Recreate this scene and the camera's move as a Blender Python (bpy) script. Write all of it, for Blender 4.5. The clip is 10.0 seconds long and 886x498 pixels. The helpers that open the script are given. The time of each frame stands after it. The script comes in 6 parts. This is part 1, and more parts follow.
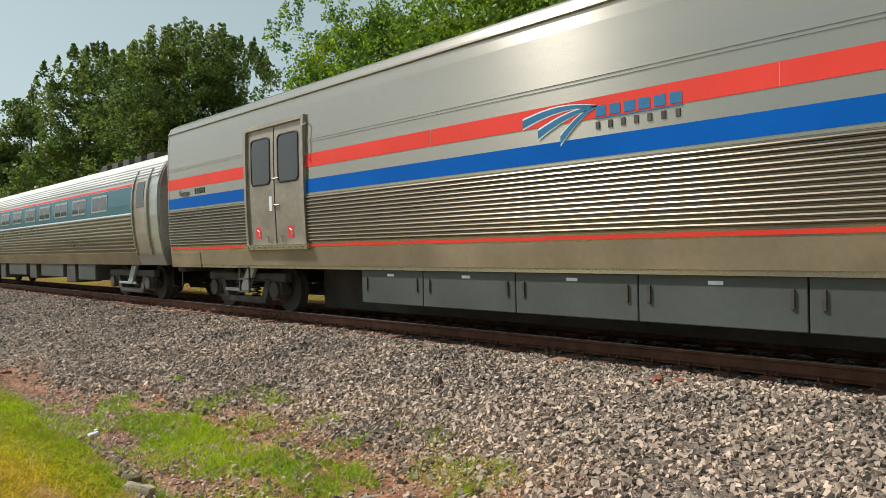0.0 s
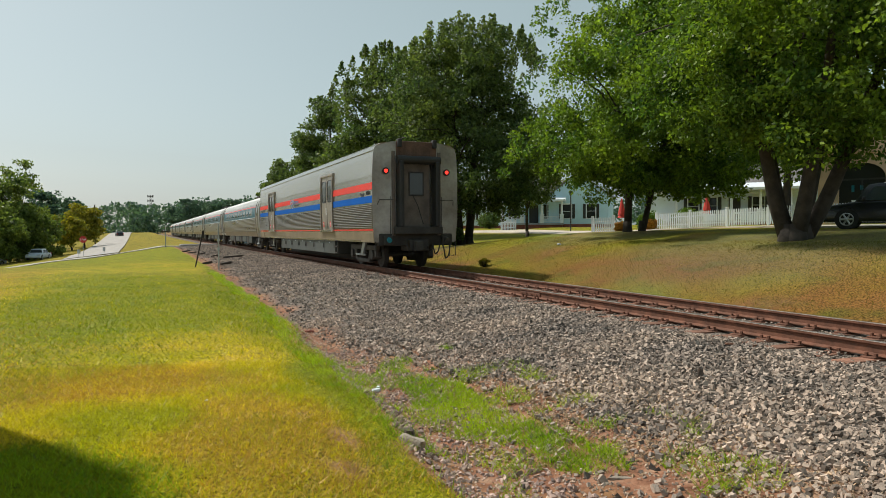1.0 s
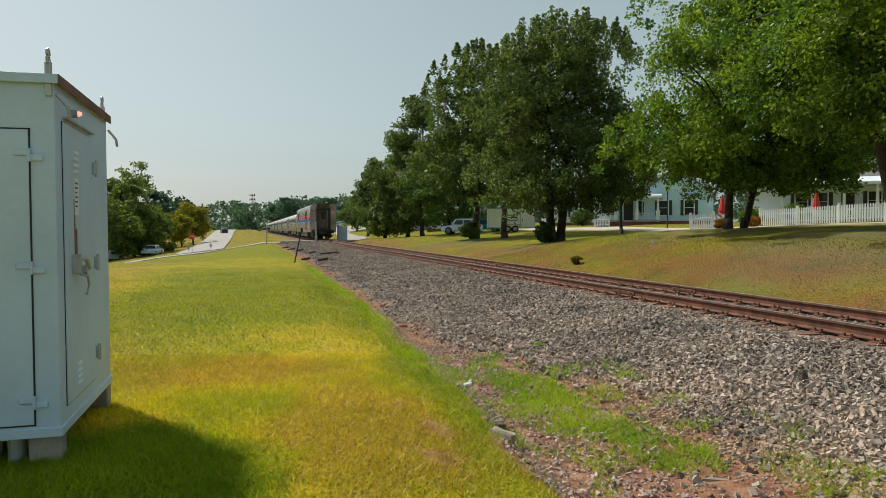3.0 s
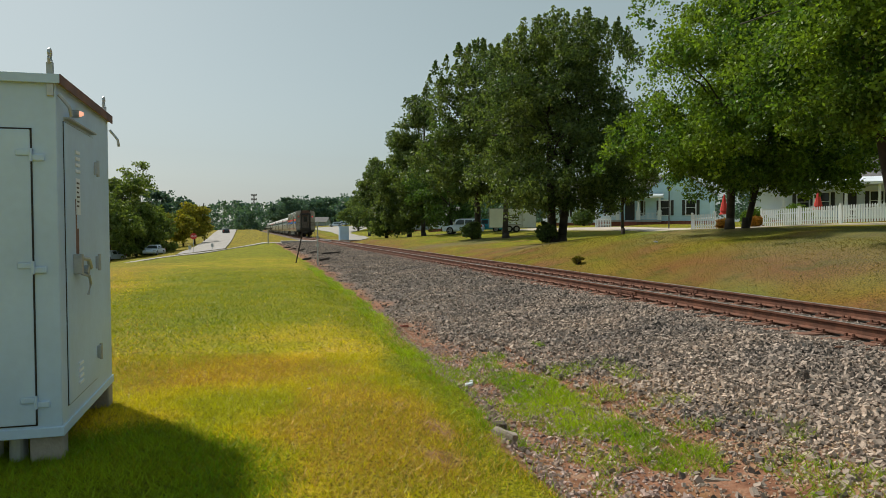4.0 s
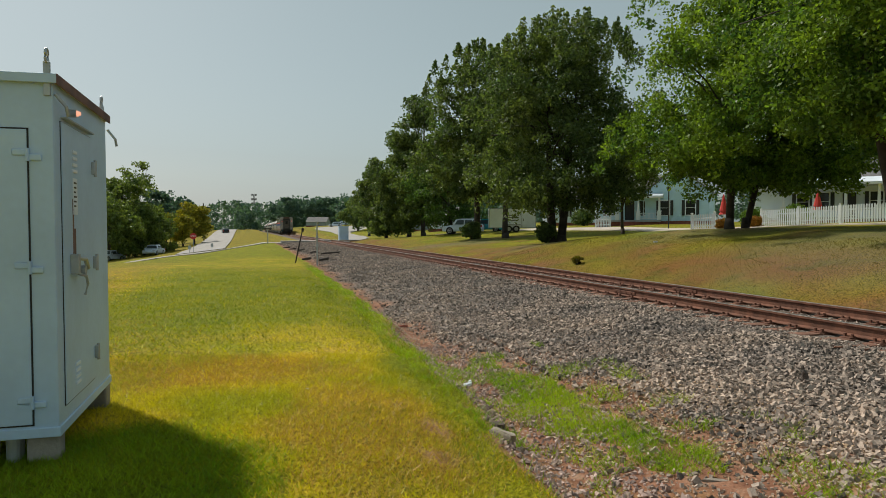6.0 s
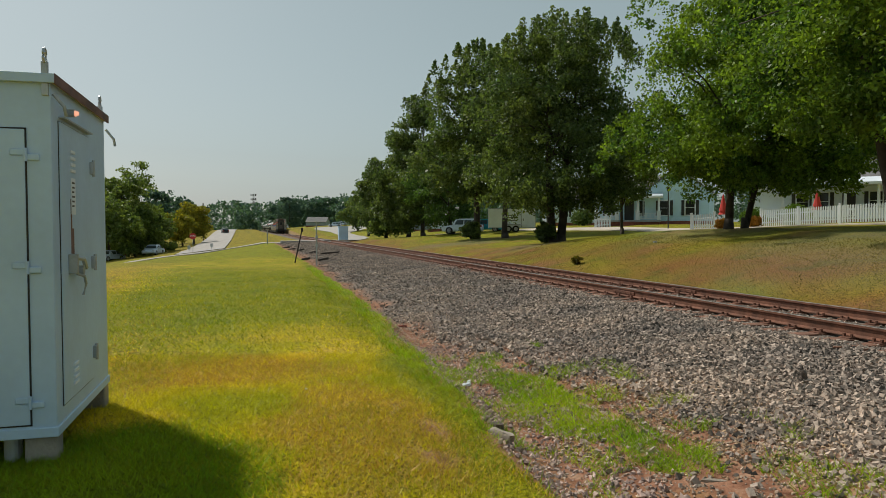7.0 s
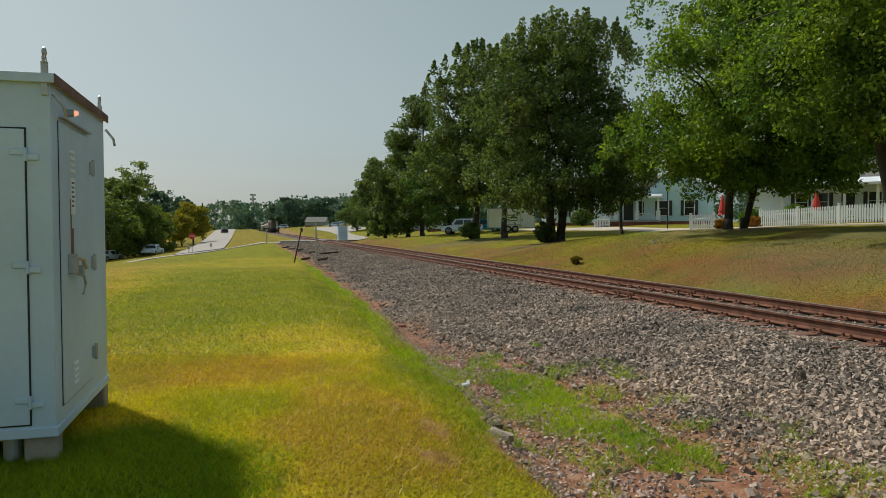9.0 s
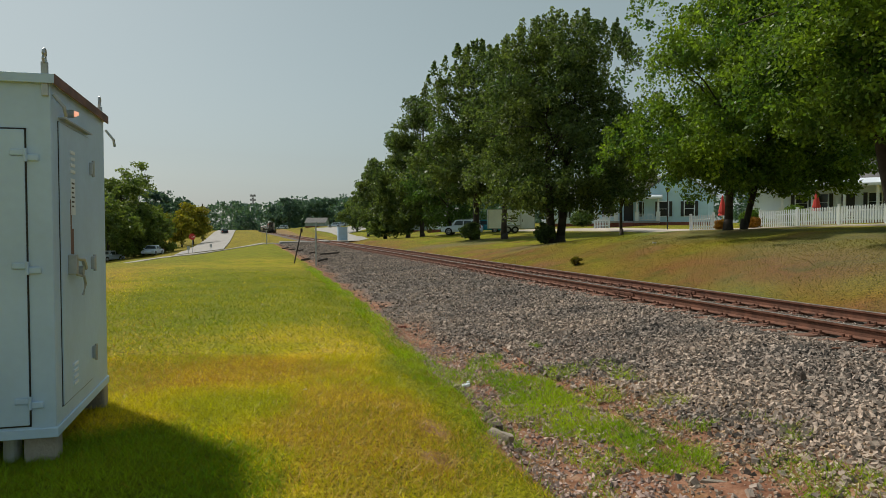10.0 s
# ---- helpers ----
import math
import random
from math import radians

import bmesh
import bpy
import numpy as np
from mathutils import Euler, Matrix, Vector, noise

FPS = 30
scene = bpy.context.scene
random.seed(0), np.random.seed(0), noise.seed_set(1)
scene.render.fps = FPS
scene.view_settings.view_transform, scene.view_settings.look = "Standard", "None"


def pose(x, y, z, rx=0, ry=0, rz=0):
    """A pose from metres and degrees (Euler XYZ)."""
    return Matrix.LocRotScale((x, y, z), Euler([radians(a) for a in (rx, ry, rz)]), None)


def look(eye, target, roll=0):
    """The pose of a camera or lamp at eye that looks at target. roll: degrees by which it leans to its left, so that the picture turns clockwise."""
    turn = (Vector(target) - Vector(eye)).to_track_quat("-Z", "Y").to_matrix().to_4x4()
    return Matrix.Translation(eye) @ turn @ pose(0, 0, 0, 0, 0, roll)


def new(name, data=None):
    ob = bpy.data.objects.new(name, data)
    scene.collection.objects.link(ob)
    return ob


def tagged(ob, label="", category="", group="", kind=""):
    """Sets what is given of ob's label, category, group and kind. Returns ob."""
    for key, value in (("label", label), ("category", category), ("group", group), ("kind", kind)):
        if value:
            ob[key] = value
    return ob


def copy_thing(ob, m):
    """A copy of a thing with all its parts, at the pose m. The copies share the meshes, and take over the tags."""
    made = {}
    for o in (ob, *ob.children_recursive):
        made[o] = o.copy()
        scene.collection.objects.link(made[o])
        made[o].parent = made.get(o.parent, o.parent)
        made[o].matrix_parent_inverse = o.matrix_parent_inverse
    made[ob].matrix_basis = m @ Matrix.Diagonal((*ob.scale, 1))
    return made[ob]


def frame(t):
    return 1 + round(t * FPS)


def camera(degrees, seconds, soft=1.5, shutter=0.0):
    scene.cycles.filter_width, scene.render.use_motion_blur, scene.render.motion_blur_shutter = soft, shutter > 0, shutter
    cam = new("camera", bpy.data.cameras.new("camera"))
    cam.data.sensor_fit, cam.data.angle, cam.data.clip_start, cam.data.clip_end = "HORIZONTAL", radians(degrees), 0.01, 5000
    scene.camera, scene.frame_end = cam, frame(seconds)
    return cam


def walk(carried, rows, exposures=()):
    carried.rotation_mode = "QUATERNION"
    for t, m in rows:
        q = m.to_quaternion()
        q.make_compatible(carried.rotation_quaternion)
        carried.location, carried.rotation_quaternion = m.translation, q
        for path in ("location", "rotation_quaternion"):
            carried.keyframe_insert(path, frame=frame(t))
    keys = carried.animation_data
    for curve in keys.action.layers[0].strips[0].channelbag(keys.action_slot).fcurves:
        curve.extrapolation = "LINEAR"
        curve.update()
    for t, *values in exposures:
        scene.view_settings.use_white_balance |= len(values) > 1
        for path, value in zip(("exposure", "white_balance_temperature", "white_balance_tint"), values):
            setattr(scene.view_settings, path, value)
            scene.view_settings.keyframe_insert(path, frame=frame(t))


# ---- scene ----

# ---------------------------------------------------------------- camera
# Rail heads are z = 0 and the track runs along +y, its centre at x = TRACK.
EYE = 1.31
TRACK = 8.58
cam = camera(64.9, 10.0, soft=0.7, shutter=0.0)
# seconds, degrees to the right of the track, pitch, roll, sideways, forward
PATH = [
    (0.0, 44.24, -0.40, -1.36, 0.060, 0.200), (0.1, 40.00, -0.62, -1.36, 0.055, 0.180),
    (0.2, 36.35, -0.82, -1.31, 0.045, 0.160), (0.3, 33.40, -1.00, -1.12, 0.035, 0.140),
    (0.4, 30.87, -1.12, -0.84, 0.025, 0.125), (0.5, 28.86, -1.20, -0.52, 0.015, 0.105),
    (0.6, 27.22, -1.29, -0.32, 0.005, 0.085), (0.8, 24.80, -1.42, -0.25, -0.002, 0.060),
    (1.0, 22.95, -1.49, -0.24, -0.008, 0.040), (1.5, 19.81, -1.52, -0.24, -0.030, -0.025),
    (2.0, 17.40, -1.64, -0.26, -0.041, -0.059), (2.5, 15.97, -1.68, -0.27, -0.055, -0.072),
    (3.2, 15.42, -1.69, -0.25, -0.057, -0.071), (4.0, 15.36, -1.69, -0.24, -0.056, -0.070),
    (5.0, 15.37, -1.69, -0.23, -0.050, -0.066), (5.5, 15.37, -1.69, -0.23, -0.045, -0.066),
    (7.0, 15.40, -1.69, -0.22, -0.030, -0.065), (8.0, 15.43, -1.69, -0.21, -0.028, -0.062),
    (9.0, 15.45, -1.69, -0.19, -0.032, -0.068), (9.5, 15.45, -1.67, -0.17, -0.033, -0.067),
    (10.0, 15.45, -1.63, -0.17, -0.032, -0.068),
]
walk(cam, [(t, pose(x, y, EYE, 90 + p, -r, -a)) for t, a, p, r, x, y in PATH],
     exposures=[(0.0, 0.42), (0.7, 0.31), (2.5, 0.24), (4.0, 0.09), (5.5, 0.02), (7.0, -0.05), (10.0, -0.08)])

# ---------------------------------------------------------------- world, sun
SUN_EL, SUN_AZ = 48.0, -31.0          # azimuth from +y, clockwise
world = bpy.data.worlds.new("hazy_sky")
scene.world = world
world.use_nodes = True
wn, wl = world.node_tree.nodes, world.node_tree.links
wn.clear()
sky = wn.new("ShaderNodeTexSky")
sky.sky_type = 'NISHITA'
sky.sun_disc = False
sky.sun_elevation = radians(SUN_EL)
sky.sun_rotation = radians(SUN_AZ)
sky.air_density, sky.dust_density, sky.ozone_density = 1.0, 1.8, 1.0
hsv = wn.new("ShaderNodeHueSaturation")
hsv.inputs["Saturation"].default_value = 0.5
hsv.inputs["Hue"].default_value = 0.475
bg = wn.new("ShaderNodeBackground")
bg.inputs["Strength"].default_value = 0.103
wout = wn.new("ShaderNodeOutputWorld")
wl.new(sky.outputs[0], hsv.inputs["Color"])
haze = wn.new("ShaderNodeMix")
haze.data_type = 'RGBA'
haze.inputs[0].default_value = 0.5
haze.inputs[7].default_value = (2.25, 3.25, 3.2, 1)
wl.new(hsv.outputs[0], haze.inputs[6])
wl.new(haze.outputs[2], bg.inputs["Color"])
wl.new(bg.outputs[0], wout.inputs["Surface"])

sun_data = bpy.data.lights.new("sun", 'SUN')
sun_data.energy = 3.6
sun_data.angle = radians(3.0)
sun_data.color = (1.0, 0.94, 0.84)
sun = new("sun", sun_data)
_se, _sa = radians(SUN_EL), radians(SUN_AZ)
sun.matrix_world = look((0, 0, 0), (-math.sin(_sa) * math.cos(_se), -math.cos(_sa) * math.cos(_se), -math.sin(_se)))
sun.location = (-20, 20, 40)


# ---------------------------------------------------------------- materials
def material(name, base, rough=0.6, metal=0.0, vary=0.15, scale=3.0, fine=40.0, bump=0.0, bump_scale=60.0, spec=0.5,
             second=None, per_object=0.0, per_island=0.0, stretch=(1, 1, 1), alpha_cut=None, rough_var=0.1):
    m = bpy.data.materials.new(name)
    m.use_nodes = True
    n, l = m.node_tree.nodes, m.node_tree.links
    b = n["Principled BSDF"]
    b.inputs["Roughness"].default_value = rough
    b.inputs["Metallic"].default_value = metal
    b.inputs["Specular IOR Level"].default_value = spec
    co = n.new("ShaderNodeTexCoord")
    mp = n.new("ShaderNodeMapping")
    mp.inputs["Scale"].default_value = stretch
    l.new(co.outputs["Object"], mp.inputs["Vector"])
    big = n.new("ShaderNodeTexNoise")
    big.inputs["Scale"].default_value = scale
    big.inputs["Detail"].default_value = 5
    l.new(mp.outputs[0], big.inputs["Vector"])
    small = n.new("ShaderNodeTexNoise")
    small.inputs["Scale"].default_value = fine
    small.inputs["Detail"].default_value = 4
    l.new(mp.outputs[0], small.inputs["Vector"])
    ramp = n.new("ShaderNodeValToRGB")
    c2 = second or tuple(c * (1 - vary) for c in base)
    c1 = base if second else tuple(min(1, c * (1 + vary)) for c in base)
    ramp.color_ramp.elements[0].position, ramp.color_ramp.elements[1].position = 0.35, 0.65
    ramp.color_ramp.elements[0].color, ramp.color_ramp.elements[1].color = (*c2, 1), (*c1, 1)
    l.new(big.outputs["Fac"], ramp.inputs["Fac"])
    val = n.new("ShaderNodeMath")
    val.operation = 'MULTIPLY_ADD'
    val.inputs[1].default_value = vary * 1.6
    val.inputs[2].default_value = 1 - vary * 0.8
    l.new(small.outputs["Fac"], val.inputs[0])
    last = val.outputs[0]
    if per_object or per_island:
        if per_island:
            src = n.new("ShaderNodeNewGeometry").outputs["Random Per Island"]
        else:
            src = n.new("ShaderNodeObjectInfo").outputs["Random"]
        a = per_island or per_object
        v2 = n.new("ShaderNodeMath")
        v2.operation = 'MULTIPLY_ADD'
        v2.inputs[1].default_value = 2 * a
        v2.inputs[2].default_value = 1 - a
        l.new(src, v2.inputs[0])
        v3 = n.new("ShaderNodeMath")
        v3.operation = 'MULTIPLY'
        l.new(v2.outputs[0], v3.inputs[0])
        l.new(last, v3.inputs[1])
        last = v3.outputs[0]
    h = n.new("ShaderNodeHueSaturation")
    l.new(ramp.outputs["Color"], h.inputs["Color"])
    l.new(last, h.inputs["Value"])
    l.new(h.outputs[0], b.inputs["Base Color"])
    if rough_var:
        rr = n.new("ShaderNodeMath")
        rr.operation = 'MULTIPLY_ADD'
        rr.inputs[1].default_value = rough_var * 2
        rr.inputs[2].default_value = max(0.02, rough - rough_var)
        l.new(big.outputs["Fac"], rr.inputs[0])
        l.new(rr.outputs[0], b.inputs["Roughness"])
    if bump:
        bt = n.new("ShaderNodeTexNoise")
        bt.inputs["Scale"].default_value = bump_scale
        bt.inputs["Detail"].default_value = 6
        l.new(mp.outputs[0], bt.inputs["Vector"])
        bu = n.new("ShaderNodeBump")
        bu.inputs["Strength"].default_value = min(1, bump)
        bu.inputs["Distance"].default_value = 0.02
        l.new(bt.outputs["Fac"], bu.inputs["Height"])
        l.new(bu.outputs[0], b.inputs["Normal"])
    return m


def leaf_material(name, base, second, back=0.35, spread=0.32, patch=0.8):
    """Leaves: varied green, with light that comes through them."""
    m = material(name, base, rough=0.45, vary=0.22, scale=patch, fine=3.0, second=second, per_island=spread, spec=0.2)
    n, l = m.node_tree.nodes, m.node_tree.links
    b = n["Principled BSDF"]
    col = b.inputs["Base Color"].links[0].from_socket
    tr = n.new("ShaderNodeBsdfTranslucent")
    mul = n.new("ShaderNodeMix")
    mul.data_type = 'RGBA'
    mul.blend_type = 'MULTIPLY'
    mul.inputs[0].default_value = 1.0
    mul.inputs[7].default_value = (1.5, 1.6, 0.6, 1)
    l.new(col, mul.inputs[6])
    l.new(mul.outputs[2], tr.inputs["Color"])
    mix = n.new("ShaderNodeMixShader")
    mix.inputs[0].default_value = back
    l.new(b.outputs[0], mix.inputs[1])
    l.new(tr.outputs[0], mix.inputs[2])
    l.new(mix.outputs[0], n["Material Output"].inputs["Surface"])
    return m


def glow(name, colour, strength):
    m = bpy.data.materials.new(name)
    m.use_nodes = True
    b = m.node_tree.nodes["Principled BSDF"]
    b.inputs["Base Color"].default_value = (*colour, 1)
    b.inputs["Emission Color"].default_value = (*colour, 1)
    b.inputs["Emission Strength"].default_value = strength
    return m


def brushed(m, amount):
    """Rolled sheet: highlights drawn out across the rolling direction."""
    n, l = m.node_tree.nodes, m.node_tree.links
    tg = n.new("ShaderNodeTangent")
    tg.direction_type, tg.axis = 'RADIAL', 'Y'
    b = n["Principled BSDF"]
    b.inputs["Anisotropic"].default_value = amount
    l.new(tg.outputs[0], b.inputs["Tangent"])


STEEL = material("satin_steel", (0.43, 0.405, 0.36), 0.21, 0.8, 0.06, 0.6, 25, 0.02, 8, stretch=(1, 0.15, 1), rough_var=0.03)
brushed(STEEL, 0.92)
FLUTE = material("fluted_steel", (0.24, 0.21, 0.17), 0.30, 0.9, 0.14, 0.8, 20, stretch=(1, 0.2, 2))
DOORSTEEL = material("grimy_steel_door", (0.34, 0.30, 0.26), 0.5, 0.6, 0.18, 1.5, 12)
ENDSTEEL = material("grimy_end_steel", (0.44, 0.425, 0.405), 0.42, 0.5, 0.3, 0.8, 10, second=(0.22, 0.195, 0.175))
BRONZE = material("skirt_dusty_metal", (0.33, 0.265, 0.19), 0.5, 0.6, 0.16, 1.0, 14)
RED = material("stripe_red", (0.78, 0.055, 0.04), 0.5, 0, 0.06, 1, 30, spec=0.25)
BLUE = material("stripe_blue", (0.001, 0.105, 0.47), 0.55, 0, 0.06, 1, 30, spec=0.08)
TEALBLUE = material("faded_blue_band", (0.025, 0.12, 0.165), 0.35, 0.1, 0.15, 1, 20)
DARKGLASS = material("dark_glass", (0.03, 0.032, 0.035), 0.12, 0, 0.1, 1, 10, spec=0.7, rough_var=0.03)
BLACK = material("black_rubber", (0.02, 0.02, 0.021), 0.6, 0, 0.3, 2, 20, 0.2, 30)
UNDER = material("underframe_grime", (0.045, 0.040, 0.036), 0.75, 0.1, 0.35, 2, 15, 0.3, 30)
TRUCK = material("truck_grey", (0.075, 0.068, 0.062), 0.7, 0.2, 0.3, 3, 25, 0.2, 30)
BOXGREY = material("equipment_box_grey", (0.075, 0.085, 0.083), 0.5, 0.1, 0.16, 0.8, 12)
RUSTHOOD = material("rusty_brown_hood", (0.13, 0.075, 0.055), 0.75, 0.2, 0.35, 2.5, 20)
REDLAMP = glow("red_marker_glow", (1.0, 0.03, 0.02), 2.2)
ROOFSTEEL = material("coach_roof_steel", (0.50, 0.50, 0.49), 0.38, 0.75, 0.08, 0.8, 12, stretch=(1, 0.2, 1))
LABELRED = material("label_red", (0.70, 0.05, 0.05), 0.5, 0, 0.05)
WHITEP = material("white_paint", (0.76, 0.82, 0.88), 0.5, 0, 0.06, 1.5, 15)
INK = material("dark_lettering", (0.03, 0.03, 0.035), 0.5, 0, 0.05)
LOGOBLUE = material("emblem_blue", (0.02, 0.16, 0.36), 0.4, 0, 0.05)
RUSTRAIL = material("rusted_rail_side", (0.165, 0.07, 0.042), 0.8, 0.2, 0.3, 5, 40, 0.3, 60)
RAILTOP = material("worn_rail_head", (0.42, 0.38, 0.35), 0.35, 0.85, 0.15, 5, 40)
TIEWOOD = material("weathered_tie", (0.23, 0.11, 0.07), 0.9, 0, 0.35, 4, 30, 0.6, 40, per_object=0.3)
STONE = material("ballast_stone", (0.375, 0.288, 0.225), 0.85, 0, 0.3, 0.7, 30, 0.3, 80, second=(0.225, 0.182, 0.152), per_island=0.75)
PALESTONE = material("pale_gravel", (0.50, 0.39, 0.30), 0.9, 0, 0.25, 2, 30, second=(0.38, 0.26, 0.19), per_island=0.4)
CABGREY = material("painted_cabinet_grey", (0.48, 0.64, 0.82), 0.5, 0.05, 0.08, 1.2, 18, 0.03, 20)
CABDARK = material("cabinet_seam", (0.02, 0.022, 0.024), 0.7, 0, 0.1)
CABROOF = material("weathered_roof_tan", (0.48, 0.43, 0.37), 0.6, 0.1, 0.15, 2, 20)
CABTRIM = material("rusted_roof_edge", (0.16, 0.085, 0.07), 0.7, 0.1, 0.3, 4, 30)
GALV = material("galvanised_metal", (0.42, 0.45, 0.46), 0.45, 0.6, 0.12, 6, 40)
CONCRETE = material("rough_concrete", (0.30, 0.27, 0.23), 0.9, 0, 0.2, 4, 40, 0.4, 50)
ROADMAT = material("pale_asphalt", (0.36, 0.335, 0.31), 0.9, 0, 0.12, 0.6, 20, 0.2, 60)
BARK = material("dark_bark", (0.055, 0.045, 0.037), 0.95, 0, 0.3, 4, 25, 0.8, 30)
LEAF_OAK = leaf_material("oak_leaves", (0.135, 0.175, 0.060), (0.068, 0.11, 0.048), 0.4, 0.5, 0.5)
LEAF_MAPLE = leaf_material("maple_leaves", (0.185, 0.265, 0.034), (0.052, 0.115, 0.030), 0.42, 0.5, 0.5)
LEAF_PINE = leaf_material("pine_needles", (0.085, 0.155, 0.040), (0.055, 0.105, 0.032), 0.35, 0.45)
# Lighter than the oak leaves: haze at 100 m is mixed into the colour.
LEAF_MID = leaf_material("roadside_leaves", (0.165, 0.205, 0.060), (0.10, 0.15, 0.048), 0.4, 0.45)
# The blue in this green is distance haze put into the leaf colour.
LEAF_FAR = leaf_material("haze_tinted_foliage", (0.10, 0.165, 0.15), (0.07, 0.13, 0.125), 0.3)
LEAF_GOLD = leaf_material("yellowing_leaves", (0.34, 0.28, 0.035), (0.20, 0.21, 0.032), 0.3)
BUSHORANGE = leaf_material("orange_shrub", (0.34, 0.155, 0.022), (0.24, 0.12, 0.02), 0.3)
GRASS = leaf_material("grass_blades", (0.62, 0.47, 0.022), (0.38, 0.36, 0.012), 0.4, 0.38, 0.9)
STRAW = leaf_material("dry_straw_blades", (0.52, 0.35, 0.075), (0.44, 0.25, 0.04), 0.3, 0.4, 1.4)
VERGE = leaf_material("dull_verge_blades", (0.17, 0.115, 0.024), (0.09, 0.095, 0.015), 0.35, 0.3, 0.5)
LAWNGREEN = leaf_material("green_lawn_blades", (0.28, 0.28, 0.006), (0.15, 0.195, 0.005), 0.4, 0.35, 0.8)
# Lush green, brightened further for sky fill in the cabinet's shadow.
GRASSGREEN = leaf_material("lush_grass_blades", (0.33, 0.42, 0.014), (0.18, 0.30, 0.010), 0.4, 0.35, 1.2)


def ground_material():
    """Lawn, bare clay, dry straw and gravel, mixed by the sheet's own zones."""
    m = bpy.data.materials.new("lawn_and_clay")
    m.use_nodes = True
    n, l = m.node_tree.nodes, m.node_tree.links
    b = n["Principled BSDF"]
    b.inputs["Roughness"].default_value = 0.95
    b.inputs["Specular IOR Level"].default_value = 0.15
    co = n.new("ShaderNodeTexCoord")

    def noise_of(scale, detail=5):
        t = n.new("ShaderNodeTexNoise")
        t.inputs["Scale"].default_value = scale
        t.inputs["Detail"].default_value = detail
        l.new(co.outputs["Object"], t.inputs["Vector"])
        return t.outputs["Fac"]

    def ramp(fac, stops):
        r = n.new("ShaderNodeValToRGB")
        while len(r.color_ramp.elements) < len(stops):
            r.color_ramp.elements.new(0.5)
        for e, (p, c) in zip(r.color_ramp.elements, stops):
            e.position, e.color = p, (*c, 1)
        l.new(fac, r.inputs["Fac"])
        return r.outputs["Color"]

    def mix(fac, a, c):
        x = n.new("ShaderNodeMix")
        x.data_type = 'RGBA'
        l.new(fac, x.inputs[0])
        l.new(a, x.inputs[6])
        l.new(c, x.inputs[7])
        return x.outputs[2]

    lawn = ramp(noise_of(0.9), [(0.32, (0.25, 0.25, 0.005)), (0.5, (0.38, 0.30, 0.008)), (0.68, (0.50, 0.34, 0.04))])
    speck = ramp(noise_of(28, 6), [(0.36, (0.30, 0.31, 0.25)), (0.58, (1.3, 1.3, 1.3))])
    mul = n.new("ShaderNodeMix")
    mul.data_type, mul.blend_type = 'RGBA', 'MULTIPLY'
    mul.inputs[0].default_value = 1
    green = ramp(noise_of(1.4), [(0.35, (0.125, 0.165, 0.003)), (0.65, (0.21, 0.21, 0.004))])
    dry = ramp(noise_of(0.8), [(0.3, (0.19, 0.12, 0.02)), (0.52, (0.22, 0.105, 0.03)), (0.72, (0.10, 0.098, 0.015))])
    clay = ramp(noise_of(5), [(0.3, (0.14, 0.06, 0.035)), (0.52, (0.29, 0.14, 0.085)), (0.75, (0.42, 0.27, 0.18))])
    grav = ramp(noise_of(30, 3), [(0.35, (0.05, 0.042, 0.036)), (0.6, (0.23, 0.19, 0.16))])
    zone = n.new("ShaderNodeVertexColor")
    zone.layer_name = "zones"
    sep = n.new("ShaderNodeSeparateColor")
    l.new(zone.outputs["Color"], sep.inputs[0])
    c = mix(sep.outputs["Green"], lawn, green)
    c = mix(sep.outputs["Blue"], c, dry)
    l.new(c, mul.inputs[6])
    l.new(speck, mul.inputs[7])
    c = mix(sep.outputs["Red"], mul.outputs[2], clay)
    c = mix(zone.outputs["Alpha"], c, grav)
    l.new(c, b.inputs["Base Color"])
    bu = n.new("ShaderNodeBump")
    bu.inputs["Strength"].default_value = 0.7
    bu.inputs["Distance"].default_value = 0.03
    l.new(noise_of(35, 6), bu.inputs["Height"])
    l.new(bu.outputs[0], b.inputs["Normal"])
    return m


GROUND = ground_material()


# ---------------------------------------------------------------- building helpers
def part(name, bm, mat, parent=None, label="", smooth=False):
    """Links a bmesh as one mesh object under a thing."""
    me = bpy.data.meshes.new(name)
    bm.to_mesh(me)
    bm.free()
    me.materials.append(mat)
    if smooth:
        for f in me.polygons:
            f.use_smooth = True
    ob = new(name, me)
    if parent:
        ob.parent = parent
    if label:
        ob["label"] = label
    return ob


def from_arrays(name, verts, faces, mat, parent=None):
    me = bpy.data.meshes.new(name)
    me.from_pydata(verts, [], faces)
    me.materials.append(mat)
    ob = new(name, me)
    if parent:
        ob.parent = parent
    return ob


def box(bm, x0, x1, y0, y1, z0, z1, bevel=0.0):
    r = bmesh.ops.create_cube(bm, size=1)
    vs = r["verts"]
    for v in vs:
        v.co = Vector(((x0 + x1) / 2 + v.co.x * (x1 - x0), (y0 + y1) / 2 + v.co.y * (y1 - y0), (z0 + z1) / 2 + v.co.z * (z1 - z0)))
    if bevel:
        es = {e for v in vs for e in v.link_edges}
        bmesh.ops.bevel(bm, geom=list(es), offset=bevel, segments=2, profile=0.5, affect='EDGES')
    return vs


def cyl(bm, p, q, r, r2=None, n=12, caps=True):
    p, q = Vector(p), Vector(q)
    d = q - p
    m = Matrix.Translation((p + q) / 2) @ d.to_track_quat("Z", "Y").to_matrix().to_4x4()
    bmesh.ops.create_cone(bm, cap_ends=caps, segments=n, radius1=r, radius2=r if r2 is None else r2, depth=d.length, matrix=m)


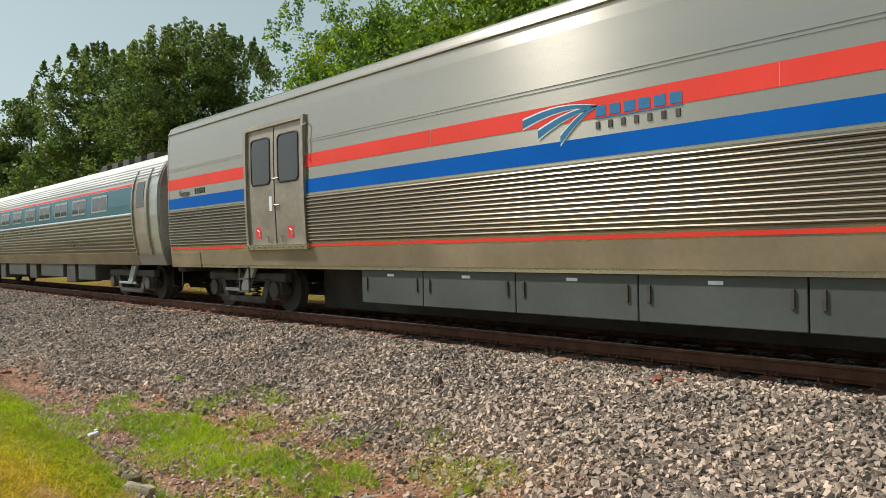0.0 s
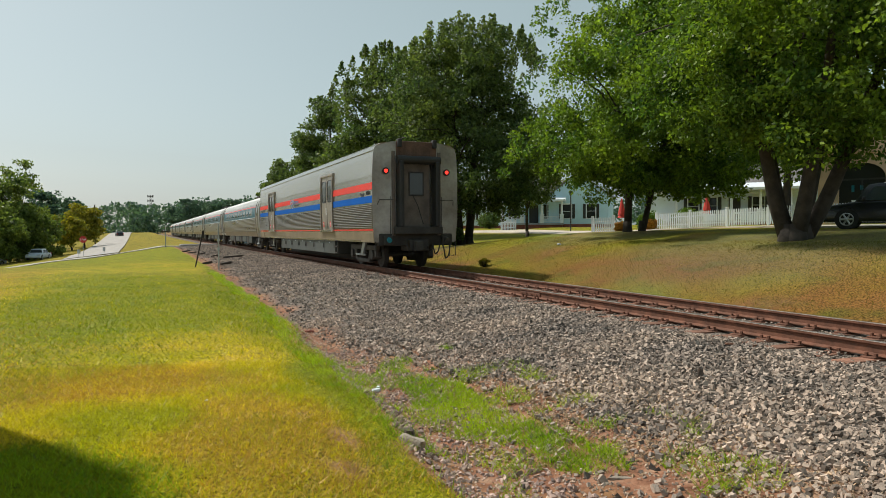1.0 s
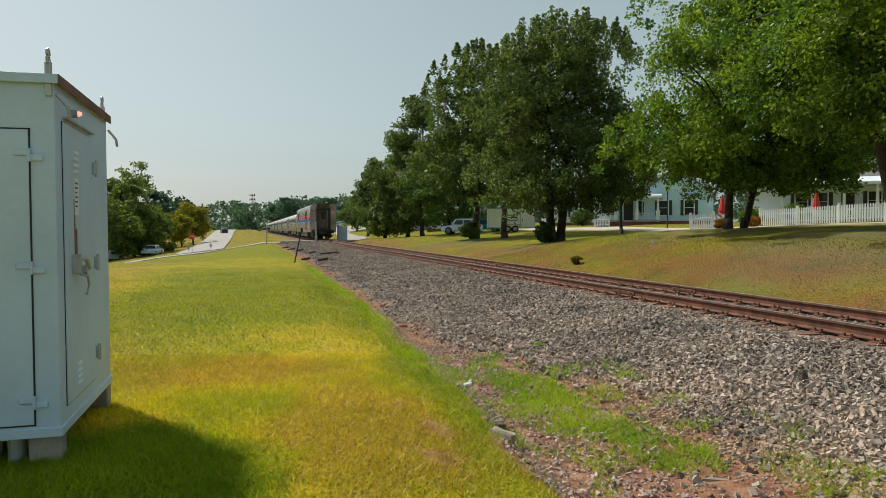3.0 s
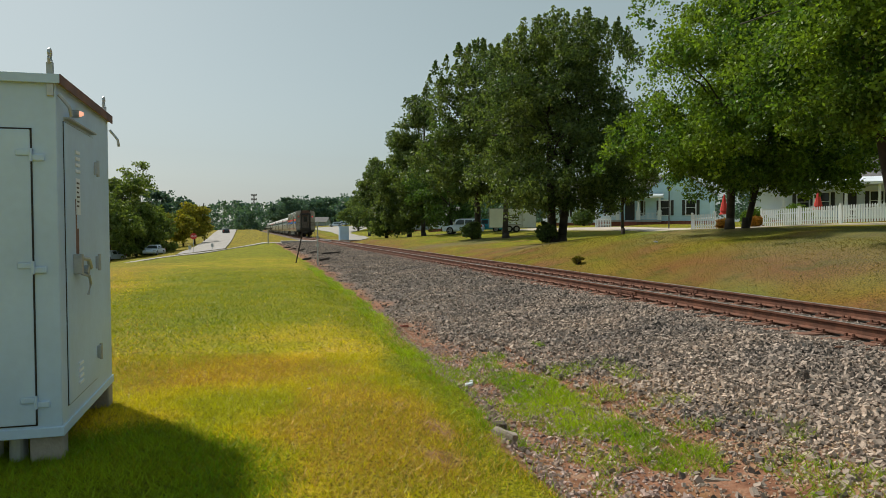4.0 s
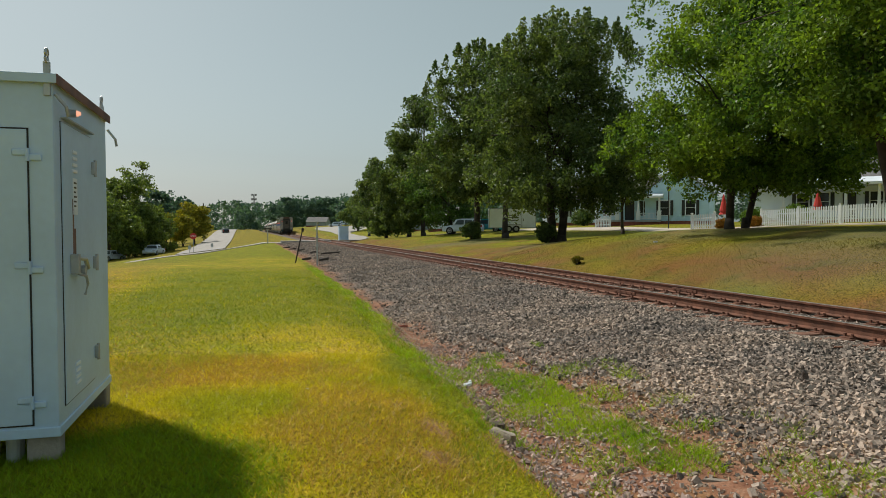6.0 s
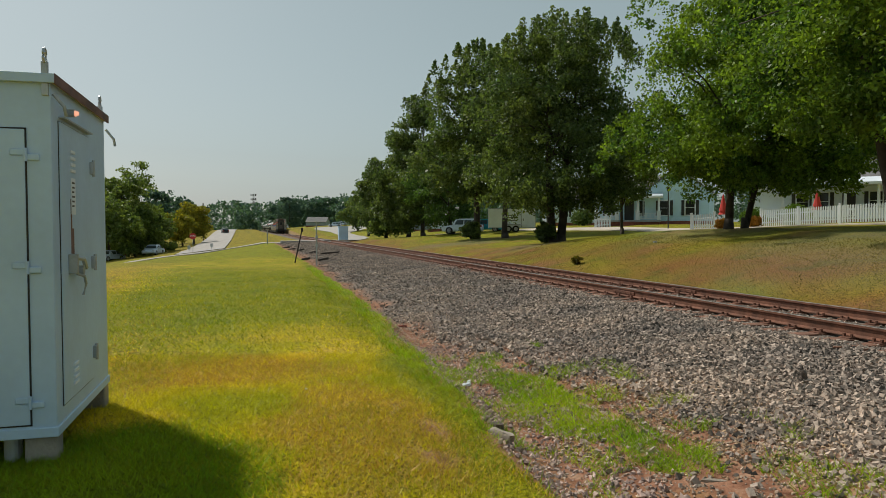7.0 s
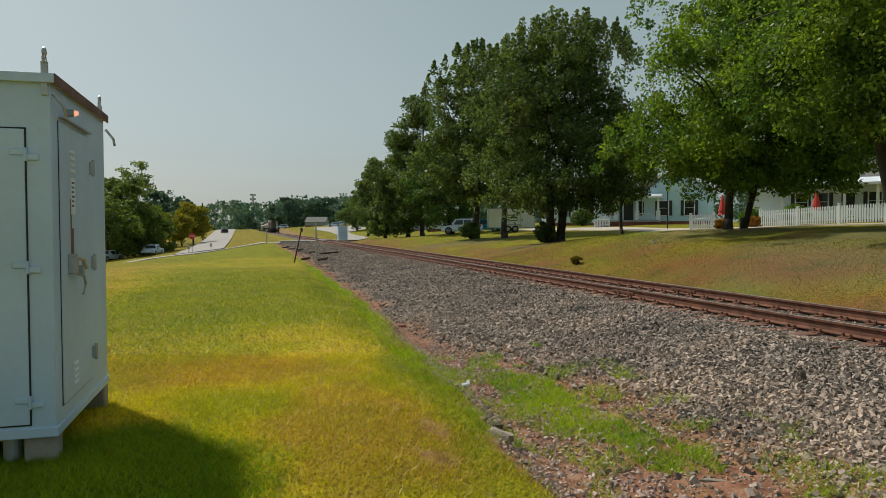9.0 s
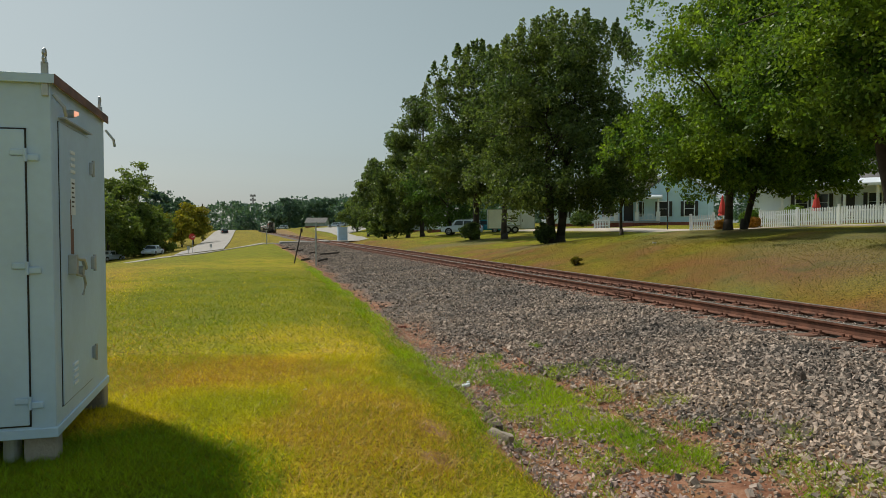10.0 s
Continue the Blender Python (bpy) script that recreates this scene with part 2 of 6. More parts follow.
def tube(bm, pts, r, n=6, r_end=None):
    """A bent bar of round section through the points."""
    pts = [Vector(p) for p in pts]
    rings = []
    for i, p in enumerate(pts):
        d = (pts[min(i + 1, len(pts) - 1)] - pts[max(i - 1, 0)]).normalized()
        q = d.to_track_quat("Z", "Y")
        rad = r if r_end is None else r + (r_end - r) * i / (len(pts) - 1)
        rings.append([bm.verts.new(p + q @ Vector((math.cos(a) * rad, math.sin(a) * rad, 0)))
                      for a in (2 * math.pi * k / n for k in range(n))])
    for a, b in zip(rings, rings[1:]):
        for k in range(n):
            bm.faces.new((a[k], a[(k + 1) % n], b[(k + 1) % n], b[k]))
    bm.faces.new(rings[0][::-1])
    bm.faces.new(rings[-1])


def extrude_profile(bm, pts, y0, y1, close=True):
    """A section in x, z drawn out along y."""
    a = [bm.verts.new((x, y0, z)) for x, z in pts]
    b = [bm.verts.new((x, y1, z)) for x, z in pts]
    k = len(pts)
    for i in range(k if close else k - 1):
        j = (i + 1) % k
        bm.faces.new((a[i], a[j], b[j], b[i]))
    if close:
        bm.faces.new(a[::-1])
        bm.faces.new(b)
    bmesh.ops.recalc_face_normals(bm, faces=bm.faces[:])


def new_bm():
    return bmesh.new()


def thing(name, label, category, group="", at=(0, 0, 0), rz=0):
    ob = new(name)
    ob.empty_display_size = 0.2
    ob.matrix_world = pose(*at, 0, 0, rz)
    return tagged(ob, label, category, group)


def letters(name, text, size, mat, parent, m, label=""):
    """Words as thin raised lettering, turned into a mesh."""
    cu = bpy.data.curves.new(name, 'FONT')
    cu.body, cu.size, cu.extrude = text, size, 0.002
    tmp = bpy.data.objects.new(name, cu)
    me = bpy.data.meshes.new_from_object(tmp)
    bpy.data.objects.remove(tmp)
    me.transform(m)
    me.materials.clear()
    me.materials.append(mat)
    ob = new(name, me)
    ob.parent = parent
    if label:
        ob["label"] = label
    return ob


# ---------------------------------------------------------------- the lie of the land
def smooth01(a, b, v):
    t = max(0.0, min(1.0, (v - a) / (b - a)))
    return t * t * (3 - 2 * t)


def lerp_table(v, table):
    for (a, za), (b, zb) in zip(table, table[1:]):
        if v <= b:
            t = max(0.0, (v - a) / (b - a))
            return za + (zb - za) * t
    return table[-1][1]


def lawn_edge(y):
    """x at which the mown lawn gives way to the ditch."""
    return lerp_table(y, [(-20, 1.1), (3, 1.5), (4.1, 1.76), (5.6, 1.93), (9, 2.12), (14.6, 2.35), (25, 2.5), (43, 2.6), (400, 2.6)]) + 0.05 * math.sin(y * 2.1)


RIGHT_NEAR = [(10.6, -0.42), (11.4, -0.36), (13, 0.15), (15, 0.72), (18, 1.16), (20.5, 1.26), (28, 1.38), (33, 1.57), (40, 1.66), (400, 2.2)]
RIGHT_FAR = [(10.6, -0.42), (11.6, -0.38), (14, 0.0), (19, 0.36), (25, 0.86), (32, 1.2), (40, 1.6), (60, 1.7), (400, 2.2)]


def land(x, y):
    far = smooth01(70, 260, y)
    lawn = -0.26 + 0.04 * math.sin(x * 0.9 + y * 0.35) + 0.02 * math.sin(y * 1.3 - x) - 0.015 * max(0, -x - 4)
    fall = smooth01(24, 84, y) * (1 - smooth01(110, 280, y))
    lawn -= fall * (1.25 * (1 - smooth01(-7, 3.5, x)) + 0.105 * max(0, min(-x - 7, 25)))
    lawn += 1.35 * smooth01(100, 300, y)
    e = lawn_edge(y)
    depth = 1 - 0.6 * smooth01(14, 40, y)
    if x < e:
        return lawn - 0.16 * smooth01(e - 1.1, e, x) * depth
    if x < 10.6:
        bottom = lawn * 0 - 0.26 - 0.40 * depth
        toe = e + 1.5
        if x < e + 0.5:
            top = lawn - 0.16 * depth
            return top + (bottom - top) * smooth01(e, e + 0.5, x)
        if x < toe:
            return bottom + 0.10 * smooth01(e + 0.6, toe, x)
        if x < 7.1:
            z0 = bottom + 0.10
            return z0 + (-0.212 - z0) * smooth01(toe - 0.8, 7.2, x) ** 0.9
        if x < 10.0:
            return -0.212
        return -0.212 - 0.208 * smooth01(10.0, 10.6, x)
    k = smooth01(26, 44, y)
    z = lerp_table(x, RIGHT_NEAR) * (1 - k) + lerp_table(x, RIGHT_FAR) * k
    z += (-0.2 - z) * 0.8 * smooth01(75, 100, y) * (1 - smooth01(14, 40, x)) + 1.7 * smooth01(130, 250, y)
    return z + 0.03 * math.sin(x * 0.8 + y * 0.2)


def mottled(x, y, s, seed=0.0):
    return noise.noise(Vector((x * s + seed, y * s - seed, seed)))


# bare soil and leaf litter worn under the big trees, darkened to stand in for their shade
SHADE_SOIL = [(19.7, 24.5, 6.0), (17.0, 14.5, 7.0), (16.3, 36.0, 4.0), (19.5, 55.0, 4.5), (15.5, 52.0, 5.0)]


def lawn_zone(x, y):
    """How green, how dry and how bare the mown lawn is at a point, each 0 to 1."""
    e = lawn_edge(y)
    m1, m2 = mottled(x, y, 0.55, 3.1), mottled(x, y, 2.1, 7.7)
    m3 = mottled(x, y, 0.22, 12.0)
    # greener along the ditch edge, across the middle of the lawn and in the cabinet's shadow
    g = smooth01(e - 0.75, e - 0.1, x + 0.25 * m2) * (0.55 + 0.4 * smooth01(4.5, 8.0, y))
    g = max(g, 0.9 * smooth01(7.6, 13.5, y + 1.6 * m1 + 3.0 * m3) * (1 - 0.55 * smooth01(24, 34, y)) * smooth01(-5.0, -2.0, x + 1.5 * m3))
    g = max(g, 0.45 * smooth01(0.05, 0.5, m1), 0.85 * smooth01(24, 46, y + 4 * m3))
    # Green patch laid where the cabinet's shadow falls, giving the shade its tint.
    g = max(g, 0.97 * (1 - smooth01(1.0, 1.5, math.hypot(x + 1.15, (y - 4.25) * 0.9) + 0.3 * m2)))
    # sun-dried: a swathe before the green, the bank near by and the outer strip
    b = 0.9 * (1 - smooth01(0.5, 1.1, math.hypot((x + 0.4) / 1.9, (y - 8.0) / 1.2) + 0.3 * m2))
    b = max(b, 0.85 * (1 - smooth01(0.5, 1.15, math.hypot((x - 0.9) / 1.0, (y - 5.2) / 2.0) + 0.45 * m2)))
    b = max(b, 0.65 * smooth01(-2.6, -4.6, x + 0.6 * m1) * smooth01(12, 20, y) * (1 - smooth01(45, 70, y)))
    b = max(b, 0.5 * smooth01(0.1, 0.5, m3 + 0.3 * m2))
    b *= 0.6 * (1 - 0.8 * g)
    bare = 0.9 * (1 - smooth01(0.06, 0.22, math.hypot(x - 1.28, (y - 4.75) * 0.8) + 0.08 * m2))
    bare = max(bare, 0.8 * (1 - smooth01(0.05, 0.3, math.hypot((x - 1.45) * 1.6, (y - 5.6) * 0.7) + 0.1 * m2)))
    return g, b, bare


def build_ground():
    def steps(a, b, near, far_step, centre, reach):
        out, v = [], a
        while v < b:
            out.append(v)
            d = abs(v - centre)
            v += near + (far_step - near) * min(1, max(0, d - reach) / 60)
        out.append(b)
        return out
    xs = sorted(set([-900, -600, -350, -200, -120] + steps(-80, 90, 0.16, 2.2, 3.5, 7) + [130, 200, 350, 600, 900]))
    ys = sorted(set([-500, -250, -120] + steps(-40, 125, 0.22, 1.8, 7, 13) + [130, 145, 160, 180, 200, 230, 260, 300, 350, 420, 550, 800, 1200, 2000]))
    verts, cols = [], []
    for y in ys:
        e = lawn_edge(y)
        for x in xs:
            z = land(x, y)
            m1, m2 = mottled(x, y, 0.55, 3.1), mottled(x, y, 2.1, 7.7)
            if 1.5 < x < 7:
                z += 0.03 * m2
            verts.append((x, y, z))
            r = g = b = a = 0.0
            if x < e + 0.02:
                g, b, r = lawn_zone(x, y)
            elif x < 10.9:
                r = 1.0 - 0.25 * max(0, m2)
                nr = 1 - smooth01(7.5, 14, y)
                a = smooth01(e + 0.45 + 1.55 * nr, e + 0.95 + 1.9 * nr, x + 0.7 * m1)
                if x > 10.2:
                    a = 1 - smooth01(10.2, 10.9, x)
                    r = 0.6
            else:
                r = 0.22 * smooth01(0.25, 0.5, m1) * (1 - smooth01(14, 24, x)) if x < 24 else 0.0
                b = 0.9 - 0.7 * smooth01(12.5, 17, x + 1.5 * m1)
                b += 0.7 * m1 - 0.3 * smooth01(0.0, 0.4, mottled(x, y, 0.3, 5.5))
                g = 0.75 + 0.25 * smooth01(0.0, 0.4, mottled(x, y, 0.25, 1.0))
                for cx, cy, cr in SHADE_SOIL:
                    k = 1 - smooth01(0.35, 1.0, math.hypot(x - cx, y - cy) / cr + 0.25 * m1)
                    a = max(a, 0.4 * k)
            if y > 92 and (x < 6.2 or x > 11.0) and x < 14:
                r, g, b, a = 0.0, 0.6 + 0.5 * m1, 0.35, 0.0
            cols.append((r, g, max(0, min(1, b)), a))
    w = len(xs)
    faces = [(j * w + i, j * w + i + 1, (j + 1) * w + i + 1, (j + 1) * w + i)
             for j in range(len(ys) - 1) for i in range(w - 1)]
    ob = from_arrays("ground", verts, faces, GROUND)
    at = ob.data.color_attributes.new("zones", 'FLOAT_COLOR', 'POINT')
    at.data.foreach_set("color", np.array(cols, dtype=np.float32).ravel())
    for f in ob.data.polygons:
        f.use_smooth = True
    tagged(ob, "mown yellow-green lawn, clay ditch and gravel shoulder beside the track", "ground", kind="structure")


def strip(name, centre, width, mat, lift=0.04, label="", category="road", kind="structure", step=2.0):
    """A paved band that follows the land along a line of points."""
    pts = []
    for (x0, y0), (x1, y1) in zip(centre, centre[1:]):
        k = max(1, int(math.hypot(x1 - x0, y1 - y0) / step))
        pts += [(x0 + (x1 - x0) * i / k, y0 + (y1 - y0) * i / k) for i in range(k)]
    pts.append(centre[-1])
    verts, faces = [], []
    for i, (x, y) in enumerate(pts):
        a, b = pts[max(0, i - 1)], pts[min(len(pts) - 1, i + 1)]
        dx, dy = b[0] - a[0], b[1] - a[1]
        s = math.hypot(dx, dy)
        wd = width(i / (len(pts) - 1)) if callable(width) else width
        nx, ny = dy / s * wd / 2, -dx / s * wd / 2
        zz = [land(x + sx * nx, y + sx * ny) + lift for sx in (-1, 1)]
        for sx, z in zip((-1, 1), zz):
            verts.append((x + sx * nx, y + sx * ny, z))
        for sx, z in zip((-1, 1), zz):
            verts.append((x + sx * nx, y + sx * ny, z - 0.25))
    for i in range(len(pts) - 1):
        p, q = 4 * i, 4 * i + 4
        faces += [(p, p + 1, q + 1, q), (p, q, q + 2, p + 2), (p + 1, p + 3, q + 3, q + 1)]
    ob = from_arrays(name, verts, faces, mat)
    bm = bmesh.new()
    bm.from_mesh(ob.data)
    bmesh.ops.recalc_face_normals(bm, faces=bm.faces[:])
    bm.to_mesh(ob.data)
    bm.free()
    return tagged(ob, label, category, kind=kind)


build_ground()


# ---------------------------------------------------------------- the track
def build_track():
    for side, x in (("near", TRACK - 0.752), ("far", TRACK + 0.752)):
        rail = thing("rail", "rust-brown steel rail with a worn bright head, spiked to wooden ties", "rail", "rails of the track", (x, 0, 0))
        bm = new_bm()
        sec = [(-0.07, -0.172), (0.07, -0.172), (0.07, -0.160), (0.012, -0.140), (0.009, -0.05), (0.036, -0.036), (0.036, -0.005),
               (-0.036, -0.005), (-0.036, -0.036), (-0.009, -0.05), (-0.012, -0.140), (-0.07, -0.160)]
        extrude_profile(bm, sec, -60, 420)
        part("web_and_foot", bm, RUSTRAIL, rail)
        bm = new_bm()
        extrude_profile(bm, [(-0.035, -0.006), (0.035, -0.006), (0.033, -0.001), (0.02, 0.001), (-0.02, 0.001), (-0.033, -0.001)], -60, 420)
        part("rail_head", bm, RAILTOP, rail, "worn bright running surface")
        for y in (13.55, 25.5):
            bm = new_bm()
            box(bm, -0.032, 0.032, y - 0.45, y + 0.45, -0.135, -0.06, 0.008)
            for k in range(4):
                cyl(bm, (-0.055, y - 0.33 + k * 0.22, -0.10), (0.055, y - 0.33 + k * 0.22, -0.10), 0.016, n=6)
            part("joint_bar", bm, RUSTRAIL, rail, "bolted joint bar")


def build_ties():
    rng = random.Random(5)
    bm = new_bm()
    box(bm, -1.30, 1.30, -0.115, 0.115, -0.19, 0, 0.012)
    for v in bm.verts:
        v.co += Vector((0, 0, 0.006 * math.sin(v.co.x * 9)))
    tie_me = bpy.data.meshes.new("tie")
    bm.to_mesh(tie_me)
    bm.free()
    tie_me.materials.append(TIEWOOD)
    bm = new_bm()
    box(bm, -0.17, 0.17, -0.09, 0.09, 0, 0.018, 0.004)
    for sx in (-0.1, 0.1):
        for sy in (-0.06, 0.06):
            box(bm, sx - 0.016, sx + 0.016, sy - 0.014, sy + 0.014, 0.01, 0.06)
    plate_me = bpy.data.meshes.new("tie_plate")
    bm.to_mesh(plate_me)
    bm.free()
    plate_me.materials.append(RUSTRAIL)
    y, i = -8.0, 0
    while y < 150:
        t = new("tie", tie_me)
        t.matrix_world = pose(TRACK + rng.uniform(-0.07, 0.07), y, -0.193 + rng.uniform(-0.008, 0.002), 0, 0, rng.uniform(-1.2, 1.2))
        tagged(t, "weathered reddish-brown wooden tie bedded in grey ballast", "railroad tie", "ties of the track")
        if y < 60:
            for sx in (-0.752, 0.752):
                p = new("tie_plate", plate_me)
                p.parent = t
                p.matrix_local = pose(TRACK + sx - t.location.x, 0, 0.001)
        y += 0.50 + rng.uniform(-0.03, 0.03)


def scatter_stones(name, n, xr, yr, size, mat, label, seed, keep=None, lift=0.3, coarse=False):
    """Broken stones, each with its own corners, joined as one spread of gravel."""
    rng = np.random.default_rng(seed)
    if not coarse:
        # broken blocks with six uneven faces
        base = np.array([(a, b, c) for a in (-0.72, 0.72) for b in (-0.72, 0.72) for c in (-0.62, 0.62)])
        quads = ((0, 1, 3, 2), (4, 6, 7, 5), (0, 4, 5, 1), (2, 3, 7, 6), (0, 2, 6, 4), (1, 5, 7, 3))
        tris = np.array([t for a, b, c, d in quads for t in ((a, b, c), (a, c, d))])
    else:
        base = np.array([(1, 0, 0), (-1, 0, 0), (0, 1, 0), (0, -1, 0), (0, 0, 1), (0, 0, -1)], float)
        tris = np.array([(a, b, c) if (a == 0) ^ (b == 2) ^ (c == 4) else (b, a, c) for a in (0, 1) for b in (2, 3) for c in (4, 5)])
    nv = len(base)
    x = rng.uniform(*xr, n)
    y = rng.uniform(*yr, n)
    if keep:
        ok = np.array([keep(a, b, c) for a, b, c in zip(x, y, rng.uniform(0, 1, n))])
        x, y = x[ok], y[ok]
        n = len(x)
    z = np.array([land(a, b) + 0.03 * mottled(a, b, 2.1, 7.7) for a, b in zip(x, y)])
    s = rng.uniform(size[0], size[1], (n, 1)) * np.array([[1, 1, 1]]) * rng.uniform(0.6, 1.25, (n, 3))
    s[:, 2] *= 0.65
    v = base[None] * rng.uniform(0.55 if coarse else 0.72, 1.2, (n, nv, 1)) * s[:, None, :]
    q = rng.normal(size=(n, 4))
    q /= np.linalg.norm(q, axis=1)[:, None]
    w, a, b, c = q.T
    R = np.stack([np.stack([1 - 2 * (b * b + c * c), 2 * (a * b - c * w), 2 * (a * c + b * w)], -1),
                  np.stack([2 * (a * b + c * w), 1 - 2 * (a * a + c * c), 2 * (b * c - a * w)], -1),
                  np.stack([2 * (a * c - b * w), 2 * (b * c + a * w), 1 - 2 * (a * a + b * b)], -1)], 1)
    v = np.einsum('nij,nkj->nki', R, v)
    v += np.stack([x, y, z + s[:, 2] * lift], -1)[:, None, :]
    f = (tris[None] + (np.arange(n) * nv)[:, None, None]).reshape(-1, 3)
    ob = from_arrays(name, v.reshape(-1, 3).tolist(), f.tolist(), mat)
    return tagged(ob, label, "gravel", kind="stuff")


def off_rails(x, y, r):
    return abs(abs(x - TRACK) - 0.752) > 0.1 and land(x, y) < -0.19


def build_ballast():
    lab = "grey crushed-stone ballast heaped along the track"

    def shoulder(x, y, r):
        e = lawn_edge(y)
        d = x - e
        k = smooth01(6, 11, y)
        return r < smooth01(1.75 - 1.0 * k, 2.6 - 1.4 * k, d + 0.8 * mottled(x, y, 0.55, 3.1)) + 0.16 * (d > 0.3)
    scatter_stones("ballast", 50000, (2.9, 7.45), (-2, 15), (0.012, 0.040), STONE, lab, 1, shoulder)
    scatter_stones("ballast", 21000, (2.9, 7.45), (15, 42), (0.025, 0.055), STONE, lab, 2, shoulder, coarse=True)
    scatter_stones("ballast", 9000, (2.9, 7.45), (42, 84), (0.04, 0.07), STONE, lab, 3, shoulder, coarse=True)

    def between(x, y, r):
        return abs(abs(x - TRACK) - 0.752) > 0.09
    scatter_stones("ballast", 13000, (7.3, 10.5), (-2, 40), (0.018, 0.042), STONE, lab, 4, between, coarse=True)

    def ditch(x, y, r):
        d = x - lawn_edge(y)
        return 0.06 < d < 3.2 and r < 0.85
    def channel(x, y, r):
        d = x - lawn_edge(y)
        return 0.08 < d < 1.1 and r < 0.75 + 0.5 * mottled(x, y, 0.9, 5.0)
    scatter_stones("ditch_stones", 12000, (1.2, 3.6), (1.0, 11), (0.009, 0.042), PINKSTONE, "broken pinkish stones lying in the ditch", 9, channel, coarse=True)
    def tan_patch(x, y, r):
        d = ((x - 4.0) / 0.95) ** 2 + ((y - 5.4) / 2.6) ** 2
        return r < 1.1 - d + 0.9 * mottled(x, y, 1.1, 15.0)
    scatter_stones("tan_gravel", 16000, (2.9, 5.2), (2.2, 8.4), (0.008, 0.026), TANSTONE, "loose tan gravel below the ballast shoulder", 7, tan_patch, coarse=True)
    scatter_stones("ditch_gravel", 28000, (1.2, 5.4), (0.5, 15), (0.008, 0.028), PALESTONE, "pale reddish gravel washed into the clay ditch", 6, ditch, coarse=True)


def scatter_blades(name, n, xr, yr, height, width, mat, label, seed, keep, spots=None):
    rng = np.random.default_rng(seed)
    if spots is None:
        x, y, r = rng.uniform(*xr, n), rng.uniform(*yr, n), rng.uniform(0, 1, n)
        ok = np.array([keep(a, b, c) for a, b, c in zip(x, y, r)])
        x, y = x[ok], y[ok]
    else:
        x, y = spots[:, 0], spots[:, 1]
    n = len(x)
    z = np.array([land(a, b) for a, b in zip(x, y)]) - 0.004
    h = rng.uniform(*height, n)
    a = rng.uniform(0, 2 * np.pi, n)
    w = rng.uniform(*width, n)
    lean = rng.uniform(0.4, 1.8, n) * h
    b = rng.uniform(0, 2 * np.pi, n)
    dx, dy = np.cos(a) * w, np.sin(a) * w
    p = np.stack([x, y, z], -1)
    v = np.stack([p + np.stack([dx, dy, 0 * x], -1), p - np.stack([dx, dy, 0 * x], -1),
                  p + np.stack([np.cos(b) * lean, np.sin(b) * lean, h], -1)], 1)
    f = np.arange(3 * n).reshape(-1, 3)
    ob = from_arrays(name, v.reshape(-1, 3).tolist(), f.tolist(), mat)
    return tagged(ob, label, "grass", kind="stuff")


def build_grass():
    def lawn(n, xr, yr, seed, size, width):
        """One throw of blades over the lawn, sorted into plain, green and dry ones."""
        rng = np.random.default_rng(seed)
        spots = {"plain": [], "green": [], "dry": []}
        for x, y, r, r2 in zip(rng.uniform(*xr, n), rng.uniform(*yr, n), rng.uniform(0, 1, n), rng.uniform(0, 1, n)):
            if x > lawn_edge(y) + 0.03 or r > 1 - smooth01(14, 32, y):
                continue
            g, b, bare = lawn_zone(x, y)
            if r < 0.85 * bare:
                continue
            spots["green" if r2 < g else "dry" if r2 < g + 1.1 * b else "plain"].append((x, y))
        for k, (kind, mat, label) in enumerate((("plain", GRASS, "short mown yellow-green grass"), ("green", LAWNGREEN, "short mown green grass"),
                                                ("dry", STRAW, "sun-dried straw-coloured grass"))):
            scatter_blades("lawn_grass", 0, xr, yr, size, width, mat, label, seed + k, None, np.array(spots[kind]))
    lawn(190000, (-3.2, 2.4), (1.8, 9), 11, (0.014, 0.052), (0.002, 0.005))
    lawn(80000, (-7.0, 2.6), (9, 32), 21, (0.02, 0.060), (0.005, 0.011))

    # Blades over the same shadow patch; their green carries the shade's tint.
    def in_cabinet_shadow(x, y, r):
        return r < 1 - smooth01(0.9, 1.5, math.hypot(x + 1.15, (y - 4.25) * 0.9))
    scatter_blades("cabinet_grass", 40000, (-2.8, 0.4), (2.6, 6.2), (0.03, 0.07), (0.002, 0.004), GRASSGREEN, "longer green grass, coloured for the cabinet's shadow", 16, in_cabinet_shadow)

    def fringe(x, y, r):
        d = x - lawn_edge(y)
        return -0.3 < d < 0.12 and r < (0.25 + 0.75 * smooth01(5.5, 9.0, y)) * (0.35 + 0.8 * (d + 0.3) + 0.5 * mottled(x, y, 1.2, 8.0))
    scatter_blades("ditch_edge_grass", 60000, (0.8, 2.8), (1.5, 30), (0.04, 0.10), (0.003, 0.006), GRASSGREEN, "longer green grass along the ditch edge", 13, fringe)

    def patch(x, y, r):
        c = 3.05 + 0.12 * math.sin(y * 1.7)
        d = ((x - c) / 0.42) ** 2 + ((y - 6.6) / 2.3) ** 2 + 0.7 * mottled(x, y, 1.6, 4.0)
        return (d < 0.85 and r < 0.75 + 0.9 * mottled(x, y, 3.5, 6.0)) or (r < 0.35 and d < 10 and mottled(x, y, 1.7, 2.0) > 0.1)
    scatter_blades("ditch_grass_patch", 90000, (1.9, 5.4), (2.5, 10), (0.03, 0.11), (0.003, 0.006), GRASSGREEN, "patch of bright green grass growing in the gravel ditch", 14, patch)

    def verge(x, y, r):
        return r < 0.6
    scatter_blades("verge_grass", 80000, (10.9, 17), (2, 34), (0.02, 0.06), (0.004, 0.009), VERGE, "dry tan grass beyond the track", 15, verge)


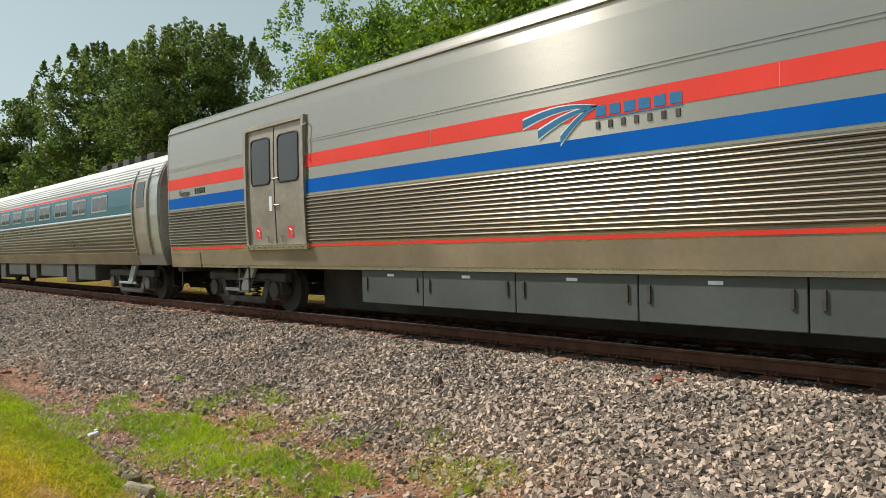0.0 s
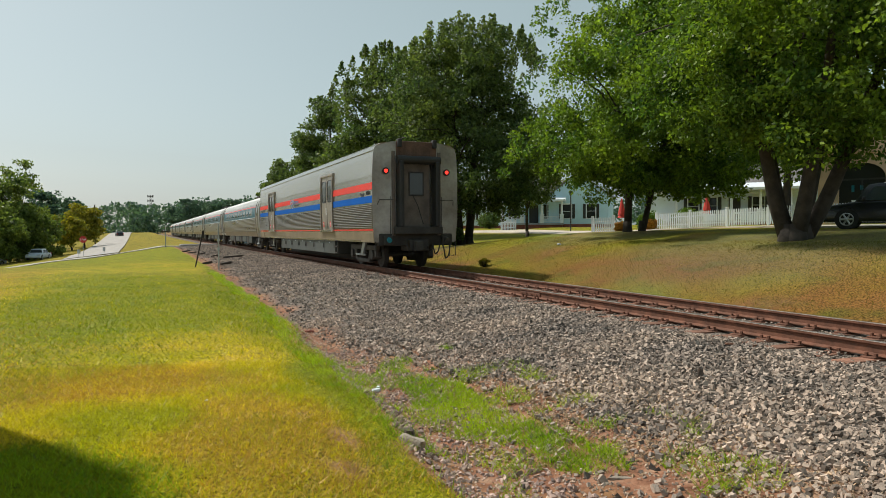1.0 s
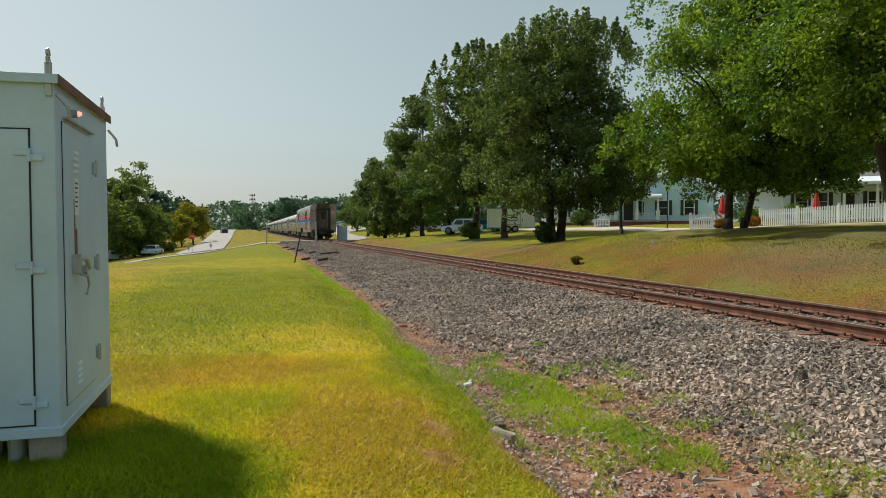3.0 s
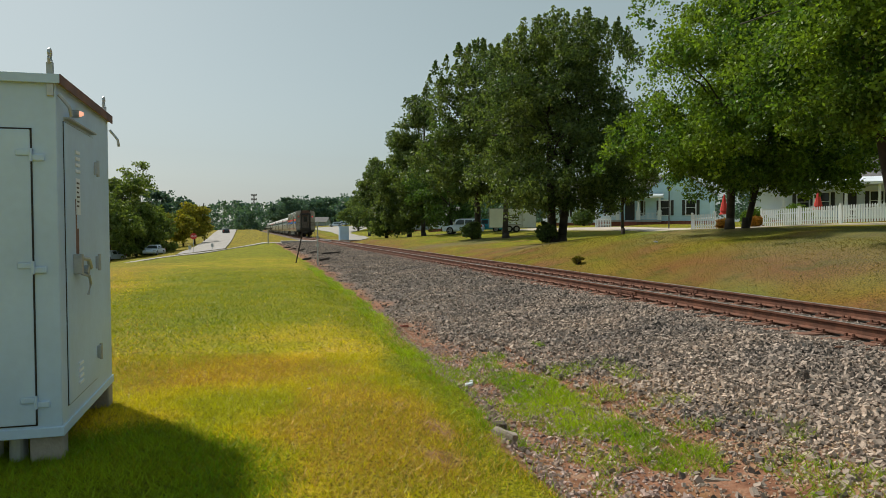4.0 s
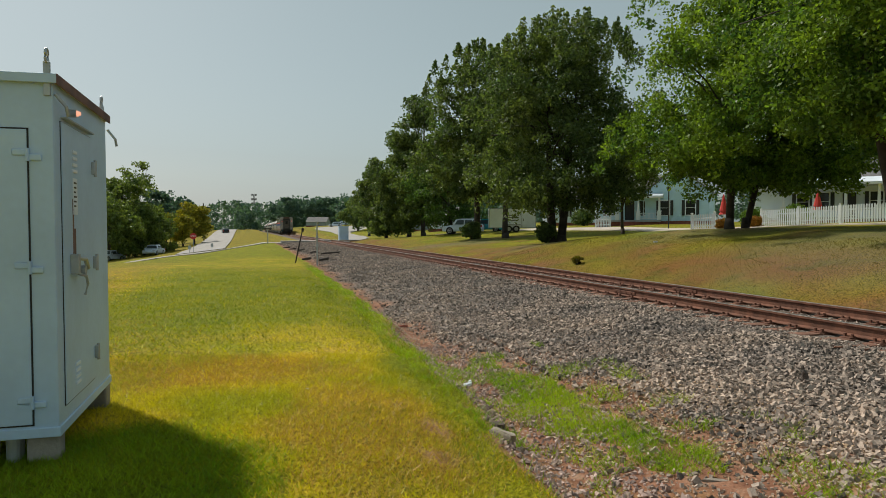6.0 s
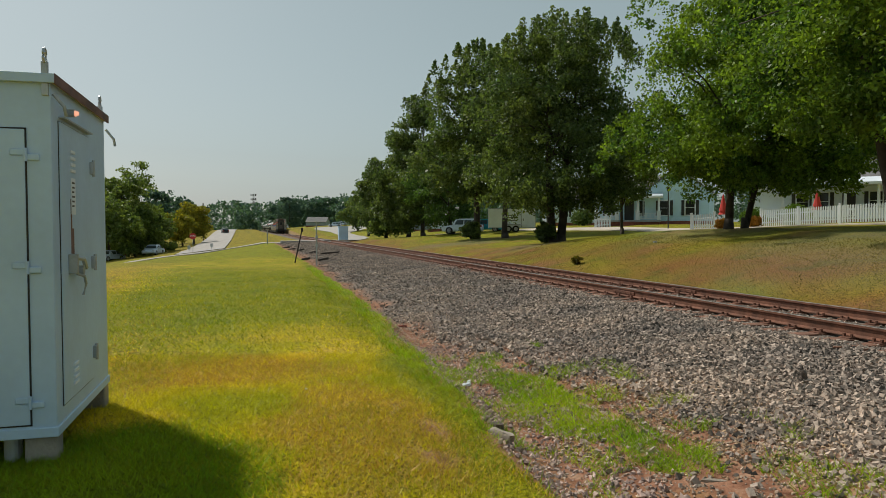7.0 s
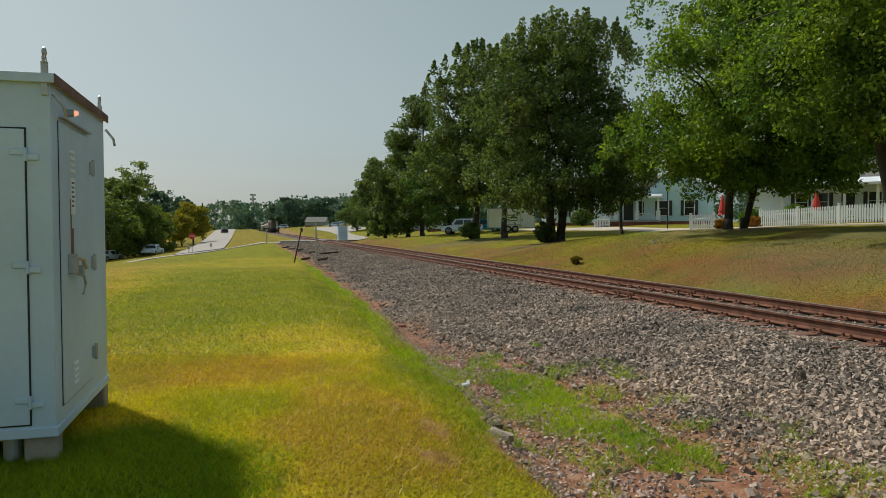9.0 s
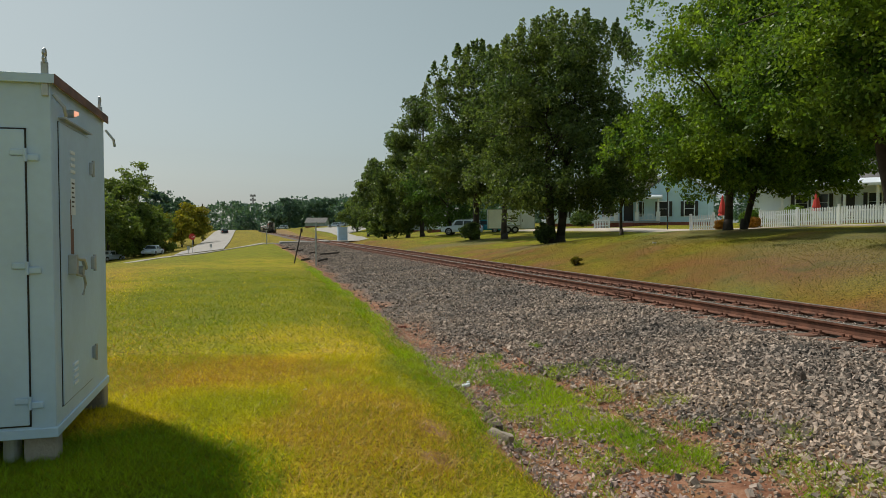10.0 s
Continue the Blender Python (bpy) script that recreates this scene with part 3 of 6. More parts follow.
# ---------------------------------------------------------------- the train
HALF = [(1.50, 0.92), (1.535, 1.32), (1.555, 1.60), (1.575, 2.26), (1.575, 3.20), (1.545, 3.85), (1.515, 4.08), (1.47, 4.20), (1.30, 4.30), (0.9, 4.37), (0.0, 4.41)]
CAR_LENGTH = 25.6


def side_x(z, half=HALF):
    for (xa, za), (xb, zb) in zip(half, half[1:]):
        if za <= z <= zb:
            return xa + (xb - xa) * (z - za) / (zb - za)
    return half[0][0]


def mirrored(half):
    return [(-x, z) for x, z in half] + [(x, z) for x, z in half[::-1][1:]]


def side_band(bm, s, z0, z1, y0, y1, proud, half=HALF, cuts=3):
    """A thin plate that lies on the car's side from z0 to z1."""
    zs = [z0 + (z1 - z0) * i / cuts for i in range(cuts + 1)]
    out = [(s * (side_x(z, half) + proud), z) for z in zs]
    inn = [(s * (side_x(z, half) - 0.01), z) for z in zs[::-1]]
    extrude_profile(bm, out + inn, y0, y1)


def fluted(bm, s, z0, z1, y0, y1, n, depth, half=HALF):
    """A panel with n rounded ribs along the car."""
    pts = []
    for i in range(n):
        a, b = z0 + (z1 - z0) * i / n, z0 + (z1 - z0) * (i + 1) / n
        for t, d in ((0.0, 0.0), (0.25, 0.0), (0.38, 0.75), (0.62, 1.0), (0.86, 0.75)):
            z = a + (b - a) * t
            pts.append((s * (side_x(z, half) + 0.003 + d * depth), z))
    pts.append((s * (side_x(z1, half) + 0.003), z1))
    pts += [(s * (side_x(z1, half) - 0.02), z1), (s * (side_x(z0, half) - 0.02), z0)]
    extrude_profile(bm, pts, y0, y1)


def wheel_set(parent, y, name="wheel"):
    for sx in (-1, 1):
        bm = new_bm()
        x = sx * 0.752
        cyl(bm, (x - 0.065, y, 0.46), (x + 0.065, y, 0.46), 0.455, n=28)
        cyl(bm, (x - sx * 0.095, y, 0.46), (x - sx * 0.06, y, 0.46), 0.48, n=28)
        cyl(bm, (x, y, 0.46), (x + sx * 0.12, y, 0.46), 0.12, n=14)
        part(name, bm, UNDER, parent, "dark steel wheel")
    bm = new_bm()
    cyl(bm, (-0.7, y, 0.46), (0.7, y, 0.46), 0.08, n=10)
    part("axle", bm, UNDER, parent)


def truck_frame(parent, yc):
    """One four-wheel truck: side frames, springs, bolster."""
    for d in (-1.3, 1.3):
        wheel_set(parent, yc + d)
    for sx in (-1, 1):
        x0, x1 = sorted((sx * 0.95, sx * 1.12))
        bm = new_bm()
        box(bm, x0, x1, yc - 1.65, yc + 1.65, 0.62, 0.80, 0.03)
        box(bm, x0, x1, yc - 0.85, yc + 0.85, 0.16, 0.30, 0.03)
        for d in (-1, 1):
            vs = box(bm, x0, x1, yc + d * 1.0 - 0.10, yc + d * 1.0 + 0.10, 0.25, 0.68)
            for v in vs:
                if v.co.z < 0.4:
                    v.co.y -= d * 0.22
        part("side_frame", bm, TRUCK, parent, "dusty grey cast side frame")
        for d in (-1.3, 1.3):
            bm = new_bm()
            cyl(bm, (sx * 0.86, yc + d, 0.46), (sx * 1.18, yc + d, 0.46), 0.17, n=14)
            box(bm, x0 - 0.0, x1, yc + d - 0.2, yc + d + 0.2, 0.36, 0.62, 0.03)
            part("axle_box", bm, TRUCK, parent)
        for d in (-0.35, 0.35):
            bm = new_bm()
            pts = [(sx * 1.03 + 0.085 * math.cos(a), yc + d + 0.085 * math.sin(a), 0.30 + 0.32 * a / (2 * math.pi * 4)) for a in
                   [2 * math.pi * k / 10 for k in range(41)]]
            tube(bm, pts, 0.022, 5)
            part("coil_spring", bm, UNDER, parent)
        bm = new_bm()
        vs = box(bm, *sorted((sx * 1.13, sx * 1.2)), yc - 0.62, yc - 0.30, 0.42, 0.92)
        for v in vs:
            if v.co.z < 0.6:
                v.co.y += 0.35
        box(bm, *sorted((sx * 1.13, sx * 1.18)), yc - 0.5, yc + 0.75, 0.40, 0.47, 0.01)
        part("swing_link", bm, GALV, parent, "bare grey metal link")
    bm = new_bm()
    box(bm, -1.0, 1.0, yc - 0.28, yc + 0.28, 0.5, 0.9, 0.04)
    part("bolster", bm, UNDER, parent)


def baggage_door(car, s, y0, y1):
    """Double plug door in a frame, with two windows, latch bars and placards."""
    zb, zt = 1.38, 3.62
    d = part("door", new_bm(), DOORSTEEL, car, "grimy bare-steel double door")
    bm = new_bm()
    side_band(bm, s, zb, zt, y0 + 0.06, y1 - 0.06, 0.006, cuts=8)
    old = d.data
    bm.to_mesh(old)
    bm.free()
    ym = (y0 + y1) / 2
    bm = new_bm()
    for a, b in ((y0, y0 + 0.075), (y1 - 0.075, y1)):
        side_band(bm, s, zb - 0.02, zt + 0.07, a, b, 0.055, cuts=8)
    side_band(bm, s, zt, zt + 0.075, y0 + 0.07, y1 - 0.07, 0.055, cuts=1)
    part("door_frame", bm, DOORSTEEL, d)
    bm = new_bm()
    side_band(bm, s, zb + 0.02, zt - 0.01, ym - 0.012, ym + 0.012, 0.013, cuts=8)
    part("centre_gap", bm, BLACK, d)
    bm = new_bm()
    side_band(bm, s, zb - 0.10, zb, y0 - 0.05, y1 + 0.05, 0.085, cuts=1)
    for k in range(10):
        yy = y0 + 0.1 + (y1 - y0 - 0.2) * k / 9
        cyl(bm, (s * 1.60, yy, zb - 0.05), (s * 1.645, yy, zb - 0.05), 0.014, n=6)
    part("threshold", bm, STEEL, d, "worn bright door sill")
    for a, b in ((y0 + 0.24, ym - 0.16), (ym + 0.16, y1 - 0.24)):
        bm = new_bm()
        z0, z1, r = 2.56, 3.42, 0.09
        ring = []
        for cy, cz, a0 in ((b - r, z1 - r, 0), (a + r, z1 - r, 90), (a + r, z0 + r, 180), (b - r, z0 + r, 270)):
            for k in range(4):
                t = radians(a0 + 30 * k)
                ring.append((cy + r * math.cos(t), cz + r * math.sin(t)))
        def loop(grow, proud):
            c = ((a + b) / 2, (z0 + z1) / 2)
            return [bm.verts.new((s * (side_x(z) + proud), c[0] + (y - c[0]) * (1 + grow / (b - a) * 2), c[1] + (z - c[1]) * (1 + grow / (z1 - z0) * 2))) for y, z in ring]
        l0, l1, l2 = loop(0.035, 0.006), loop(0.02, 0.024), loop(0.0, 0.024)
        l3 = loop(0.0, 0.009)
        k = len(ring)
        for p, q in ((l0, l1), (l1, l2), (l2, l3)):
            for i in range(k):
                bm.faces.new((p[i], p[(i + 1) % k], q[(i + 1) % k], q[i]))
        bmesh.ops.recalc_face_normals(bm, faces=bm.faces[:])
        w = part("window", bm, BLACK, d, "dark rounded door window")
        bm = new_bm()
        rows = []
        for k in range(13):
            z = z0 + (z1 - z0) * k / 12
            cut = max(0.0, r - min(z - z0, z1 - z))
            inset = r - math.sqrt(max(0.0, r * r - cut * cut))
            rows.append([bm.verts.new((s * (side_x(z) + 0.012), y, z)) for y in (a + inset, b - inset)])
        for (p0, p1), (q0, q1) in zip(rows, rows[1:]):
            bm.faces.new((p0, p1, q1, q0))
        part("pane", bm, DARKGLASS, w)
    for yy in (ym - 0.62, ym + 0.55):
        bm = new_bm()
        side_band(bm, s, 1.50, 1.72, yy, yy + 0.20, 0.010, cuts=1)
        pl = part("placard", bm, LABELRED, d, "small red warning placard")
        bm = new_bm()
        tube(bm, [(s * (side_x(1.56) + 0.012), yy + 0.05, 1.54), (s * (side_x(1.6) + 0.012), yy + 0.06, 1.63), (s * (side_x(1.66) + 0.012), yy + 0.13, 1.67)], 0.012, 4)
        part("placard_mark", bm, WHITEP, pl)
    bm = new_bm()
    side_band(bm, s, 2.02, 2.30, ym + 0.10, ym + 0.20, 0.010, cuts=1)
    part("notice", bm, WHITEP, d, "white notice")
    for zz in (2.12, 2.62):
        bm = new_bm()
        tube(bm, [(s * (side_x(zz) + 0.02), ym - 0.16, zz), (s * (side_x(zz) + 0.05), ym - 0.06, zz), (s * (side_x(zz) + 0.02), ym + 0.06, zz)], 0.014, 5)
        part("latch", bm, DOORSTEEL, d)
    for yy in (ym - 0.25, ym + 0.25):
        bm = new_bm()
        tube(bm, [(s * (side_x(1.5) + 0.03), yy, 1.42), (s * (side_x(1.5) + 0.05), yy, 1.55)], 0.018, 5)
        part("foot_bolt", bm, GALV, d)
    bm = new_bm()
    tube(bm, [(s * 1.59, y0 - 0.05, 2.95), (s * 1.66, y0 - 0.05, 3.0), (s * 1.66, y0 - 0.05, 3.48), (s * 1.58, y0 - 0.05, 3.52)], 0.012, 5)
    part("grab_iron", bm, GALV, d)


def baggage_car():
    car = thing("baggage_car", "stainless-steel baggage car with red and blue stripes, rolling on the track", "rail car")
    bm = new_bm()
    core = mirrored([(x - 0.004, z) for x, z in HALF])
    core[len(core) // 2] = (0, 4.41)
    extrude_profile(bm, [p for p in core], 0.03, CAR_LENGTH - 0.03)
    part("body", bm, STEEL, car)
    bm = new_bm()
    extrude_profile(bm, [(-1.30, 4.306), (-0.9, 4.376), (0, 4.416), (0.9, 4.376), (1.30, 4.306), (1.2, 4.2), (-1.2, 4.2)], 0.02, CAR_LENGTH - 0.02)
    part("roof", bm, ROOFSTEEL, car)
    doors = [(5.42, 7.55), (19.68, 21.82)]
    spans = [(0.03, 5.42), (7.55, 19.68), (21.82, CAR_LENGTH - 0.03)]
    for s in (-1, 1):
        bm = new_bm()
        side_band(bm, s, 4.055, 4.085, 0.02, CAR_LENGTH - 0.02, 0.03, cuts=1)
        part("drip_rail", bm, STEEL, car, "dull gutter under the roof edge")
        for y0, y1 in spans:
            bm = new_bm()
            fluted(bm, s, 1.40, 2.22, y0, y1, 13, 0.03)
            part("fluted_panel", bm, FLUTE, car, "ribbed stainless lower side")
            bm = new_bm()
            side_band(bm, s, 2.73, 2.97, y0, y1, 0.004, cuts=1)
            part("red_stripe", bm, RED, car)
            bm = new_bm()
            side_band(bm, s, 2.28, 2.52, y0, y1, 0.004, cuts=1)
            part("blue_stripe", bm, BLUE, car)
            bm = new_bm()
            side_band(bm, s, 1.325, 1.375, y0, y1, 0.010, cuts=1)
            part("pinstripe", bm, RED, car)
            bm = new_bm()
            side_band(bm, s, 3.17, 3.182, y0, y1, 0.006, cuts=1)
            side_band(bm, s, 3.215, 3.227, y0, y1, 0.006, cuts=1)
            side_band(bm, s, 2.235, 2.255, y0, y1, 0.012, cuts=1)
            part("moulding", bm, STEEL, car)
            k = y0 + 1.6
            while k < y1 - 0.6:
                bm = new_bm()
                side_band(bm, s, 2.74, 2.96, k, k + 0.006, 0.0055, cuts=1)
                part("panel_seam", bm, DOORSTEEL, car)
                k += 2.42
        bm = new_bm()
        side_band(bm, s, 0.98, 1.30, 0.03, CAR_LENGTH - 0.03, 0.004, cuts=1)
        part("sill", bm, BRONZE, car, "dust-stained lower sill")
        for a, b in ((0.03, 1.55), (CAR_LENGTH - 1.55, CAR_LENGTH - 0.03)):
            bm = new_bm()
            side_band(bm, s, 0.92, 1.26, a, b, 0.018, cuts=1)
            for k in range(14):
                yy = a + 0.06 + (b - a - 0.12) * k / 13
                for zz in (0.97, 1.21):
                    cyl(bm, (s * 1.50, yy, zz), (s * (side_x(zz) + 0.026), yy, zz), 0.012, n=5)
            part("end_skirt", bm, BRONZE, car, "riveted skirt plate")
        for y0, y1 in doors:
            baggage_door(car, s, y0, y1)
        for y0 in (5.05, 21.95):
            bm = new_bm()
            for zz in (0.42, 0.68, 0.92):
                box(bm, *sorted((s * 1.38, s * 1.52)), y0, y0 + 0.42, zz, zz + 0.03)
            for yy in (y0, y0 + 0.39):
                box(bm, *sorted((s * 1.46, s * 1.50)), yy, yy + 0.03, 0.42, 0.98)
            part("step_ladder", bm, TRUCK, car)
        # equipment boxes between the trucks
        edges = [5.70, 7.6, 9.6, 11.4, 13.2, 15.0, 16.8, 18.3]
        for a, b in zip(edges, edges[1:]):
            bm = new_bm()
            box(bm, *sorted((s * 0.5, s * 1.44)), a + 0.008, b - 0.008, 0.38, 0.92, 0.01)
            eb = part("equipment_box", bm, BOXGREY, car, "flat grey equipment cabinet below the floor")
            for yy in (a + 0.14, b - 0.14):
                bm = new_bm()
                box(bm, *sorted((s * 1.44, s * 1.462)), yy - 0.02, yy + 0.02, 0.60, 0.80, 0.004)
                part("hinge", bm, TRUCK, eb)
            bm = new_bm()
            box(bm, *sorted((s * 1.44, s * 1.446)), (a + b) / 2 - 0.08, (a + b) / 2 + 0.08, 0.82, 0.86)
            part("nameplate", bm, WHITEP, eb)
    # ends
    for ye, f in ((0.0, -1), (CAR_LENGTH, 1)):
        def yy(d):
            return ye + f * d
        bm = new_bm()
        for sx in (-1, 1):
            pts = [(sx * x, z) for x, z in HALF if z <= 4.31] + [(sx * 0.9, 4.37), (sx * 0.72, 4.38), (sx * 0.72, 0.95)]
            a = [bm.verts.new((x, yy(0.0 if abs(x) > 1.4 else 0.05), z)) for x, z in pts]
            b = [bm.verts.new((x, yy(-0.06), z)) for x, z in pts]
            k = len(pts)
            for i in range(k):
                j = (i + 1) % k
                bm.faces.new((a[i], a[j], b[j], b[i]))
            bm.faces.new(a)
            bm.faces.new(b[::-1])
        bmesh.ops.recalc_face_normals(bm, faces=bm.faces[:])
        part("end_sheet", bm, ENDSTEEL, car, "grimy dark steel end wall")
        bm = new_bm()
        box(bm, -0.74, 0.74, *sorted((yy(-0.05), yy(0.10))), 3.82, 4.40, 0.03)
        part("hood", bm, RUSTHOOD, car, "rusty brown hood over the end door")
        for sx in (-1, 1):
            bm = new_bm()
            box(bm, sx * 0.64 - 0.07, sx * 0.64 + 0.07, *sorted((yy(0.0), yy(0.22))), 4.18, 4.46, 0.02)
            part("buffer_spring", bm, BLACK, car)
            bm = new_bm()
            box(bm, *sorted((sx * 0.57, sx * 0.74)), *sorted((yy(-0.02), yy(0.46))), 1.45, 3.70, 0.05)
            part("diaphragm_side", bm, BLACK, car, "black rubber gangway bellows")
            bm = new_bm()
            box(bm, *sorted((sx * 0.78, sx * 0.90)), *sorted((yy(0.0), yy(0.10))), 1.15, 4.05, 0.012)
            part("collision_post", bm, ENDDARK, car, "dark steel post beside the gangway")
            bm = new_bm()
            cyl(bm, (sx * 1.12, yy(0.04), 3.36), (sx * 1.12, yy(0.115), 3.36), 0.115, n=20)
            ml = part("marker_light", bm, BLACK, car)
            bm = new_bm()
            cyl(bm, (sx * 1.12, yy(0.10), 3.36), (sx * 1.12, yy(0.135), 3.36), 0.078, 0.05, n=20)
            part("lens", bm, REDLAMP if ye == 0 else LABELRED, ml, "lit red lens")
            bm = new_bm()
            tube(bm, [(sx * 0.86, yy(0.02), 2.36), (sx * 0.86, yy(0.12), 2.38), (sx * 1.36, yy(0.12), 2.38), (sx * 1.40, yy(0.02), 2.22)], 0.014, 5)
            tube(bm, [(sx * 0.95, yy(0.05), 2.5), (sx * 0.95, yy(0.05), 1.1)], 0.010, 5)
            part("hand_rail", bm, TRUCK, car)
            bm = new_bm()
            box(bm, sx * 1.06 - 0.16, sx * 1.06 + 0.16, *sorted((yy(0.0), yy(0.22))), 0.84, 1.14, 0.03)
            part("jumper_box", bm, UNDER, car)
            bm = new_bm()
            cyl(bm, (sx * 1.06, yy(0.20), 1.02), (sx * 1.06, yy(0.30), 0.99), 0.085, n=12)
            part("receptacle_cover", bm, TEALCAP if sx < 0 else TRUCK, car, "teal socket cover" if sx < 0 else "")
            bm = new_bm()
            tube(bm, [(sx * 1.48, yy(0.02), 0.95), (sx * 1.48, yy(0.05), 0.45), (sx * 1.25, yy(0.05), 0.42), (sx * 1.25, yy(0.02), 0.9)], 0.018, 5)
            part("step_iron", bm, UNDER, car)
        bm = new_bm()
        cyl(bm, (-0.78, yy(0.30), 3.74), (0.78, yy(0.30), 3.74), 0.14, n=16)
        part("diaphragm_top", bm, BLACK, car, "rolled black rubber bellows")
        bm = new_bm()
        box(bm, -0.50, 0.50, *sorted((yy(-0.03), yy(0.03))), 1.45, 3.62, 0.01)
        ed = part("end_door", bm, ENDDARK, car, "grey end door, darkened for its recess shade, with a dark window")
        bm = new_bm()
        box(bm, -0.28, 0.28, *sorted((yy(0.026), yy(0.05))), 2.52, 3.36, 0.011)
        w = part("window", bm, BLACK, ed)
        bm = new_bm()
        box(bm, -0.235, 0.235, *sorted((yy(0.047), yy(0.054))), 2.57, 3.31, 0.003)
        part("pane", bm, DARKGLASS, w)
        bm = new_bm()
        tube(bm, [(-0.16, yy(0.10), 2.56), (-0.05, yy(0.30), 2.2), (0.16, yy(0.30), 1.55)], 0.016, 5)
        part("safety_chain", bm, BLACK, ed)
        bm = new_bm()
        box(bm, -0.85, 0.85, *sorted((yy(-0.05), yy(0.42))), 1.20, 1.46, 0.03)
        part("buffer_plate", bm, UNDER, car)
        bm = new_bm()
        box(bm, -1.35, 1.35, *sorted((yy(-0.3), yy(0.06))), 0.80, 1.22, 0.03)
        box(bm, -0.35, 0.35, *sorted((yy(-0.6), yy(0.35))), 0.62, 1.02, 0.04)
        part("end_sill", bm, UNDER, car)
        bm = new_bm()
        box(bm, -0.16, 0.16, *sorted((yy(0.0), yy(0.45))), 0.66, 0.94, 0.05)
        box(bm, -0.24, 0.06, *sorted((yy(0.38), yy(0.62))), 0.62, 0.98, 0.05)
        part("coupler", bm, UNDER, car, "dark cast knuckle coupler")
        for x0, drop in ((0.40, 0.22), (0.62, 0.34), (-0.30, 0.35), (1.02, 0.50)):
            bm = new_bm()
            pts = [(x0 + 0.30 * (k / 10 - 0.5), yy(0.30 + 0.05 * math.sin(k)), 0.86 - drop * math.sin(math.pi * k / 10)) for k in range(11)]
            tube(bm, pts, 0.024, 6)
            part("air_hose", bm, BLACK, car, "hanging black air hose")
    for yc in (2.75, CAR_LENGTH - 2.75):
        truck_frame(car, yc)
    bm = new_bm()
    box(bm, -1.2, 1.2, 0.3, CAR_LENGTH - 0.3, 0.93, 1.1)
    # Added dark block down to the ballast, in place of shade under the car.
    box(bm, -0.4, 0.4, 4.6, 20.9, 0.10, 0.95)
    box(bm, -1.2, -0.5, 5.8, 18.2, 0.36, 0.46)
    part("underframe", bm, UNDER, car)
    # lettering on both sides
    for s in (-1, 1):
        def onside(y, z, proud=0.008):
            r = Matrix(((0, 0, s, s * (side_x(z) + proud)), (s, 0, 0, y), (0, 1, 0, z), (0, 0, 0, 1)))
            return r
        for yl in ((1.52, 24.95) if s < 0 else (0.9, 24.3)):
            letters("lettering", "Baggage", 0.17, INK, car, onside(yl if s < 0 else yl, 2.565))
            for k in range(5):
                bm = new_bm()
                yy2 = yl + s * (0.80 + 0.105 * k)
                side_band(bm, s, 2.57, 2.69, *sorted((yy2, yy2 + s * 0.05)), 0.007, cuts=1)
                part("number_bar", bm, INK, car)
        # three sweeping blades beside two rows of bars
        for k, (ey, ez) in enumerate(((1.10, 2.80), (0.86, 2.64), (0.52, 2.53))):
            for wide, proud, mat_ in ((1.5, 0.007, WHITEP), (1.0, 0.011, LOGOBLUE)):
                bm = new_bm()
                top, bot = [], []
                for i in range(11):
                    t = i / 10
                    yy3 = 14.70 + s * (1.10 - ey * t)
                    zz3 = 2.87 + (ez - 2.87) * t + 0.07 * math.sin(math.pi * t) * (1 if k == 0 else 0.7)
                    wdt = wide * (0.012 + 0.085 * t ** 0.8)
                    top.append((yy3, zz3 + wdt / 2))
                    bot.append((yy3, zz3 - wdt / 2))
                for (pa, pb), (qa, qb) in zip(zip(top, bot), zip(top[1:], bot[1:])):
                    bm.faces.new([bm.verts.new((s * (side_x(z) + proud), y, z)) for y, z in (pa, qa, qb, pb)])
                bmesh.ops.remove_doubles(bm, verts=bm.verts[:], dist=1e-5)
                part("emblem_blade", bm, mat_, car, "dark blue sweeping blade" if mat_ is LOGOBLUE else "pale edge")
        for k in range(6):
            bm = new_bm()
            y0 = 13.62 + s * 0.185 * k
            side_band(bm, s, 2.745, 2.865, *sorted((y0, y0 + s * 0.14)), 0.008, cuts=1)
            part("emblem_bar", bm, LOGOBLUE, car)
        bm = new_bm()
        side_band(bm, s, 2.715, 2.727, *sorted((13.62, 13.62 + s * 1.07)), 0.008, cuts=1)
        part("emblem_line", bm, LOGOBLUE, car)
        for k in range(7):
            bm = new_bm()
            y0 = 13.62 + s * 0.165 * k
            side_band(bm, s, 2.60, 2.685, *sorted((y0, y0 + s * 0.05)), 0.008, cuts=1)
            part("emblem_bar", bm, TRUCK, car)
    return car


COACH = [(1.36, 0.95), (1.46, 1.25), (1.54, 1.7), (1.575, 2.2), (1.575, 2.6), (1.54, 2.98), (1.44, 3.3), (1.26, 3.58), (1.0, 3.78), (0.6, 3.92), (0, 3.97)]


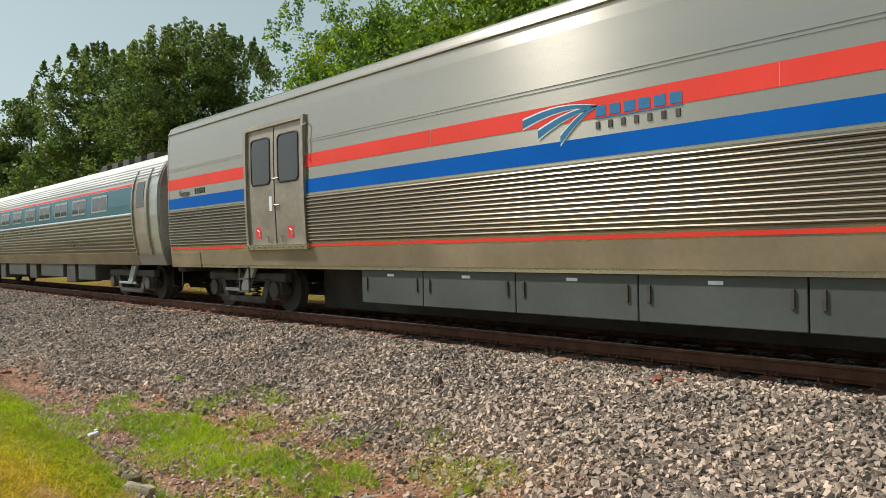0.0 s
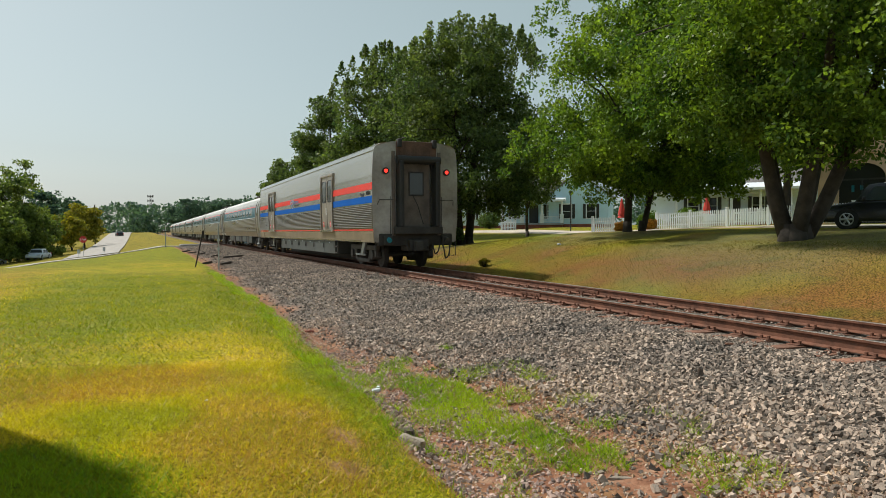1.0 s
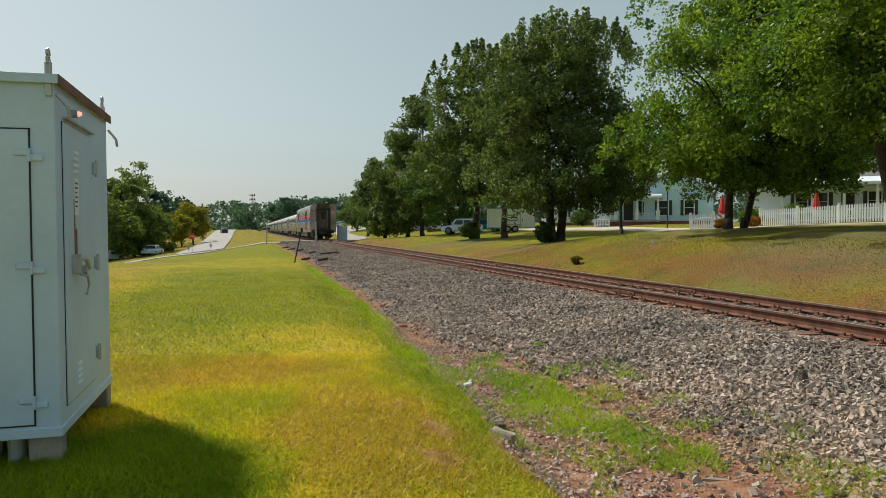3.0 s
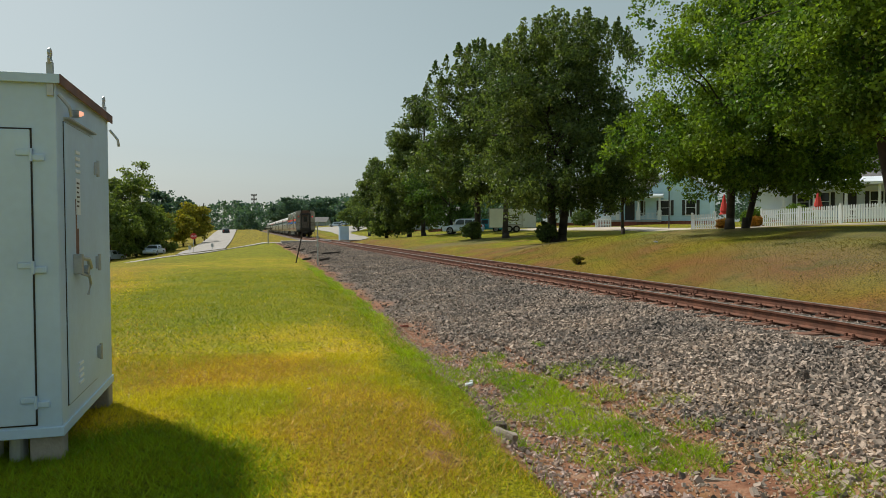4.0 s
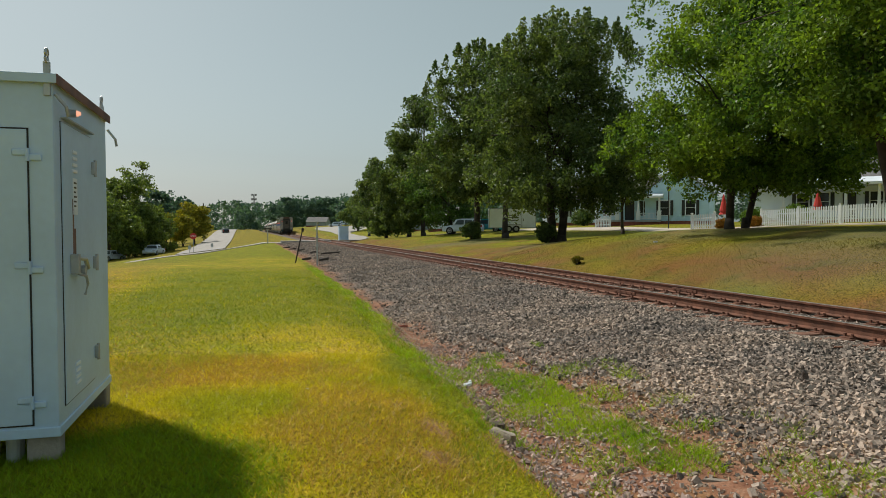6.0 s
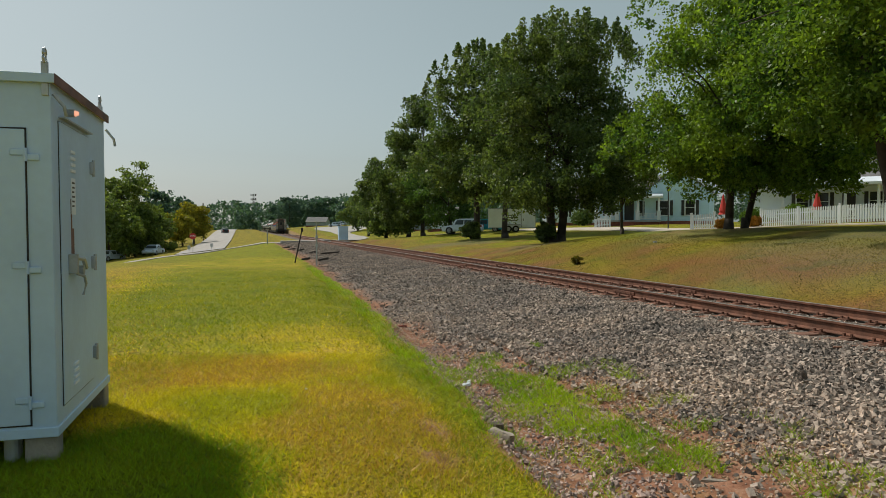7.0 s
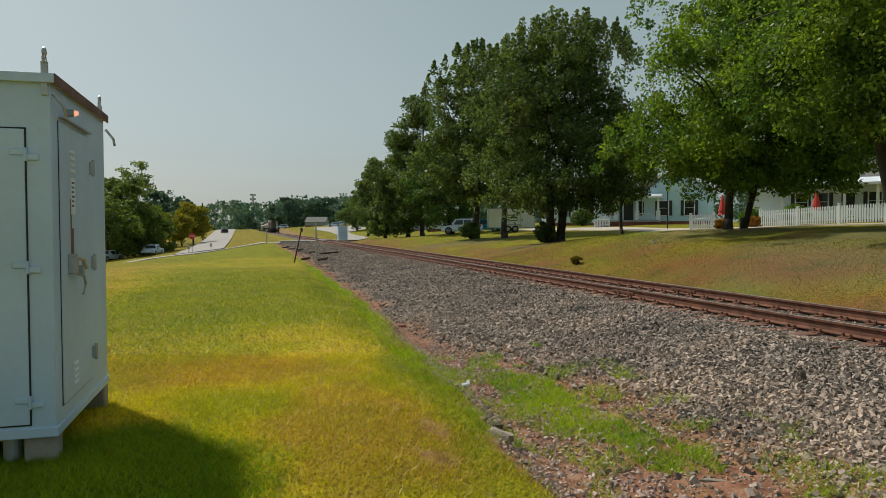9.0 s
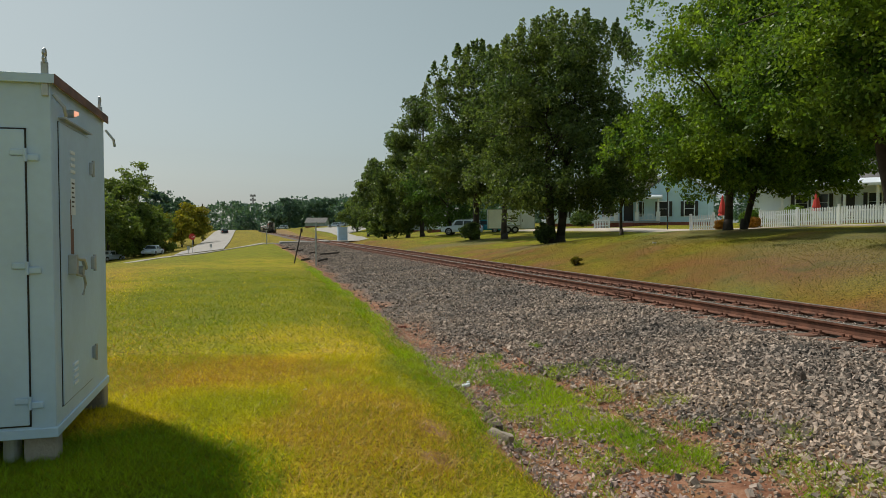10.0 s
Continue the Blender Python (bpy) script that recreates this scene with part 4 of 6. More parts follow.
def coach():
    car = thing("passenger_coach", "tubular stainless-steel passenger coach with a faded blue window band", "rail car", "coaches of the train")
    L = CAR_LENGTH
    bm = new_bm()
    extrude_profile(bm, mirrored([(x - 0.004, z) for x, z in COACH]), 0.25, L - 0.25)
    part("body", bm, ROOFSTEEL, car)
    for s in (-1, 1):
        bm = new_bm()
        fluted(bm, s, 1.30, 2.30, 1.9, L - 1.9, 10, 0.02, COACH)
        part("fluted_panel", bm, FLUTE, car, "ribbed stainless lower side")
        bm = new_bm()
        fluted(bm, s, 3.16, 3.90, 0.3, L - 0.3, 9, 0.014, COACH)
        part("fluted_roof_panel", bm, ROOFSTEEL, car)
        bm = new_bm()
        side_band(bm, s, 2.33, 3.02, 1.9, L - 1.9, 0.006, COACH)
        part("window_band", bm, TEALBLUE, car, "faded dark blue window band")
        bm = new_bm()
        side_band(bm, s, 3.05, 3.10, 1.9, L - 1.9, 0.008, COACH, 1)
        part("red_stripe", bm, RED, car)
        bm = new_bm()
        side_band(bm, s, 2.295, 2.325, 1.9, L - 1.9, 0.010, COACH, 1)
        part("white_stripe", bm, WHITEP, car)
        bm = new_bm()
        side_band(bm, s, 0.96, 1.28, 1.9, L - 1.9, 0.008, COACH, 1)
        part("sill", bm, BRONZE, car, "dust-stained lower sill")
        k = 3.7
        while k < L - 4.2:
            bm = new_bm()
            side_band(bm, s, 2.46, 2.93, k, k + 1.28, 0.016, COACH)
            w = part("window", bm, GALV, car, "paired dark windows in a metal frame")
            for a in (0.05, 0.67):
                bm = new_bm()
                side_band(bm, s, 2.51, 2.88, k + a, k + a + 0.56, 0.021, COACH)
                part("pane", bm, DARKGLASS, w)
            k += 1.82
        for y0 in (0.85, L - 1.75):
            bm = new_bm()
            side_band(bm, s, 1.25, 3.35, y0, y0 + 0.9, 0.012, COACH, 8)
            d = part("vestibule_door", bm, DOORSTEEL, car, "grey vestibule door")
            bm = new_bm()
            side_band(bm, s, 2.45, 3.1, y0 + 0.2, y0 + 0.7, 0.02, COACH)
            part("pane", bm, DARKGLASS, d)
            bm = new_bm()
            for a in (y0 - 0.06, y0 + 0.9):
                side_band(bm, s, 1.2, 3.42, a, a + 0.06, 0.05, COACH, 8)
            part("door_frame", bm, STEEL, d)
        for a, b, z0 in ((5.6, 7.2, 0.45), (7.5, 8.4, 0.35), (8.8, 11.4, 0.5), (12.0, 12.9, 0.4), (13.4, 16.0, 0.5), (16.6, 17.4, 0.35), (17.8, 19.9, 0.48)):
            bm = new_bm()
            box(bm, *sorted((s * 0.5, s * 1.33)), a, b, z0, 0.97, 0.03)
            part("equipment_box", bm, BOXGREY if b - a > 1.2 else TRUCK, car)
    for ye, f in ((0.25, -1), (L - 0.25, 1)):
        bm = new_bm()
        extrude_profile(bm, mirrored([(x * 0.97, z) for x, z in COACH]), *sorted((ye, ye + f * 0.07)))
        part("end_sheet", bm, ENDSTEEL, car)
        bm = new_bm()
        extrude_profile(bm, [(-0.75, 1.2), (0.75, 1.2), (0.75, 3.7), (-0.75, 3.7)], *sorted((ye, ye + f * 0.40)))
        part("diaphragm", bm, BLACK, car, "black rubber gangway bellows")
        bm = new_bm()
        box(bm, -0.2, 0.2, *sorted((ye, ye + f * 0.5)), 0.6, 0.95, 0.03)
        part("coupler", bm, UNDER, car)
    for k in range(5):
        bm = new_bm()
        box(bm, -0.9, -0.35, 2.0 + k * 0.9, 2.5 + k * 0.9, 3.80, 3.99, 0.02)
        part("roof_vent", bm, TRUCK, car)
    for yc in (3.3, L - 3.3):
        truck_frame(car, yc)
    bm = new_bm()
    box(bm, -1.1, 1.1, 0.4, L - 0.4, 0.93, 1.1)
    part("underframe", bm, UNDER, car)
    return car


TANSTONE = material("tan_gravel", (0.46, 0.33, 0.21), 0.9, 0, 0.25, 1.5, 30, second=(0.34, 0.22, 0.13), per_island=0.45)
PINKSTONE = material("pinkish_stone", (0.46, 0.34, 0.29), 0.9, 0, 0.25, 1.5, 30, second=(0.33, 0.235, 0.20), per_island=0.5)
# Brown-grey door steel, its base colour darkened for the shade of the recess.
ENDDARK = material("shaded_end_door", (0.14, 0.115, 0.10), 0.6, 0.2, 0.3, 2, 14)
TEALCAP = material("teal_cap", (0.01, 0.20, 0.26), 0.5, 0, 0.1)
TRAIN_START, TRAIN_SPEED = -8.88, 31.61
train = [(baggage_car(), 0.0)]
_first = coach()
train.append((_first, 26.05))
for _k in range(1, 8):
    train.append((copy_thing(_first, pose(0, 0, 0)), 26.05 + 26.0 * _k))


# ---------------------------------------------------------------- signal cabinet on the lawn
def build_cabinet():
    # the front faces back along the track, the side faces the track
    zb, zt = -0.02, 2.30
    x1, y0 = -1.275, 5.0          # corner that the two seen faces share
    x0, y1 = x1 - 1.9, y0 + 1.70
    cab = thing("signal_cabinet", "pale grey steel signal cabinet on concrete legs in the lawn", "cabinet", at=(x1, y0, zb))
    X, Y, Z = x0 - x1, y1 - y0, zt - zb
    bm = new_bm()
    box(bm, X, 0, 0, Y, 0, Z, 0.008)
    part("body", bm, CABGREY, cab)
    bm = new_bm()
    box(bm, X - 0.012, 0.012, -0.012, Y + 0.012, -0.03, 0.035, 0.006)
    part("base_rim", bm, CABGREY, cab)
    # hipped lid
    bm = new_bm()
    o = 0.03
    pts = [(X - o, -o), (o, -o), (o, Y + o), (X - o, Y + o)]
    lo = [bm.verts.new((x, y, Z - 0.03)) for x, y in pts]
    hi = [bm.verts.new((x, y, Z + 0.015)) for x, y in pts]
    top = [bm.verts.new((X * 0.5 + (x - X * 0.5) * 0.45, Y / 2 + (y - Y / 2) * 0.2, Z + 0.13)) for x, y in pts]
    for a, b in ((lo, hi), (hi, top)):
        for i in range(4):
            j = (i + 1) % 4
            bm.faces.new((a[i], a[j], b[j], b[i]))
    bm.faces.new(top)
    bm.faces.new(lo[::-1])
    bmesh.ops.recalc_face_normals(bm, faces=bm.faces[:])
    roof = part("roof", bm, CABROOF, cab, "weathered tan lid")
    bm = new_bm()
    box(bm, o - 0.006, o + 0.006, -o, Y + o, Z - 0.045, Z + 0.022, 0.003)
    part("lid_edge", bm, CABTRIM, roof, "rust-brown lid edge")
    bm = new_bm()
    box(bm, X - o, o, -o - 0.006, -o + 0.006, Z - 0.04, Z + 0.020, 0.003)
    part("lid_edge", bm, CABGREY, roof)
    # lifting eyes
    for yy in (-0.005, Y + 0.005):
        bm = new_bm()
        box(bm, -0.05, -0.01, yy - 0.015, yy + 0.015, Z - 0.12, Z + 0.10, 0.004)
        tube(bm, [(-0.03 + 0.0 * t, yy + 0.03 * math.cos(t), Z + 0.13 + 0.055 * math.sin(t)) for t in [math.pi * (k / 8 * 1.5 - 0.25) for k in range(9)]], 0.010, 5)
        part("lifting_eye", bm, GALV, cab, "steel lifting eye")
        bm = new_bm()
        tube(bm, [(0.01, yy + 0.03, Z - 0.10), (0.07, yy + 0.05, Z - 0.18), (0.075, yy + 0.07, Z - 0.24)], 0.012, 5)
        part("lid_hook", bm, GALV, cab)
    # front door with its seam, hinges
    dr, dt, db = -0.155, Z - 0.34, 0.06
    bm = new_bm()
    box(bm, X + 0.1, dr, -0.012, 0.01, db, dt, 0.004)
    door = part("door", bm, CABGREY, cab, "pale grey steel door, closed")
    bm = new_bm()
    g = 0.010
    box(bm, dr, dr + g, -0.006, 0.01, db - g, dt + g)
    box(bm, X + 0.1 - g, dr + g, -0.006, 0.01, dt, dt + g)
    box(bm, X + 0.1 - g, dr + g, -0.006, 0.01, db - g, db)
    part("door_seam", bm, CABDARK, door)
    for zz in (0.20, 1.08, dt - 0.17):
        bm = new_bm()
        box(bm, dr - 0.085, dr + 0.005, -0.022, -0.010, zz, zz + 0.042, 0.008)
        box(bm, dr + 0.005, dr + 0.085, -0.018, 0.002, zz - 0.032, zz + 0.012, 0.008)
        cyl(bm, (dr + 0.005, -0.020, zz - 0.036), (dr + 0.005, -0.020, zz + 0.048), 0.011, n=8)
        part("hinge", bm, CABGREY, door, "painted strap hinge")
    # side door
    sa, sb = 0.16, 1.06
    bm = new_bm()
    box(bm, -0.01, 0.012, sa, sb, 0.14, Z - 0.26, 0.004)
    sd = part("side_door", bm, CABGREY, cab, "narrow grey side door with a latch")
    bm = new_bm()
    box(bm, -0.01, 0.005, sa - 0.004, sa, 0.14, Z - 0.256)
    box(bm, -0.01, 0.005, sa - 0.004, sb + 0.004, Z - 0.26, Z - 0.256)
    box(bm, -0.01, 0.005, sa - 0.008, sb + 0.008, 0.132, 0.14)
    part("door_seam", bm, CABDARK, sd)
    bm = new_bm()
    box(bm, 0.0, 0.04, sa + 0.02, sb - 0.02, Z - 0.235, Z - 0.225)
    part("drip_cap", bm, GALV, cab)
    for k, (zz, n) in enumerate(((Z - 0.58, 4), (0.22, 4))):
        for i in range(n):
            bm = new_bm()
            box(bm, 0.010, 0.022, sa + 0.26, sa + 0.38, zz + i * 0.045, zz + i * 0.045 + 0.022, 0.003)
            part("louvre", bm, WHITEP, sd, "small pale louvre")
    bm = new_bm()
    box(bm, 0.010, 0.016, sa + 0.27, sa + 0.39, Z - 0.88, Z - 0.62)
    nt = part("notice", bm, WHITEP, sd, "white notice with lines of print")
    for i in range(6):
        bm = new_bm()
        box(bm, 0.015, 0.018, sa + 0.285, sa + 0.36 - 0.01 * (i % 3), Z - 0.66 - i * 0.033, Z - 0.648 - i * 0.033)
        part("print_bar", bm, TRUCK, nt)
    for zz in (Z - 0.55, 1.02, 0.30):
        bm = new_bm()
        box(bm, 0.010, 0.04, sb - 0.02, sb + 0.05, zz, zz + 0.10, 0.006)
        cyl(bm, (0.035, sb + 0.015, zz - 0.015), (0.035, sb + 0.015, zz + 0.115), 0.012, n=6)
        part("hinge", bm, GALV, sd)
    bm = new_bm()
    box(bm, 0.010, 0.07, sa + 0.16, sa + 0.21, 1.02, 1.16, 0.006)
    tube(bm, [(0.05, sa + 0.22, 1.13), (0.08, sa + 0.30, 1.12), (0.07, sa + 0.42, 1.05)], 0.016, 6)
    tube(bm, [(0.06, sa + 0.19, 1.02), (0.09, sa + 0.27, 1.0), (0.085, sa + 0.34, 0.94), (0.07, sa + 0.32, 0.86)], 0.010, 5)
    cyl(bm, (0.045, sa + 0.29, 1.04), (0.085, sa + 0.29, 1.04), 0.035, n=10)
    part("latch", bm, GALV, sd, "worn latch handle with a padlock")
    bm = new_bm()
    cyl(bm, (0.0, sa + 0.26, Z - 0.165), (0.05, sa + 0.26, Z - 0.165), 0.028, n=12)
    lt = part("indicator_lamp", bm, GALV, cab)
    bm = new_bm()
    cyl(bm, (0.048, sa + 0.26, Z - 0.165), (0.075, sa + 0.26, Z - 0.165), 0.024, 0.012, n=12)
    part("lens", bm, LAMPWARM, lt, "faintly lit amber lens")
    bm = new_bm()
    box(bm, 0.0105, 0.0125, sa + 0.25, sa + 0.29, 1.16, 1.55)
    box(bm, 0.0105, 0.0125, sa + 0.29, sa + 0.34, 1.14, 1.34)
    part("rust_streak", bm, CABTRIM, sd, "rust streak above the latch")
    # legs
    g0 = land(x1, y0) - zb
    for xx, yy, r in ((-0.11, 0.12, 0.10), (-0.11, Y - 0.13, 0.12), (X + 0.2, 0.12, 0.10), (X + 0.2, Y - 0.13, 0.12), (-0.30, 0.14, 0.0)):
        bm = new_bm()
        if r:
            box(bm, xx - r, xx + r, yy - r * 0.75, yy + r * 0.75, g0 - 0.25, -0.028, 0.015)
            part("leg", bm, CONCRETE, cab, "rough concrete leg")
        else:
            cyl(bm, (xx, yy, g0 - 0.2), (xx, yy, -0.02), 0.055, n=16)
            cyl(bm, (xx + 0.03 - 0.2, yy + 0.1, g0 - 0.2), (xx + 0.03 - 0.2, yy + 0.1, -0.02), 0.05, n=14)
            part("conduit", bm, GALV, cab, "grey cable conduit")


LAMPWARM = glow("amber_lens", (1.0, 0.45, 0.30), 0.8)
build_cabinet()
build_track()
build_ties()
build_ballast()
build_grass()


# ---------------------------------------------------------------- trees
def spot(lat, ahead):
    """Ground point from metres right of and along the settled line of sight."""
    x = -0.03 + 0.2664 * ahead + 0.9639 * lat
    y = -0.07 + 0.9639 * ahead - 0.2664 * lat
    return x, y


def leaf_cloud(rng, centres, radii, per, size, flat=0.8):
    """Small folded leaves thrown round clump centres; vertices and faces."""
    n = len(centres) * per
    c = np.repeat(centres, per, axis=0)
    r = np.repeat(radii, per)[:, None]
    d = rng.normal(size=(n, 3))
    d /= np.linalg.norm(d, axis=1)[:, None]
    p = c + d * r * rng.uniform(0.25, 1.0, (n, 1)) ** 0.6 * np.array([1, 1, flat])
    a = rng.normal(size=(n, 3)) + d * 0.5
    a[:, 2] -= 0.4
    a /= np.linalg.norm(a, axis=1)[:, None]
    b = np.cross(a, rng.normal(size=(n, 3)))
    b /= np.linalg.norm(b, axis=1)[:, None]
    s = rng.uniform(size * 0.65, size * 1.25, (n, 1))
    v = np.stack([p - a * s * 0.5, p + b * s * 0.33, p + a * s * 0.6, p - b * s * 0.33], 1).reshape(-1, 3)
    f = np.arange(4 * n).reshape(-1, 4)
    return v, f


def tree(name, label, x, y, height, radius, mat, seed, trunk_r=0.28, clear=0.2, n_clumps=260, per=110, leaf=0.17,
         trunks=1, shape=0.0, off=(0, 0), group="trees", clump=0.85, spire=0.0, q=2.0):
    """A tapered trunk, limbs, and a crown of leaf clumps with an uneven outline."""
    per = int(per * (0.42 if leaf >= 0.19 else 0.56))
    leaf *= 1.12 if leaf >= 0.19 else 1.0
    rng = np.random.default_rng(seed)
    z0 = land(x, y) - 0.1
    t = thing(name, label, "tree", group, (x, y, z0))
    low, top = height * clear, height
    cz = low + 0.40 * (top - low)
    hz = top - cz
    pts, rad, shoots, srad = [], [], [], []
    # boughs end in sprays of small leaf clumps, with dark hollows between them
    sprays = max(12, n_clumps // 5)
    k_spray = min(radius, hz) * 0.20
    hd = max(0.3, cz - low - 0.6 * k_spray)
    while len(pts) < sprays * 10:
        d = rng.normal(size=3)
        e = q if d[2] > 0 else q + 1.2
        d /= (np.abs(d) ** e).sum() ** (1 / e)
        k = rng.uniform(0.35, 1.0) ** 0.45
        lump = 1 + 0.22 * noise.noise(Vector((d[0] * 2.1 + seed, d[1] * 2.1, d[2] * 2.1)))
        taper = 1 - shape * max(0, d[2] * k) ** 1.2
        c = np.array([d[0] * (radius - k_spray) * k * lump * taper + off[0], d[1] * (radius - k_spray) * k * lump * taper + off[1], cz + (d[2] * (hz - k_spray) * k * min(1.04, lump) if d[2] > 0 else d[2] ** 3 * 0.1 * hd + d[2] * hd * 0.9)])
        out = np.array([d[0], d[1], 0.25 * d[2]])
        for _ in range(10):
            o = rng.normal(size=3) * k_spray * np.array([0.75, 0.75, 0.42])
            o[2] -= 0.25 * k_spray * (o @ out) / k_spray
            pts.append(c + o)
            rad.append(clump * rng.uniform(0.5, 1.0))
    for _ in range(int(n_clumps * spire)):
        a = rng.uniform(0, 2 * np.pi)
        far = rng.uniform(0, 0.8) ** 0.5 * radius
        zz = cz + hz * max(0, 1 - (far / radius) ** q) ** (1 / q) * rng.uniform(0.90, 1.0)
        for i in range(5):
            shoots.append(np.array([math.cos(a) * far + off[0] + 0.03 * i, math.sin(a) * far + off[1], zz + i * 0.22]))
            srad.append(0.42 - 0.07 * i)
    for _ in range(n_clumps // 6):
        d = rng.normal(size=3)
        d *= rng.uniform(0.1, 0.6) / np.linalg.norm(d)
        pts.append(np.array([d[0] * radius + off[0], d[1] * radius + off[1], cz + d[2] * hz]))
        rad.append(clump * 1.6)
    pts, rad = np.array(pts), np.array(rad)
    bm = new_bm()
    stems = []
    for k in range(trunks):
        a = 2 * math.pi * k / max(1, trunks) + seed
        lean = 0.0 if trunks == 1 else (0.05 if trunks == 2 else 0.21) * height
        base = Vector((math.cos(a) * trunk_r * 0.8 * (trunks > 1), math.sin(a) * trunk_r * 0.8 * (trunks > 1), 0))
        path = []
        for i in range(7):
            s = i / 6
            path.append(base + Vector((math.cos(a) * lean * s ** 0.8 + 0.10 * math.sin(3 * s + seed), math.sin(a) * lean * s ** 0.8 + 0.10 * math.cos(4 * s), height * 0.72 * s)) + Vector((off[0] * s, off[1] * s, 0)))
        tube(bm, path, trunk_r, 9, trunk_r * 0.22)
        # root flare
        cyl(bm, base + Vector((0, 0, -0.3)), base + Vector((0, 0, 0.55)), trunk_r * 1.55, trunk_r * 0.95, 10)
        stems.append(path)
    part("trunk", bm, BARK, t, smooth=True)
    bm = new_bm()
    for k in range(26):
        st = stems[k % len(stems)]
        i = 1 + int(rng.integers(1, 5))
        s = st[i]
        e = Vector(pts[int(rng.integers(0, len(pts)))])
        if e.z < s.z - 0.5:
            e.z = s.z + 0.4
        mid = s.lerp(e, 0.5) + Vector((0, 0, 0.35 + 0.2 * rng.uniform()))
        tube(bm, [s, s.lerp(mid, 0.5) + Vector((0, 0, 0.1)), mid, e], trunk_r * (0.42 - 0.05 * i), 5, 0.02)
    part("limb", bm, BARK, t, smooth=True)
    v, f = leaf_cloud(rng, pts, rad, per, leaf)
    if shoots:
        v2, f2 = leaf_cloud(rng, np.array(shoots), np.array(srad), 16, leaf)
        f = np.concatenate([f, f2 + len(v)])
        v = np.concatenate([v, v2])
    from_arrays("crown", v.tolist(), f.tolist(), mat, t)
    return t


def build_trees():
    oak = "broad dark green oak standing in the grass by the street"
    maple = "bright green maple with low spreading limbs on the lawn"
    pine = "dark green pine with a ragged crown"
    def at(px, d):
        return spot((px - 784) / 1233 * d, d)
    tree("oak_tree", oak, *at(985, 42), 12.9, 5.1, LEAF_OAK, 3, 0.28, 0.14, 520, 120, 0.18, trunks=2, spire=0.22, off=(0.25, -0.1), clump=0.72, q=2.7)
    tree("oak_tree", oak, *at(842, 62), 17.0, 5.5, LEAF_OAK, 8, 0.32, 0.2, 330, 120, 0.23, spire=0.2)
    tree("oak_tree", oak, *at(893, 58), 14.5, 4.2, LEAF_OAK, 12, 0.26, 0.22, 230, 120, 0.23)
    tree("maple_tree", maple, *at(1288, 29), 11.6, 5.0, LEAF_MAPLE, 21, 0.18, 0.15, 460, 150, 0.14, trunks=1, spire=0.1, off=(-0.2, -0.8), clump=0.62, shape=0.5)
    tree("maple_tree", maple, *at(1316, 29.6), 11.4, 4.2, LEAF_MAPLE, 27, 0.14, 0.155, 380, 150, 0.14, off=(1.9, -0.5), clump=0.62)
    tree("maple_tree", "large dark maple with several trunks growing from one base", 17.2, 14.6, 10.0, 4.9, LEAF_MAPLE, 33, 0.24, 0.25, 500, 150, 0.13, trunks=5, off=(0.4, -0.2), clump=0.66, group="trees")
    tree("pine_tree", pine, *at(796, 80), 13.6, 4.9, LEAF_PINE, 41, 0.25, 0.12, 230, 90, 0.24, shape=0.4)
    tree("oak_tree", oak, *at(748, 88), 19.2, 4.8, LEAF_OAK, 43, 0.28, 0.12, 280, 100, 0.27)
    tree("oak_tree", oak, *at(722, 92), 15.2, 5.1, LEAF_OAK, 45, 0.28, 0.08, 280, 100, 0.28)
    tree("maple_tree", "mid-green street tree beyond the crossing", *at(682, 100), 13.0, 4.3, LEAF_OAK, 47, 0.24, 0.06, 240, 90, 0.28)
    tree("maple_tree", "mid-green street tree beyond the crossing", *at(652, 125), 9.4, 3.6, LEAF_OAK, 49, 0.2, 0.15, 130, 70, 0.3)
    tree("maple_tree", "mid-green street tree beyond the crossing", *at(632, 170), 9.8, 4.6, LEAF_OAK, 51, 0.2, 0.15, 120, 60, 0.4)
    tree("oak_tree", oak, *at(1100, 47), 7.6, 2.6, LEAF_MID, 53, 0.12, 0.34, 110, 110, 0.18)
    tree("oak_tree", "tall dark street tree behind the maples", *at(1605, 38), 15.0, 5.6, LEAF_MAPLE, 57, 0.26, 0.24, 330, 130, 0.2)
    # left of the road
    thick = "dense green roadside tree on the low ground"
    tree("roadside_tree", thick, *at(214, 104), 14.2, 4.6, LEAF_MID, 61, 0.22, 0.12, 170, 80, 0.34)
    tree("roadside_tree", thick, *at(190, 96), 11.5, 4.8, LEAF_MID, 63, 0.2, 0.05, 170, 80, 0.34)
    tree("roadside_tree", thick, *at(238, 104), 9.4, 4.4, LEAF_MID, 65, 0.2, 0.03, 170, 80, 0.34)
    tree("roadside_tree", thick, *at(272, 112), 8.4, 3.4, LEAF_MID, 67, 0.2, 0.03, 130, 80, 0.36)
    tree("roadside_tree", "sparse pale-leaved tree reaching above the roadside thicket", *at(240, 118), 16.6, 3.6, LEAF_MID, 69, 0.16, 0.5, 60, 30, 0.34)
    # The next two wear the haze-tinted leaf colour too.
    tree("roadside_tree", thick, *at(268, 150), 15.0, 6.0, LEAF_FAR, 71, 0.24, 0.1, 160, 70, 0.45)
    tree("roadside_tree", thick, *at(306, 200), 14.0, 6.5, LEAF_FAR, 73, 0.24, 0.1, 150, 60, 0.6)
    tree("roadside_tree", "slender tree with thinning gold-tinged leaves", *at(292, 128), 8.6, 1.5, LEAF_GOLD, 75, 0.1, 0.25, 70, 50, 0.32)
